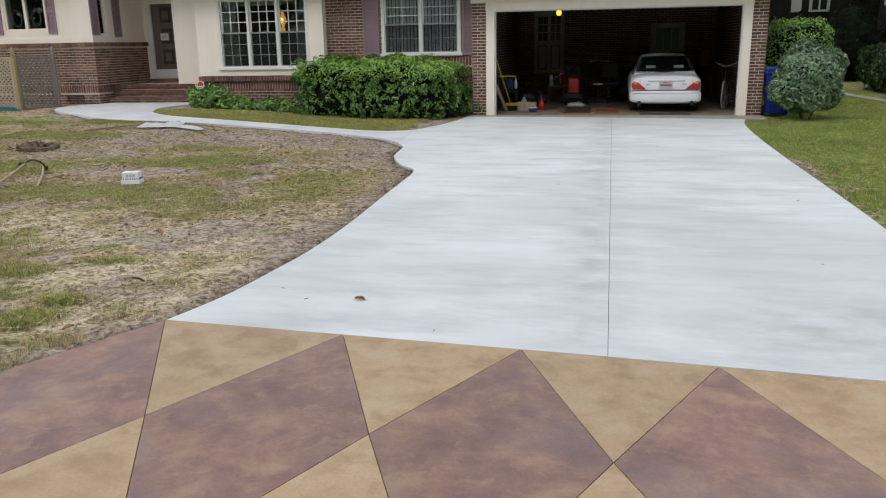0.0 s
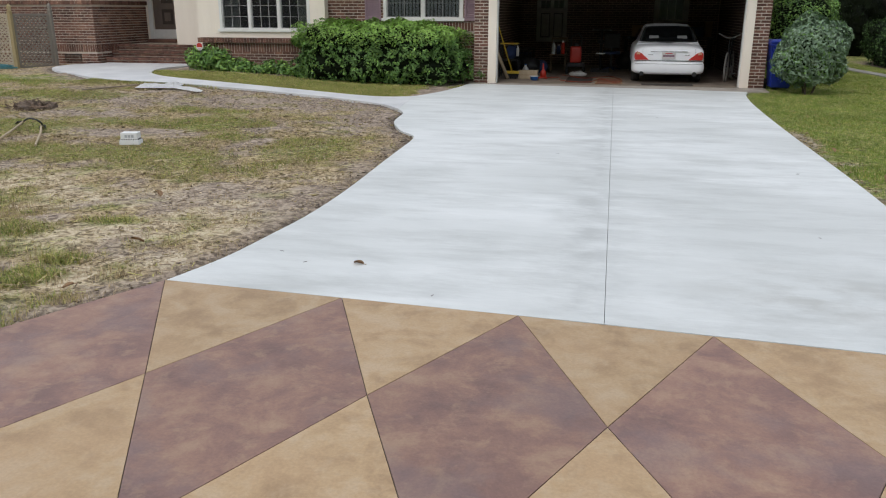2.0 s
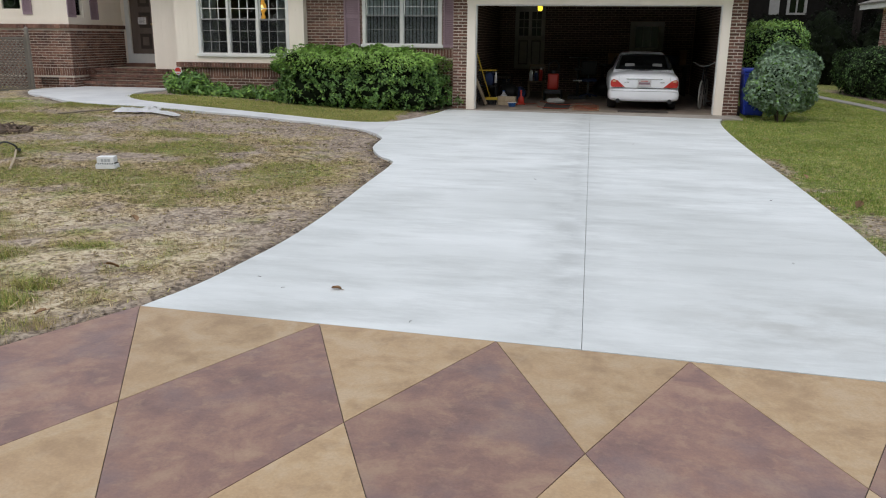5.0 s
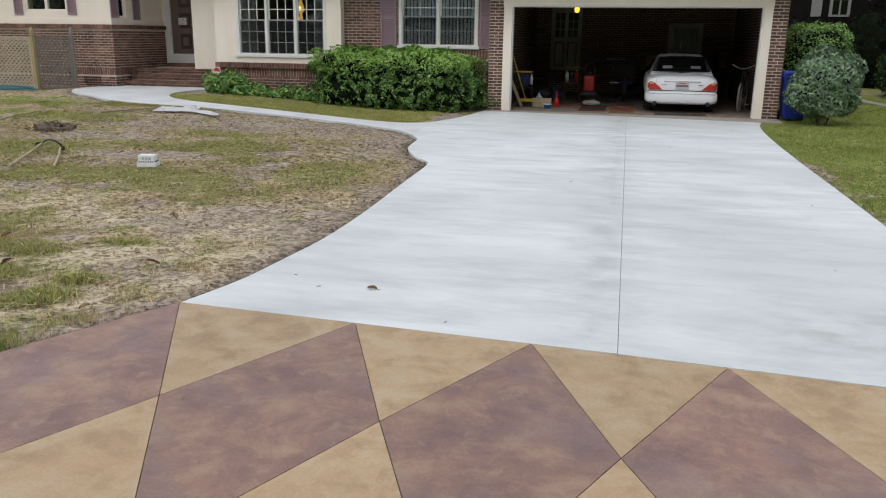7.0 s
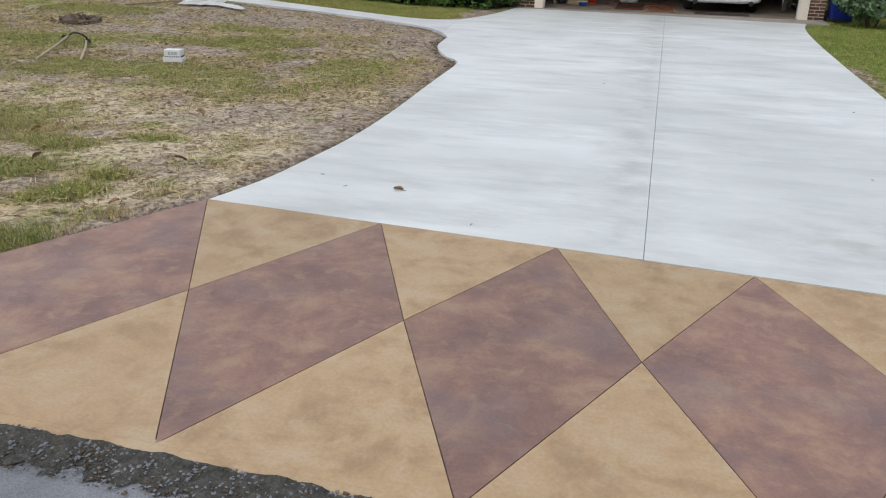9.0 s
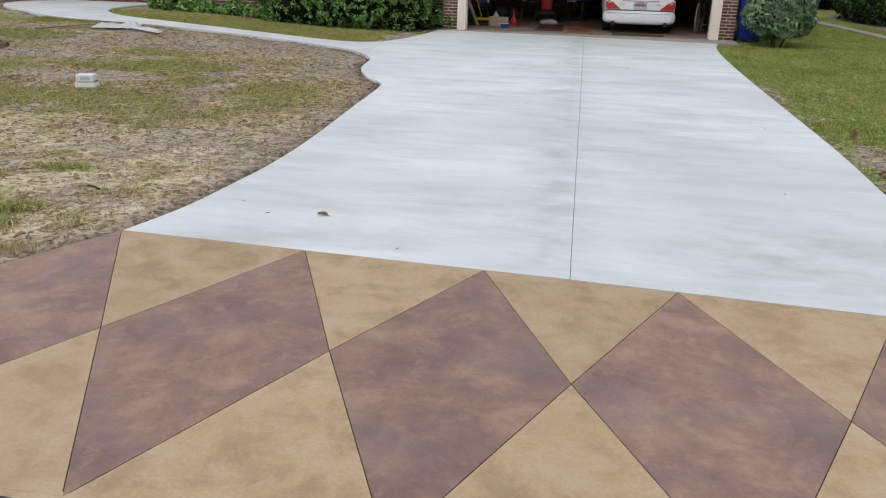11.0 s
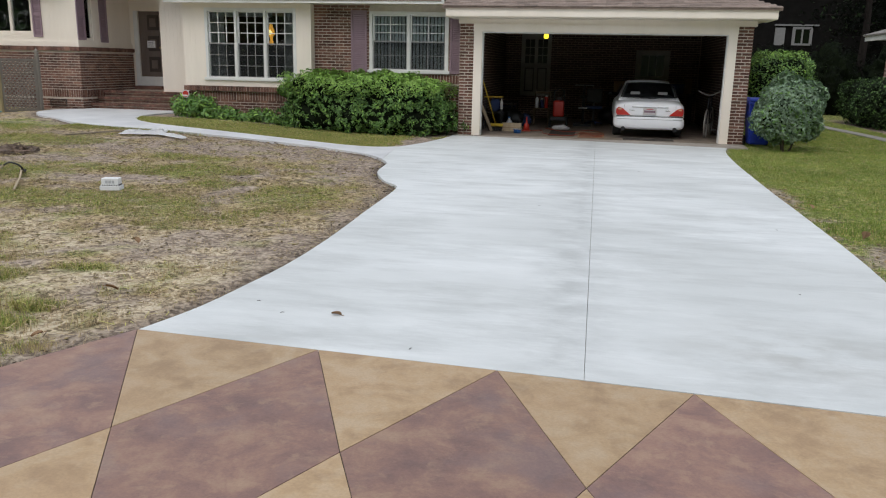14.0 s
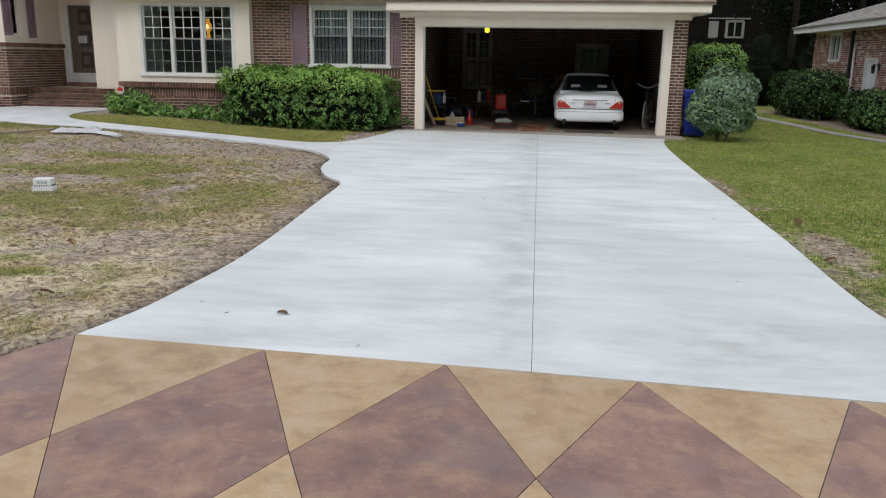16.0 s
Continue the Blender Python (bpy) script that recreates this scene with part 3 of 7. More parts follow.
def brick_face(parent, areas, mat):
    verts, faces = [], []
    for origin, along, width, height, normal, size in areas:
        brick_rows(verts, faces, origin, along, width, height, normal, size, rng=BRICK_RNG)
    me = bpy.data.meshes.new("bricks")
    me.from_pydata(verts, [], faces)
    bm = bmesh.new()
    bm.from_mesh(me)
    bmesh.ops.recalc_face_normals(bm, faces=bm.faces)
    bm.to_mesh(me)
    bm.free()
    return tagged(part("bricks", me, mat, parent), "", "", "", "stuff")


def wall_of(name, rows, mat, label):
    return setting(name, boxes(*rows), mat, label, "wall")


FLAT, SOLDIER = (0.199, 0.054), (0.057, 0.2)
X, NX, Y, NY = (1, 0, 0), (-1, 0, 0), (0, 1, 0), (0, -1, 0)

pier_l = wall_of("wall_pier_left", [(-3.2, -2.87, 0.0, 0.62, -0.1, 2.52)], MORTAR, "brown brick pier beside the garage opening")
pier_r = wall_of("wall_pier_right", [(2.87, 3.19, 0.0, 0.3, -0.1, 2.52)], MORTAR, "brown brick pier beside the garage opening")
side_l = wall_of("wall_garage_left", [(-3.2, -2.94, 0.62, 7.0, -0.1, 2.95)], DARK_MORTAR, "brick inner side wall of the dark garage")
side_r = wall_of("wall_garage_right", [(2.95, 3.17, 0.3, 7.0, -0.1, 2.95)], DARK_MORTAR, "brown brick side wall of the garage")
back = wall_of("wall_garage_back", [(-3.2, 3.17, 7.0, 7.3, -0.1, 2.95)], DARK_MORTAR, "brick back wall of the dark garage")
tagged(part("garage_ceiling", boxes((-2.94, 2.95, 0.25, 7.0, 2.66, 2.74)), INNER), "garage ceiling, coloured dark for the unlit interior", "ceiling", "", "structure")
setting("garage_floor", boxes((-2.94, 2.95, -0.026, 7.0, -0.12, 0.004)), GARAGE_FLOOR, "worn brown-grey concrete garage floor", "floor")
wall_w = wall_of("wall_window", [(-6.9, -3.2, 0.5, 0.8, -0.1, 1.37), (-6.9, -5.5, 0.5, 0.8, 1.37, 2.95), (-3.56, -3.2, 0.5, 0.8, 1.37, 2.95),
                                 (-5.5, -3.56, 0.5, 0.8, 2.8, 2.95)], MORTAR, "brown brick front wall with a double window")
bay_b = wall_of("wall_bay_base", [(-10.2, -6.95, 0.3, 0.8, -0.1, 0.834)], MORTAR, "low brown brick wall under the bay window")
wing_b = wall_of("wall_wing_base", [(-24, -14.1, 1.06, 1.4, -0.1, 1.75), (-14.1, -13.76, 1.06, 3.8, -0.1, 1.75)], MORTAR, "brown brick lower wall of the wing")
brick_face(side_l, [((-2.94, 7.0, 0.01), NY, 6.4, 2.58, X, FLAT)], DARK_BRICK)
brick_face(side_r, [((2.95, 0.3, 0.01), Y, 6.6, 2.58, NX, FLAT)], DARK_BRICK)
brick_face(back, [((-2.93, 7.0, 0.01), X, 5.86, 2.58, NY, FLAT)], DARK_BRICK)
brick_face(wall_w, [((-6.9, 0.5, 0.0), X, 3.7, 1.12, NY, FLAT), ((-6.9, 0.5, 1.36), X, 1.4, 1.58, NY, FLAT),
                    ((-3.55, 0.5, 1.36), X, 0.35, 1.58, NY, FLAT), ((-6.9, 0.495, 1.145), X, 3.7, 0.2, NY, SOLDIER)], BRICK)
brick_face(bay_b, [((-10.2, 0.3, 0.02), X, 3.25, 0.6, NY, FLAT), ((-10.2, 0.297, 0.62), X, 3.25, 0.2, NY, SOLDIER)], BRICK)
brick_face(wing_b, [((-20, 1.06, 0.0), X, 6.24, 0.5, NY, FLAT), ((-20, 1.057, 0.52), X, 6.24, 0.2, NY, SOLDIER), ((-20, 1.06, 0.74), X, 6.24, 0.99, NY, FLAT),
                    ((-13.76, 1.06, 0.0), Y, 2.54, 0.5, X, FLAT), ((-13.757, 1.06, 0.52), Y, 2.54, 0.2, X, SOLDIER), ((-13.76, 1.06, 0.74), Y, 2.54, 0.99, X, FLAT)], BRICK)


def coping(name, x0, x1, y0, y1, z0, z1, along_y, label):
    """A projecting course of bricks set on edge."""
    bm, rng = bmesh.new(), random.Random(3)
    a, b = (y0, y1) if along_y else (x0, x1)
    n = int((b - a) / 0.072)
    for i in range(n):
        p, q = a + (b - a) * i / n + 0.005, a + (b - a) * (i + 1) / n - 0.005
        j = rng.uniform(-0.004, 0.004)
        if along_y:
            box(bm, x0, x1 + j, p, q, z0, z1 + j)
        else:
            box(bm, p, q, y0 + j, y1, z0, z1 + j)
    ob = setting(name, bm, BRICK, label, "trim")
    box_bm = boxes((x0 + 0.012, x1 - 0.012, y0 + 0.012, y1 - 0.012, z0 + 0.002, z1 - 0.01))
    part("mortar_bed", box_bm, MORTAR, ob)


coping("bay_coping", -10.28, -6.9, 0.2, 0.5, 0.835, 0.955, False, "brick sill course under the bay window")
coping("wing_coping", -20, -13.72, 1.0, 1.4, 1.75, 1.855, False, "brick ledge course along the wing")
coping("wing_side_coping", -14.1, -13.7, 1.41, 3.6, 1.75, 1.855, True, "brick ledge course beside the porch")


def vent(x0, x1, y, z0, z1):
    v = thing("foundation_vent", "small dark louvred foundation vent in the brick wall", "vent", (x0, y, z0))
    w, h = x1 - x0, z1 - z0
    part("frame", boxes((0, w, -0.02, 0.0, 0, 0.015), (0, w, -0.02, 0.0, h - 0.015, h), (0, 0.015, -0.02, 0, 0.015, h - 0.015), (w - 0.015, w, -0.02, 0, 0.015, h - 0.015)), INNER, v)
    for i in range(4):
        part("slat", boxes((0.015, w - 0.015, -0.014, -0.006, 0.02 + i * h / 4, 0.03 + i * h / 4)), INNER, v)


vent(-7.75, -7.3, 0.287, 0.36, 0.52)
vent(-14.75, -14.25, 1.047, 0.28, 0.46)


# piers: bricks one by one
def brick_mesh(w):
    bm = boxes((0, w, -0.008, 0.0, 0, 0.05))
    bmesh.ops.bevel(bm, geom=[e for e in bm.edges if all(v.co.y < -0.006 for v in e.verts)], offset=0.004, segments=1, affect="EDGES")
    return put_mesh(mesh_of("brick", bm), BRICK_PART)


def put_mesh(me, mat):
    me.materials.append(mat)
    return me


FULL, SHORT, HALF = brick_mesh(0.195), brick_mesh(0.112), brick_mesh(0.09)
PIER_RNG = random.Random(8)
for pier, x0 in ((pier_l, -3.2), (pier_r, 2.87)):
    for row in range(37):
        for me, dx in (((FULL, 0.004), (SHORT, 0.216)) if row % 2 else ((SHORT, 0.004), (FULL, 0.133))):
            b = new("brick", me)
            b.parent = pier
            b.location = (x0 + dx, PIER_RNG.uniform(-0.002, 0.002), 0.006 + row * 0.0682)


# cream boards
def boarded(name, rows, grooves, label):
    """Cream boards with battens over their joints."""
    ob = setting(name, boxes(*rows), CREAM, label, "wall")
    for x0, x1, y, z0, z1, step in grooves:
        n = int((x1 - x0) / step)
        for i in range(n + 1):
            x = x0 + (x1 - x0) * i / n
            part("batten", boxes((x - 0.007, x + 0.007, y - 0.002, y, z0, z1)), CREAM, ob)
    return ob


boarded("bay_front", [(-10.25, -9.66, 0.25, 0.5, 0.96, 2.95), (-7.28, -6.9, 0.25, 0.5, 0.96, 2.95), (-9.66, -7.28, 0.25, 0.5, 0.96, 1.1),
                      (-9.66, -7.28, 0.25, 0.5, 2.84, 2.95)], [(-10.2, -9.8, 0.25, 1.0, 2.95, 0.12), (-7.1, -6.95, 0.25, 1.0, 2.95, 0.12)], "cream wood panelled bay front")
setting("bay_return", boxes((-6.96, -6.9, 0.5, 0.52, 0.96, 2.95)), CREAM, "cream side of the bay", "wall")
boarded("porch_panel", [(-11.95, -10.2, 2.1, 2.3, 0.69, 3.4)], [(-11.9, -10.35, 2.1, 0.7, 3.4, 0.11)], "cream vertical board wall beside the front door")
setting("porch_side", boxes((-11.95, -11.8, 2.3, 3.6, 0.69, 3.4)), CREAM, "cream wall of the porch recess", "wall")
setting("wall_entry", boxes((-13.82, -13.52, 3.6, 3.8, 0.4, 3.4), (-12.76, -11.6, 3.6, 3.8, 0.4, 3.4), (-13.52, -12.76, 3.6, 3.8, 0.4, 1.06),
                            (-13.52, -12.76, 3.6, 3.8, 2.94, 3.4)), CREAM, "cream entry wall round the front door", "wall")
boarded("wing_upper", [(-24, -13.8, 1.1, 1.4, 1.86, 2.2), (-24, -16.45, 1.1, 1.4, 2.2, 3.5), (-15.15, -13.8, 1.1, 1.4, 2.2, 3.5), (-16.45, -15.15, 1.1, 1.4, 3.3, 3.5)],
         [(-15.05, -13.9, 1.1, 1.98, 3.5, 0.2), (-18.3, -16.7, 1.1, 1.98, 3.5, 0.2)], "cream boarded upper wall of the wing")
setting("wing_side", boxes((-14.1, -13.8, 1.4, 1.43, 1.86, 3.5), (-14.1, -13.8, 1.8, 3.6, 1.86, 3.5), (-14.1, -13.8, 1.43, 1.8, 1.86, 2.05)), CREAM, "cream upper side wall of the wing", "wall")
setting("wing_cap", boxes((-24, -13.76, 1.06, 1.1, 1.857, 1.985), (-13.8, -13.76, 1.1, 3.6, 1.857, 1.985)), CREAM, "cream drip board above the brick ledge", "trim")


def stepping(name, x0, x1, y0, y1, z0, z1, label):
    """A brick step: headers along its nose, two courses below."""
    ob = setting(name, boxes((x0 + 0.01, x1 - 0.01, y0 + 0.012, y1, z0, z1 - 0.012)), MORTAR, label, "steps")
    bm, rng = bmesh.new(), random.Random(int(z1 * 100))
    n = int((x1 - x0) / 0.075)
    for i in range(n):
        p, q = x0 + (x1 - x0) * i / n + 0.005, x0 + (x1 - x0) * (i + 1) / n - 0.005
        box(bm, p, q, y0 - 0.04 + rng.uniform(-0.004, 0.004), min(y1, y0 + 0.3), z1 - 0.062, z1 + rng.uniform(-0.003, 0.003))
    m = int((x1 - x0) / 0.211)
    for r in range(max(1, int((z1 - 0.23) / 0.068))):
        for i in range(m):
            p, q = x0 + (x1 - x0) * i / m + 0.006, x0 + (x1 - x0) * (i + 1) / m - 0.006
            box(bm, p, q, y0 + rng.uniform(-0.002, 0.003), y0 + 0.02, z1 - 0.134 - r * 0.07, z1 - 0.084 - r * 0.07)
    tagged(part("bricks", bm, BRICK, ob), "", "", "", "stuff")


stepping("front_step_1", -13.74, -10.85, 1.4, 1.72, 0.0, 0.36, "lowest red brick front step")
stepping("front_step_2", -13.74, -10.85, 1.7, 2.02, 0.0, 0.525, "middle red brick front step")
stepping("porch_floor", -13.74, -10.85, 2.0, 3.59, 0.0, 0.69, "red brick porch floor and top step")
setting("door_step", boxes((-13.6, -12.7, 3.3, 3.555, 0.69, 0.79), bevel=0.006), BRICK, "brick threshold step at the front door", "steps")

setting("garage_header", boxes((-3.23, 3.25, -0.03, 0.25, 2.52, 2.628), (-2.88, 2.88, -0.05, 0.22, 2.345, 2.52)), CREAM, "cream board over the garage opening", "trim")
for nm, x0, x1, x2 in (("garage_jamb_left", -2.87, -2.68, -2.66), ("garage_jamb_right", 2.87, 2.69, 2.67)):
    a, b = min(x0, x1), max(x0, x1)
    jam = setting(nm, boxes((a, b, -0.05, 0.22, 0.0, 2.344)), CREAM, "cream garage door jamb, scuffed at the foot", "trim")
    part("stop", boxes((min(x1, x2), max(x1, x2), 0.02, 0.18, 0.005, 2.344)), WHITE, jam)
setting("garage_stop", boxes((-2.66, 2.67, 0.02, 0.18, 2.32, 2.344)), WHITE, "white strip under the garage header", "trim")

roof = thing("house_roof", "weathered brown shingle roof with white fascia boards", "roof", kind="structure")
part("fascia", boxes((-3.43, 3.53, -0.62, -0.58, 2.65, 2.835)), CREAM, roof)
part("soffit", boxes((-3.43, 3.53, -0.58, 0.5, 2.632, 2.655)), CREAM, roof)
part("side_fascia", boxes((3.49, 3.53, -0.58, 9.0, 2.656, 2.835), (-3.43, -3.39, -0.58, -0.15, 2.656, 2.835)), CREAM, roof)


def roof_plane(*corners):
    bm = bmesh.new()
    f = bm.faces.new([bm.verts.new(p) for p in corners])
    r = bmesh.ops.extrude_face_region(bm, geom=[f])
    bmesh.ops.translate(bm, verts=[v for v in r["geom"] if isinstance(v, bmesh.types.BMVert)], vec=(0, 0, 0.04))
    bmesh.ops.recalc_face_normals(bm, faces=bm.faces)
    return bm


def shingle_rows(x0, x1, y0, z0, slope, rows, hip=0.0):
    """Courses of shingle tabs up a slope."""
    bm, rng = bmesh.new(), random.Random(2)
    for r in range(rows):
        y = y0 + r * 0.14
        z = z0 + (y - y0) * slope
        x = x0 + (0.15 if r % 2 else 0)
        while x < x1 - hip * r * 0.14:
            w = rng.uniform(0.24, 0.34)
            q = min(x + w - 0.006, x1 - hip * r * 0.14)
            t = rng.uniform(0.008, 0.014)
            vs = [bm.verts.new(p) for p in ((x, y, z + t), (q, y, z + t), (q, y + 0.17, z + 0.17 * slope + 0.002), (x, y + 0.17, z + 0.17 * slope + 0.002), (x, y, z - 0.004), (q, y, z - 0.004))]
            bm.faces.new(vs[:4])
            bm.faces.new((vs[4], vs[5], vs[1], vs[0]))
            x += w
    return bm


SHINGLE_TAB = material("shingle_tab", ((0.2, 0.15, 0.125), (0.3, 0.235, 0.2)), 5.0, 0.95, 0.6, fine=70, fine_mix=0.5, island=0.25)
part("garage_slope", roof_plane((-3.5, -0.66, 2.81), (3.6, -0.66, 2.81), (0.4, 4.0, 4.26), (-3.62, 4.0, 4.26)), SHINGLE, roof)
tagged(part("shingles", shingle_rows(-3.5, 3.6, -0.68, 2.86, 0.298, 16, 0.7), SHINGLE_TAB, roof), "", "", "", "stuff")
part("hip_slope", roof_plane((3.6, -0.66, 2.81), (3.6, 9.0, 2.81), (0.41, 4.0, 4.26)), SHINGLE, roof)
part("main_slope", roof_plane((-10.5, -0.2, 2.99), (-3.62, -0.2, 2.99), (-3.62, 5.0, 4.6), (-10.5, 5.0, 4.6)), SHINGLE, roof)
part("back_slope", roof_plane((-14.1, 5.0, 4.58), (-3.62, 5.0, 4.58), (-3.62, 10.0, 2.9), (-14.1, 10.0, 2.9)), SHINGLE, roof)
part("garage_back_slope", roof_plane((-3.6, 4.0, 4.25), (0.4, 4.0, 4.25), (3.7, 9.0, 2.88), (-3.6, 9.0, 2.88)), SHINGLE, roof)
part("wing_slope", roof_plane((-24, 0.6, 3.5), (-14.12, 0.6, 3.5), (-14.12, 6.0, 5.2), (-24, 6.0, 5.2)), SHINGLE, roof)
part("porch_slope", roof_plane((-14.1, 1.2, 3.45), (-10.52, 1.2, 3.45), (-10.52, 5.0, 4.6), (-14.1, 5.0, 4.6)), SHINGLE, roof)
part("main_fascia", boxes((-10.5, -3.56, -0.18, -0.14, 2.93, 3.06)), WHITE, roof)
part("main_soffit", boxes((-10.5, -3.27, -0.14, 0.8, 2.955, 2.985), (-13.8, -10.2, 2.1, 3.8, 3.4, 3.43)), CREAM, roof)
# rooms behind the windows, closed all round; their dimness is put into wall colour
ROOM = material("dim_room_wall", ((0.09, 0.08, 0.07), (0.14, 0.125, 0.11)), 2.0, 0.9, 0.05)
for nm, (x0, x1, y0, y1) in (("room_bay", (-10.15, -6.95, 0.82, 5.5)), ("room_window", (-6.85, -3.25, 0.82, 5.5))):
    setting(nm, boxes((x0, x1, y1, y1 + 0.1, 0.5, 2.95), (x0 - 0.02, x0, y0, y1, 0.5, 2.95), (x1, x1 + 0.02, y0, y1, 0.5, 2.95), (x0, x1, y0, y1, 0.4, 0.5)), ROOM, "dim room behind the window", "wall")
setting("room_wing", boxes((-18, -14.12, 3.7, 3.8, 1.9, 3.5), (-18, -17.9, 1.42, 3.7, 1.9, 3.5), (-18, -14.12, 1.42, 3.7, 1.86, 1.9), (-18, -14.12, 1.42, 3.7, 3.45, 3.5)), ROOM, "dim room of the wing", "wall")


# ---- windows ----
def sash(parent, x0, x1, y, z0, z1, cols, rows, screen=False, bar=0.01):
    """One sash: frame, glazing bars, panes."""
    f = 0.035
    sa = part("sash", boxes((x0, x1, y, y + 0.04, z0, z0 + f), (x0, x1, y, y + 0.04, z1 - f, z1), (x0, x0 + f, y, y + 0.04, z0 + f, z1 - f), (x1 - f, x1, y, y + 0.04, z0 + f, z1 - f)), WHITE, parent)
    for i in range(1, cols):
        x = x0 + f + (x1 - x0 - 2 * f) * i / cols
        part("glazing_bar", boxes((x - bar, x + bar, y + 0.006, y + 0.03, z0 + f, z1 - f)), WHITE, sa)
    for i in range(1, rows):
        z = z0 + f + (z1 - z0 - 2 * f) * i / rows
        part("glazing_bar", boxes((x0 + f, x1 - f, y + 0.008, y + 0.028, z - bar, z + bar)), WHITE, sa)
    g = part("pane", boxes((x0 + f, x1 - f, y + 0.031, y + 0.035, z0 + f, z1 - f)), GLASS, sa)
    g.visible_shadow = False
    if screen:
        s = part("insect_screen", boxes((x0 + f * 0.5, x1 - f * 0.5, y - 0.012, y - 0.01, z0 + f * 0.5, z1)), SCREEN, sa, "dark insect screen")
        s.visible_shadow = False
    return sa


def mesh_screen():
    m = bpy.data.materials.new("insect_screen")
    m.use_nodes = True
    p = m.node_tree.nodes["Principled BSDF"]
    p.inputs["Base Color"].default_value = (0.015, 0.017, 0.02, 1)
    p.inputs["Roughness"].default_value, p.inputs["Alpha"].default_value = 0.9, 0.26
    return m


SCREEN = mesh_screen()


def window_unit(name, x0, x1, y, z0, z1, lights, cols, label, screen, trim=0.07):
    w = tagged(new(name), label, "window", "", "structure")
    part("window_frame", boxes((x0, x1, y - 0.03, y + 0.12, z1 - trim, z1), (x0, x0 + trim, y - 0.03, y + 0.12, z0 + trim, z1 - trim), (x1 - trim, x1, y - 0.03, y + 0.12, z0 + trim, z1 - trim)), WHITE, w)
    part("window_sill", boxes((x0 - 0.04, x1 + 0.04, y - 0.07, y + 0.12, z0, z0 + trim), bevel=0.006), WHITE, w)
    span = (x1 - x0 - 2 * trim - 0.06 * (lights - 1)) / lights
    for i in range(lights):
        a = x0 + trim + i * (span + 0.06)
        if i:
            part("mullion", boxes((a - 0.06, a, y - 0.025, y + 0.12, z0 + trim, z1 - trim)), WHITE, w)
        mid = (z0 + z1) / 2 + 0.02
        sash(w, a, a + span, y + 0.05, mid - 0.02, z1 - trim, cols, 3)
        sash(w, a, a + span, y + 0.008, z0 + trim, mid + 0.02, cols, 3 if lights == 3 else 2, screen, 0.006)
    return w


window_unit("window_1", -9.66, -7.28, 0.27, 1.1, 2.84, 3, 3, "white triple sash bay window with small panes", True)
window_unit("window_2", -5.5, -3.56, 0.5, 1.37, 2.8, 2, 2, "white double sash window over vertical blinds", True)

CURTAIN = material("pale_curtain", ((0.84, 0.86, 0.86), (0.9, 0.91, 0.9)), 3.0, 0.9, 0.1)
BLIND = material("grey_blind", ((0.55, 0.57, 0.58), (0.68, 0.7, 0.71)), 3.0, 0.7, 0.05)


def curtain(x0, x1, y, z0, z1, label):
    bm = bmesh.new()
    n = 40
    lo = [bm.verts.new((x0 + (x1 - x0) * i / n, y + 0.03 * math.sin(i * 1.3), z0)) for i in range(n + 1)]
    hi = [bm.verts.new((x0 + (x1 - x0) * i / n, y + 0.02 * math.sin(i * 1.3 + 0.4), z1)) for i in range(n + 1)]
    for i in range(n):
        bm.faces.new((lo[i], lo[i + 1], hi[i + 1], hi[i]))
    r = bmesh.ops.solidify(bm, geom=bm.faces[:], thickness=0.006)
    tagged(part("curtain", bm, CURTAIN, None, "", True), label, "curtain")


curtain(-9.62, -9.22, 0.4, 1.1, 2.9, "pale drawn-back curtain beside the bay window")
curtain(-7.62, -7.33, 0.4, 1.1, 2.9, "pale drawn-back curtain beside the bay window")
curtain(-9.3, -8.0, 0.52, 2.64, 2.9, "short pale valance across the bay window")
blinds = thing("vertical_blinds", "grey vertical slat blinds hanging behind the double window", "blinds", (-5.45, 0.63, 1.4))
part("head_rail", boxes((0, 1.85, 0, 0.04, 1.36, 1.4)), WHITE, blinds)
slat = mesh_of("slat", boxes((-0.033, 0.033, -0.0015, 0.0015, 0.0, 1.36)))
slat.materials.append(BLIND)
for i in range(21):
    s = new("slat", slat)
    s.parent = blinds
    s.location, s.rotation_euler = (0.05 + i * 0.088, 0.02, 0), (0, 0, radians(28 + 6 * math.sin(i * 2.1)))

# pendant lamp that shows through the bay window
LAMP_GLOW = glow("amber_lamp_glass", (0.9, 0.42, 0.06), 0.6)
lamp = thing("pendant_lamp", "lit amber glass pendant lamp in the front room", "pendant lamp", (-9.17, 3.2, 2.02))
part("shade", lathe([(0.02, 0.0), (0.05, 0.03), (0.06, 0.12), (0.03, 0.16), (0.05, 0.24), (0.1, 0.3), (0.09, 0.42), (0.05, 0.5), (0.04, 0.58)], 16), LAMP_GLOW, lamp, "glowing amber glass shade", True)
part("bulb", lathe([(0.01, 0.0), (0.05, 0.03), (0.055, 0.09), (0.02, 0.14)], 14, (0.02, -0.14, 0.28)), glow("warm_bulb", (1.0, 0.78, 0.3), 1.6), lamp, "bright warm bulb", True)
part("cap", lathe([(0.06, 0.58), (0.03, 0.66), (0.01, 0.7)], 12), DARK_WOOD, lamp)
part("rod", rods([(0, 0, 0.69), (0, 0, 0.93)], 0.008), DARK_WOOD, lamp)


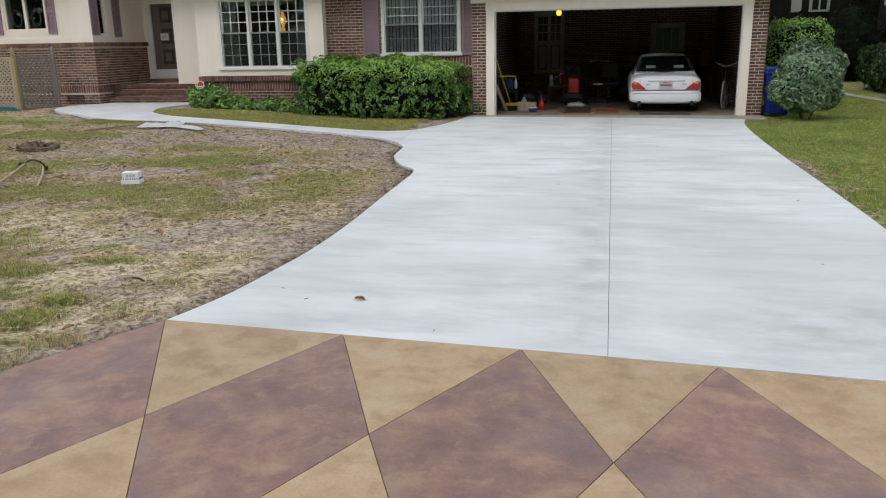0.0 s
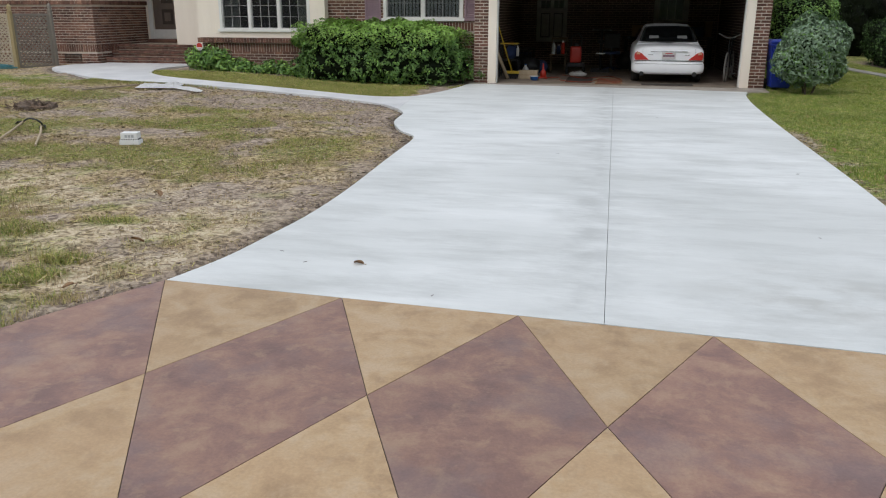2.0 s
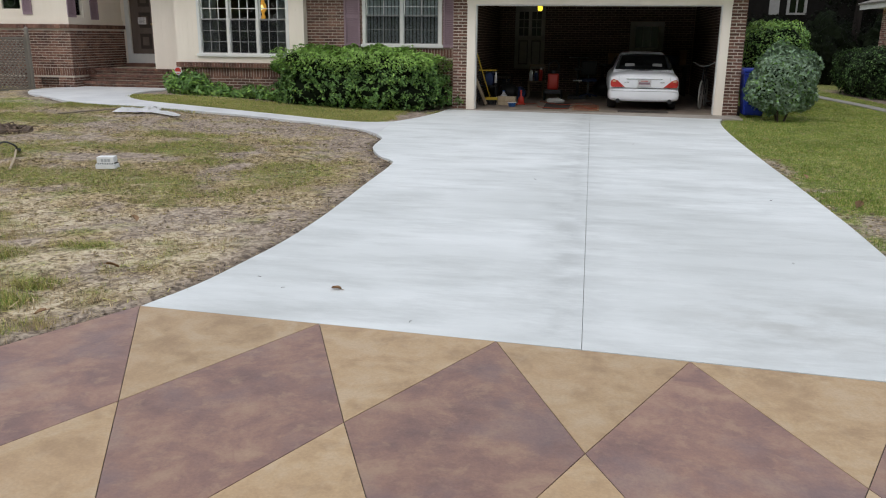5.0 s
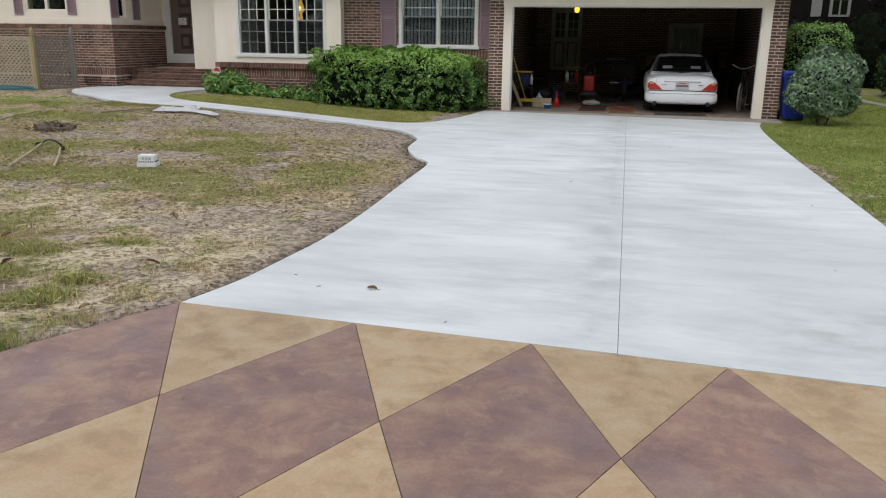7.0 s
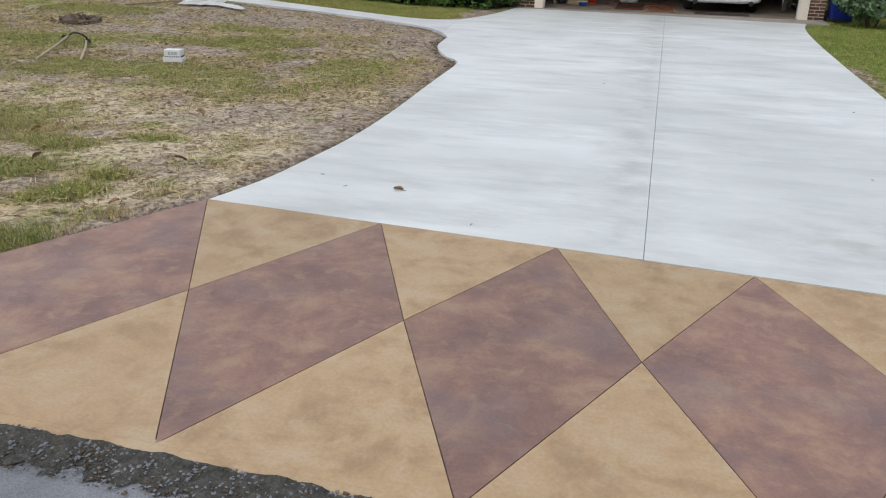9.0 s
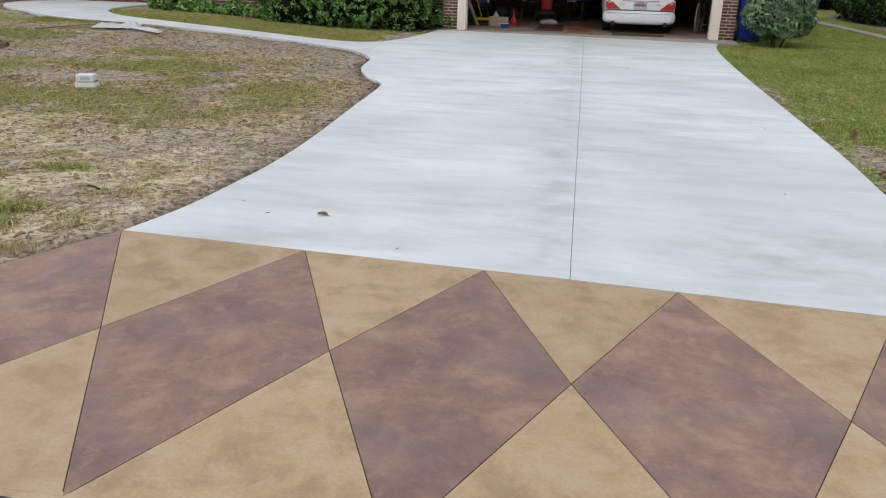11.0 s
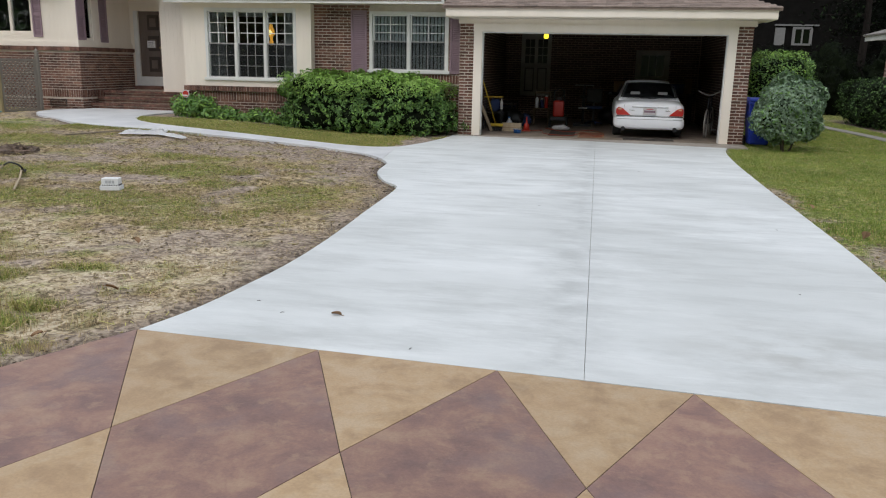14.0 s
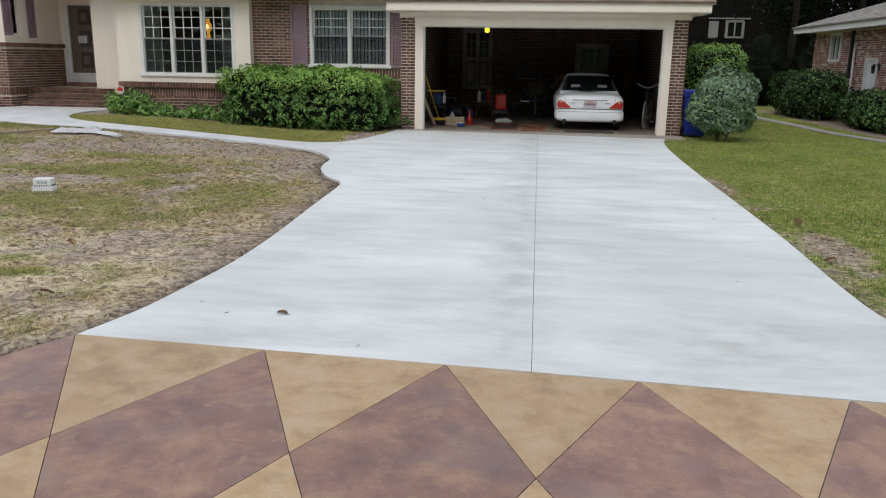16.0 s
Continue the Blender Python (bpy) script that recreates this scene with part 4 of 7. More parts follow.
# shutters
def shutter(name, w, h):
    s = thing(name, "mauve painted louvred wooden window shutter, slightly faded", "shutter", group="window shutters")
    f = 0.045
    part("stile", boxes((0, f, -0.03, 0, 0, h), bevel=0.003), SHUTTER, s)
    part("stile", boxes((w - f, w, -0.03, 0, 0, h), bevel=0.003), SHUTTER, s)
    for z in (0, h * 0.46, h - 0.07):
        part("rail", boxes((f, w - f, -0.028, -0.001, z, z + 0.07)), SHUTTER, s)
    part("backing", boxes((f, w - f, -0.006, -0.001, 0.07, h - 0.07)), SHUTTER, s)
    louvre = mesh_of("louvre", boxes((f, w - f, -0.02, 0.0, -0.003, 0.003)))
    louvre.materials.append(SHUTTER)
    n = int(h / 0.05)
    for i in range(n):
        z = 0.05 + i * (h - 0.1) / n
        if abs(z - h * 0.46 - 0.035) > 0.05 and 0.07 < z < h - 0.08:
            o = new("louvre", louvre)
            o.parent, o.location, o.rotation_euler = s, (0, -0.002, z), (radians(30), 0, 0)
    return s


sh = shutter("shutter", 0.4, 1.44)
sh.matrix_world = pose(-5.96, 0.485, 1.38)
copy_thing(sh, pose(-3.52, 0.485, 1.38))
sh2 = shutter("shutter", 0.27, 1.2)
sh2.matrix_world = pose(-15.1, 1.095, 2.1)
copy_thing(sh2, pose(-16.8, 1.095, 2.1))
sh3 = shutter("shutter", 0.34, 1.36)
sh3.matrix_world = pose(-13.795, 1.1, 2.04, 0, 0, 90)
copy_thing(sh3, pose(-13.795, 2.1, 2.0, 0, 0, 90))


LEAD = plain("dull_lead", (0.12, 0.12, 0.12), 0.6)


def leaded(name, m, w, h, lights, label):
    """A casement with an oval came in each light."""
    win = tagged(new(name), label, "window", "", "structure")
    win.matrix_world = m
    part("window_frame", boxes((0, w, 0, 0.08, 0, 0.05), (0, w, 0, 0.08, h - 0.05, h), (0, 0.05, 0, 0.08, 0.05, h - 0.05), (w - 0.05, w, 0, 0.08, 0.05, h - 0.05)), CREAM, win)
    step = (w - 0.1) / lights
    for i in range(lights):
        x = 0.05 + step * i
        if i:
            part("mullion", boxes((x - 0.04, x + 0.04, 0.0, 0.08, 0.05, h - 0.05)), CREAM, win)
        g = part("pane", boxes((x + 0.04 * (i > 0), x + step - 0.04 * (i < lights - 1), 0.05, 0.055, 0.05, h - 0.05)), GLASS, win)
        g.visible_shadow = False
        if lights == 1:
            continue
        c = x + step / 2
        part("lead_came", rods([(c + 0.14 * math.sin(k * 0.449), 0.045, 0.33 - 0.22 * math.cos(k * 0.449)) for k in range(15)], 0.006, 6), LEAD, win)
    return win


leaded("window_3", pose(-16.45, 1.12, 2.2), 1.3, 1.1, 2, "cream casement with leaded glass in the wing")
leaded("window_4", pose(-13.82, 1.43, 2.05, 0, 0, 90), 0.37, 1.3, 1, "narrow dark window in the side of the wing")

# ---- front door ----
door = tagged(new("door_1"), "dark brown panelled front door, closed, with a paper notice", "door", "", "structure")
door.matrix_world = pose(-13.52, 3.6, 1.06)
# panel relief shades too little, so its shade is put into a darker colour
SHADED_PANEL = material("shaded_door_panel", ((0.045, 0.034, 0.028), (0.07, 0.052, 0.043)), 4.0, 0.5, 0.1)
part("leaf", boxes((0.0, 0.76, 0.02, 0.065, 0, 1.88), bevel=0.004), DARK_WOOD, door)
for z in (0.14, 0.74, 1.34):
    pn = part("raised_panel", boxes((0.28, 0.64, 0.0, 0.022, z, z + 0.44), bevel=0.01), SHADED_PANEL, door)
    part("panel_centre", boxes((0.36, 0.56, -0.012, 0.002, z + 0.1, z + 0.34), bevel=0.008), DARK_WOOD, pn)
part("knob", ball(rod(bmesh.new(), (0.7, 0.03, 0.85), (0.7, -0.03, 0.85), 0.012), (0.7, -0.045, 0.85), 0.03), plain("brass", (0.5, 0.36, 0.14), 0.3, 1.0), door, "brass knob", True)
setting("door_trim", boxes((-13.66, -13.52, 3.56, 3.6, 0.69, 2.95), (-12.76, -12.66, 3.56, 3.6, 0.69, 2.95), (-13.52, -12.76, 3.57, 3.6, 0.69, 1.06)), WHITE, "white front door surround", "trim")
INK = plain("grey_ink", (0.3, 0.3, 0.32), 0.8)
notice = thing("paper_notice", "white sheet of paper taped to the front door", "paper", (-13.26, 3.585, 1.9))
part("sheet", boxes((0, 0.26, -0.003, 0, 0, 0.2)), plain("paper", (0.8, 0.8, 0.8), 0.8), notice)
for i in range(4):
    part("print_line", boxes((0.03, 0.22 - 0.03 * (i % 2), -0.0045, -0.003, 0.04 + i * 0.035, 0.05 + i * 0.035)), INK, notice)

# ---- in the garage ----
HOUSE_DOOR = material("grey_white_door", ((0.3, 0.28, 0.25), (0.4, 0.37, 0.33)), 3.0, 0.6, 0.1)
DIM_GLASS = plain("dim_glass", (0.06, 0.055, 0.05), 0.08)
gd = tagged(new("door_2"), "dull grey panelled door with glass panes up a step in the garage", "door", "", "structure")
gd.matrix_world = pose(-2.44, 6.93, 0.69)
part("leaf", boxes((0, 0.93, 0, 0.05, 0, 0.13), (0, 0.93, 0, 0.05, 0.86, 1.0), (0, 0.93, 0, 0.05, 1.72, 1.92), (0, 0.12, 0, 0.05, 0.13, 1.72), (0.415, 0.515, 0, 0.05, 0.13, 1.72), (0.81, 0.93, 0, 0.05, 0.13, 1.72)), HOUSE_DOOR, gd)
for x in (0.12, 0.515):
    part("raised_panel", boxes((x + 0.035, x + 0.26, 0.012, 0.03, 0.165, 0.825), bevel=0.008), HOUSE_DOOR, gd)
    part("panel_field", boxes((x, x + 0.295, 0.03, 0.045, 0.13, 0.86)), SHADED_PANEL, gd)
    part("pane", boxes((x, x + 0.295, 0.03, 0.036, 1.0, 1.72)), DIM_GLASS, gd)
    for k in (1, 2):
        part("glazing_bar", boxes((x, x + 0.295, 0.01, 0.03, 1.0 + k * 0.24 - 0.012, 1.0 + k * 0.24 + 0.012)), HOUSE_DOOR, gd)
    part("glazing_bar", boxes((x + 0.14, x + 0.158, 0.012, 0.028, 1.0, 1.72)), HOUSE_DOOR, gd)
gw = tagged(new("window_5"), "small framed window in the back wall of the garage", "window", "", "structure")
gw.matrix_world = pose(1.07, 6.95, 1.27)
part("window_frame", boxes((0, 1.0, -0.02, 0.04, 0.72, 0.86), (0, 1.0, -0.02, 0.04, 0, 0.1), (0, 0.16, -0.02, 0.04, 0.1, 0.72), (0.84, 1.0, -0.02, 0.04, 0.1, 0.72)), HOUSE_DOOR, gw)
for k in range(3):
    part("pane", boxes((0.16 + k * 0.227, 0.38 + k * 0.227, 0.02, 0.026, 0.1, 0.72)), DIM_GLASS, gw)
    if k:
        part("glazing_bar", boxes((0.15 + k * 0.227, 0.17 + k * 0.227, 0.0, 0.03, 0.1, 0.72)), HOUSE_DOOR, gw)

bulb = thing("ceiling_bulb", "lit yellow bulb lamp hanging from the garage ceiling", "ceiling lamp", (-1.43, 3.0, 2.3))
part("bulb", lathe([(0.03, 0.0), (0.06, 0.03), (0.065, 0.1), (0.05, 0.15)], 14), glow("yellow_bulb", (1.0, 0.72, 0.05), 1.6), bulb, "glowing yellow bulb", True)
part("socket", lathe([(0.03, 0.15), (0.03, 0.24), (0.06, 0.26), (0.06, 0.32)], 12), INNER, bulb)

# ---- car ----
CAR_PAINT = material("silver_white_car_paint", ((0.8, 0.82, 0.85), (0.85, 0.87, 0.9)), 1.0, 0.42, 0.0, 0.0, coat=0.15, fine_mix=0.03, spec=0.35)
CAR_GLASS = plain("dark_car_glass", (0.02, 0.022, 0.025), 0.05)
CHROME = plain("chrome", (0.75, 0.76, 0.78), 0.12, 1.0)
RED_LENS = plain("red_tail_lens", (0.5, 0.02, 0.012), 0.3, coat=0.1)
CLEAR_LENS = plain("pale_amber_lens", (0.65, 0.4, 0.25), 0.3, coat=0.1)
RUBBER = plain("black_rubber", (0.02, 0.02, 0.02), 0.8)
BLACK = plain("black_plastic", (0.018, 0.018, 0.02), 0.5)
STEEL = plain("bare_steel", (0.45, 0.46, 0.47), 0.35, 0.9)


def loft(sections, seg=32):
    """A skin through rounded sections: y, half width, low, high, squareness."""
    bm, rings = bmesh.new(), []
    for y, w, z0, z1, k in sections:
        ring = []
        for i in range(seg):
            a = 2 * math.pi * i / seg
            c, s = math.cos(a), math.sin(a)
            ring.append(bm.verts.new((w * math.copysign(abs(c) ** (2 / k), c), y, (z0 + z1) / 2 + (z1 - z0) / 2 * math.copysign(abs(s) ** (2 / k), s))))
        rings.append(ring)
    for a, b in zip(rings, rings[1:]):
        for i in range(seg):
            bm.faces.new((a[i], a[(i + 1) % seg], b[(i + 1) % seg], b[i]))
    bm.faces.new(rings[0])
    bm.faces.new(rings[-1])
    bmesh.ops.recalc_face_normals(bm, faces=bm.faces)
    return bm


def house_of(sections, seg=9):
    """A cabin skin: y, half width at the sill, half width at the top, low, high, corner radius."""
    bm, rings = bmesh.new(), []
    for y, wb, wt, z0, z1, r in sections:
        half = [(wb, z0)]
        for i in range(seg):
            t = math.pi / 2 * i / (seg - 1)
            half.append((wt - r + r * math.cos(t), z1 - r * 0.75 * (1 - math.sin(t))))
        half.append((wt * 0.4, z1 + 0.012))
        pts = half + [(-x, z) for x, z in reversed(half)]
        rings.append([bm.verts.new((x, y, z)) for x, z in pts])
    n = len(rings[0])
    for p, q in zip(rings, rings[1:]):
        for i in range(n):
            bm.faces.new((p[i], p[(i + 1) % n], q[(i + 1) % n], q[i]))
    bm.faces.new(rings[0])
    bm.faces.new(rings[-1])
    bmesh.ops.recalc_face_normals(bm, faces=bm.faces)
    return bm


def bowed_pane(lo, hi, bow, thick=0.012):
    """A curved pane: half width, y and z of its lower and upper edge."""
    bm, rows = bmesh.new(), []
    for j in range(9):
        v = j / 8
        half, y, z = (p + (q - p) * v for p, q in zip(lo, hi))
        rows.append([bm.verts.new((half * u, y - bow * (1 - u * u) - 0.03 * math.sin(math.pi * v), z + 0.02 * math.sin(math.pi * v) + 0.022 * (1 - u * u) * v)) for u in [i / 7 - 1 for i in range(15)]])
    for p, q in zip(rows, rows[1:]):
        for i in range(14):
            bm.faces.new((p[i], p[i + 1], q[i + 1], q[i]))
    bmesh.ops.solidify(bm, geom=bm.faces[:], thickness=-thick)
    return bm


def build_car():
    c = thing("car", "silver-white sedan parked nose-in inside the garage", "car", (1.195, 0.55, 0.004))
    c.scale = (0.97, 1.0, 0.98)
    part("body", loft([(0.05, 0.74, 0.44, 0.79, 5), (0.07, 0.775, 0.38, 0.83, 4.6), (0.13, 0.8, 0.32, 0.858, 4.2), (0.35, 0.82, 0.28, 0.88, 4.4), (0.7, 0.83, 0.26, 0.9, 4.6), (1.1, 0.834, 0.24, 0.925, 4.4),
                       (2.2, 0.835, 0.22, 0.96, 3.8), (3.2, 0.83, 0.22, 0.94, 3.8), (4.0, 0.82, 0.24, 0.86, 3.4), (4.55, 0.74, 0.28, 0.76, 3.2), (4.75, 0.6, 0.34, 0.66, 3)], 48), CAR_PAINT, c, "", True)
    part("cabin", house_of([(0.68, 0.74, 0.73, 0.86, 0.885, 0.02), (0.84, 0.74, 0.7, 0.86, 0.97, 0.04), (1.1, 0.735, 0.625, 0.86, 1.135, 0.09), (1.33, 0.735, 0.59, 0.86, 1.265, 0.12), (1.5, 0.735, 0.575, 0.86, 1.31, 0.14), (1.8, 0.735, 0.57, 0.86, 1.335, 0.14),
                            (2.3, 0.735, 0.57, 0.86, 1.325, 0.14), (2.7, 0.73, 0.6, 0.86, 1.2, 0.12), (3.2, 0.7, 0.66, 0.86, 0.95, 0.05)]), CAR_PAINT, c, "", True)
    rw = part("rear_window", bowed_pane((0.7, 0.74, 0.905), (0.545, 1.33, 1.275), 0.035), CAR_GLASS, c, "dark rear window", True)
    part("window_rubber", rods([(-0.71, 0.735, 0.902), (-0.4, 0.712, 0.904), (0, 0.7, 0.905), (0.4, 0.712, 0.904), (0.71, 0.735, 0.902)], 0.012, 6), BLACK, rw)
    part("wiper_shadow", boxes((0.05, 0.5, 0.725, 0.74, 0.935, 0.945)), BLACK, rw)
    PALE_REST = plain("pale_headrest", (0.3, 0.3, 0.29), 0.8)
    for x in (-0.33, 0.33):
        part("headrest", boxes((x - 0.115, x + 0.115, 0.83, 0.9, 1.0, 1.075), bevel=0.02), PALE_REST, c)
        # a side window with its pillar
        s_ = math.copysign(1, x)
        bm = bmesh.new()
        out = [(1.32, 0.985), (1.5, 1.215), (2.25, 1.235), (2.62, 1.12), (2.9, 0.985)]
        inner = [bm.verts.new((s_ * (0.738 - 0.4 * (z - 0.96)), y, z)) for y, z in out]
        outer = [bm.verts.new((s_ * (0.75 - 0.4 * (z - 0.96)), y, z)) for y, z in out]
        bm.faces.new(inner)
        bm.faces.new(outer)
        for i in range(5):
            bm.faces.new((inner[i], inner[(i + 1) % 5], outer[(i + 1) % 5], outer[i]))
        bmesh.ops.recalc_face_normals(bm, faces=bm.faces)
        part("side_window", bm, CAR_GLASS, c)
    part("brake_lamp", boxes((-0.035, 0.035, 1.2, 1.235, 1.232, 1.25), bevel=0.005), CLEAR_LENS, c)
    part("boot_seam", boxes((-0.6, -0.594, 0.046, 0.07, 0.5, 0.8), (0.594, 0.6, 0.046, 0.07, 0.5, 0.8)), STEEL, c)
    part("rear_bumper", loft([(-0.03, 0.68, 0.27, 0.47, 4), (-0.01, 0.76, 0.235, 0.5, 4.4), (0.06, 0.815, 0.215, 0.52, 4.6), (0.3, 0.838, 0.22, 0.525, 4.6), (0.5, 0.84, 0.25, 0.52, 4.6)], 40), CAR_PAINT, c, "", True)
    part("bumper_strip", boxes((-0.76, 0.76, -0.036, 0.0, 0.455, 0.468), bevel=0.004), STEEL, c)
    part("bumper_gap", boxes((-0.78, 0.78, 0.03, 0.06, 0.521, 0.532)), BLACK, c)
    part("chrome_strip", boxes((-0.42, 0.42, 0.03, 0.075, 0.728, 0.75), bevel=0.006), CHROME, c, "chrome boot strip")
    for s in (-1, 1):
        bm = bmesh.new()
        out = [(0.45, 0.55), (0.755, 0.545), (0.785, 0.6), (0.78, 0.69), (0.725, 0.735), (0.63, 0.7)]
        fr = [bm.verts.new((s * x, 0.012 + 0.1 * max(0, (x - 0.7) / 0.12) ** 2, z)) for x, z in out]
        bk = [bm.verts.new((s * x, 0.2, z)) for x, z in out]
        bm.faces.new(fr)
        bm.faces.new(bk)
        for i in range(6):
            bm.faces.new((fr[i], fr[(i + 1) % 6], bk[(i + 1) % 6], bk[i]))
        bmesh.ops.recalc_face_normals(bm, faces=bm.faces)
        tl = part("tail_light", bm, RED_LENS, c, "red wedge tail light")
        part("reversing_lens", boxes((s * 0.66, s * 0.735, 0.006, 0.1, 0.67, 0.712), bevel=0.006), CLEAR_LENS, tl)
        part("badge", boxes((s * 0.36, s * 0.47, 0.035, 0.07, 0.655, 0.672)), CHROME, c)
        part("exhaust", rod(bmesh.new(), (s * 0.6, -0.05, 0.235), (s * 0.6, 0.3, 0.24), 0.05, seg=16), BLACK, c)
        part("wing_mirror", ball(bmesh.new(), (s * 0.89, 2.95, 0.95), 0.065, (1, 0.6, 0.75)), BLACK, c, "", True)
        for y in (0.86, 3.7):
            ty = part("tyre", lathe([(0.2, -0.1), (0.29, -0.1), (0.315, -0.06), (0.315, 0.06), (0.29, 0.1), (0.2, 0.1)], 28), RUBBER, c, "", True)
            ty.matrix_local = pose(s * 0.72, y, 0.315, 0, 90, 0)
            part("rim", lathe([(0.05, -0.06), (0.2, -0.085), (0.2, 0.085), (0.05, 0.06)], 18), STEEL, ty)
    pl = part("number_plate", boxes((-0.155, 0.155, 0.02, 0.048, 0.565, 0.72), bevel=0.004), plain("plate_white", (0.6, 0.58, 0.58), 0.4), c, "white plate with plain red and dark bars")
    part("plate_bar", boxes((-0.13, 0.13, 0.016, 0.02, 0.615, 0.665)), plain("plate_ink", (0.25, 0.16, 0.2), 0.5), pl)
    part("plate_bar", boxes((-0.08, 0.08, 0.016, 0.02, 0.685, 0.705)), plain("plate_ink_red", (0.5, 0.08, 0.07), 0.5), pl)


build_car()

# ---- loose things in the garage ----
YELLOW = plain("yellow_plastic", (0.6, 0.42, 0.03), 0.45)
PALE_WOOD = material("pale_wood", ((0.36, 0.28, 0.18), (0.52, 0.42, 0.29)), 6.0, 0.7, 0.2, stretch=(1, 1, 0.15))
RED = plain("red_plastic", (0.5, 0.03, 0.015), 0.4)
BLUE = plain("blue_plastic", (0.03, 0.14, 0.45), 0.45)
NAVY = plain("navy_cloth", (0.03, 0.05, 0.13), 0.85)
CLOTH = plain("white_cloth", (0.7, 0.7, 0.68), 0.9)
CARD = material("brown_card", ((0.24, 0.15, 0.08), (0.34, 0.22, 0.13)), 4.0, 0.85, 0.1)

br = thing("push_broom", "yellow broom leaning against the garage wall", "broom", (-2.46, 1.25, 0.004))
part("broom_stick", rods([(0, 0, 0.16), (-0.25, -0.85, 1.3)], 0.012, 10), YELLOW, br)
part("broom_head", boxes((-0.16, 0.18, -0.04, 0.04, 0.12, 0.19), bevel=0.015), YELLOW, br)
bm = bmesh.new()
rg = random.Random(1)
for i in range(60):
    x = -0.15 + 0.32 * i / 60
    rod(bm, (x, rg.uniform(-0.03, 0.03), 0.13), (x + rg.uniform(-0.03, 0.04), rg.uniform(-0.05, 0.05), 0.0), 0.006, 0.004, 5)
part("bristles", bm, BLACK, br, "dark bristles")
pk = thing("wooden_plank", "pale wooden plank leaning beside the garage door jamb", "plank", (-2.56, 1.15, 0.004))
part("board", rod(bmesh.new(), (0, 0, 0.03), (-0.17, -0.62, 0.66), 0.045, 0.045, 4), PALE_WOOD, pk)
wb = thing("folding_stool", "yellow metal step stool holding a bundle of tools", "step stool", (-2.62, 1.95, 0.004))
for x in (-0.2, 0.2):
    for y in (-0.15, 0.15):
        part("leg", rods([(x * 1.15, y * 1.3, 0), (x, y, 0.82)], 0.014), BLACK, wb)
part("step", boxes((-0.22, 0.22, -0.17, 0.17, 0.4, 0.43), bevel=0.006), BLACK, wb)
part("top", boxes((-0.22, 0.22, -0.17, 0.17, 0.8, 0.83), bevel=0.006), YELLOW, wb)
bg = thing("tool_bag", "navy cloth bag with white trim hanging on the stool", "bag", (-2.56, 1.85, 0.44))
part("sack", ball(bmesh.new(), (0, 0, 0.17), 0.17, (0.9, 0.7, 1.0), 3), NAVY, bg, "", True)
part("bottle", lathe([(0.035, 0.1), (0.035, 0.28), (0.015, 0.33), (0.015, 0.36)], 12, (0.17, -0.13, -0.02)), CLOTH, bg, "white bottle", True)
part("handle", rods([(-0.1, 0, 0.3), (-0.05, 0, 0.38), (0.05, 0, 0.38), (0.1, 0, 0.3)], 0.012), NAVY, bg)
jug = thing("detergent_jug", "white plastic jug on the garage floor", "jug", (-2.22, 2.1, 0.004))
part("jug_body", lathe([(0.07, 0), (0.08, 0.03), (0.08, 0.18), (0.03, 0.25), (0.03, 0.28)], 16), CLOTH, jug, "", True)
part("cap", lathe([(0.035, 0.28), (0.035, 0.31)], 12), BLUE, jug)
cr = thing("wooden_box", "low pale cardboard and wood box on the garage floor", "box", (-2.08, 1.4, 0.004))
for x0, x1, y0, y1 in ((-0.24, 0.24, -0.13, -0.11), (-0.24, 0.24, 0.11, 0.13), (-0.24, -0.22, -0.11, 0.11), (0.22, 0.24, -0.11, 0.11)):
    part("side", boxes((x0, x1, y0, y1, 0.0, 0.2), bevel=0.004), PALE_WOOD, cr)
part("base", boxes((-0.22, 0.22, -0.11, 0.11, 0, 0.02)), PALE_WOOD, cr)
part("seam", boxes((-0.24, 0.24, -0.134, -0.13, 0.09, 0.1)), CARD, cr)
rag = thing("blue_tub", "small blue plastic tub by the garage threshold", "tub", (-1.88, 0.9, 0.004))
part("tub_body", lathe([(0.08, 0), (0.1, 0.09), (0.105, 0.1), (0.095, 0.1), (0.075, 0.01)], 18), BLUE, rag, "", True)
part("rim", lathe([(0.1, 0.09), (0.115, 0.095), (0.115, 0.105), (0.1, 0.105)], 18), CLOTH, rag)
cn = thing("fuel_can", "small red fuel can with a tall spout on the garage floor", "fuel can", (-1.72, 1.55, 0.004))
part("can_base", boxes((-0.11, 0.11, -0.11, 0.11, 0, 0.03), bevel=0.01), RED, cn)
part("can_body", lathe([(0.085, 0.03), (0.07, 0.16), (0.02, 0.22), (0.018, 0.36)], 18), RED, cn, "", True)
OLD_WOOD = material("old_brown_wood", ((0.12, 0.08, 0.045), (0.2, 0.14, 0.085)), 6.0, 0.7, 0.2)
ch = thing("wooden_chair", "old wooden chair piled with cans in the garage", "chair", (-1.52, 3.9, 0.004))
for x in (-0.2, 0.2):
    part("leg", rods([(x, -0.2, 0), (x, -0.2, 0.44)], 0.018), OLD_WOOD, ch)
    part("back_post", rods([(x, 0.2, 0), (x, 0.24, 0.92)], 0.018), OLD_WOOD, ch)
part("seat", boxes((-0.23, 0.23, -0.23, 0.22, 0.44, 0.47), bevel=0.008), OLD_WOOD, ch)
for z in (0.62, 0.85):
    part("back_rail", boxes((-0.2, 0.2, 0.21, 0.24, z, z + 0.06)), OLD_WOOD, ch)
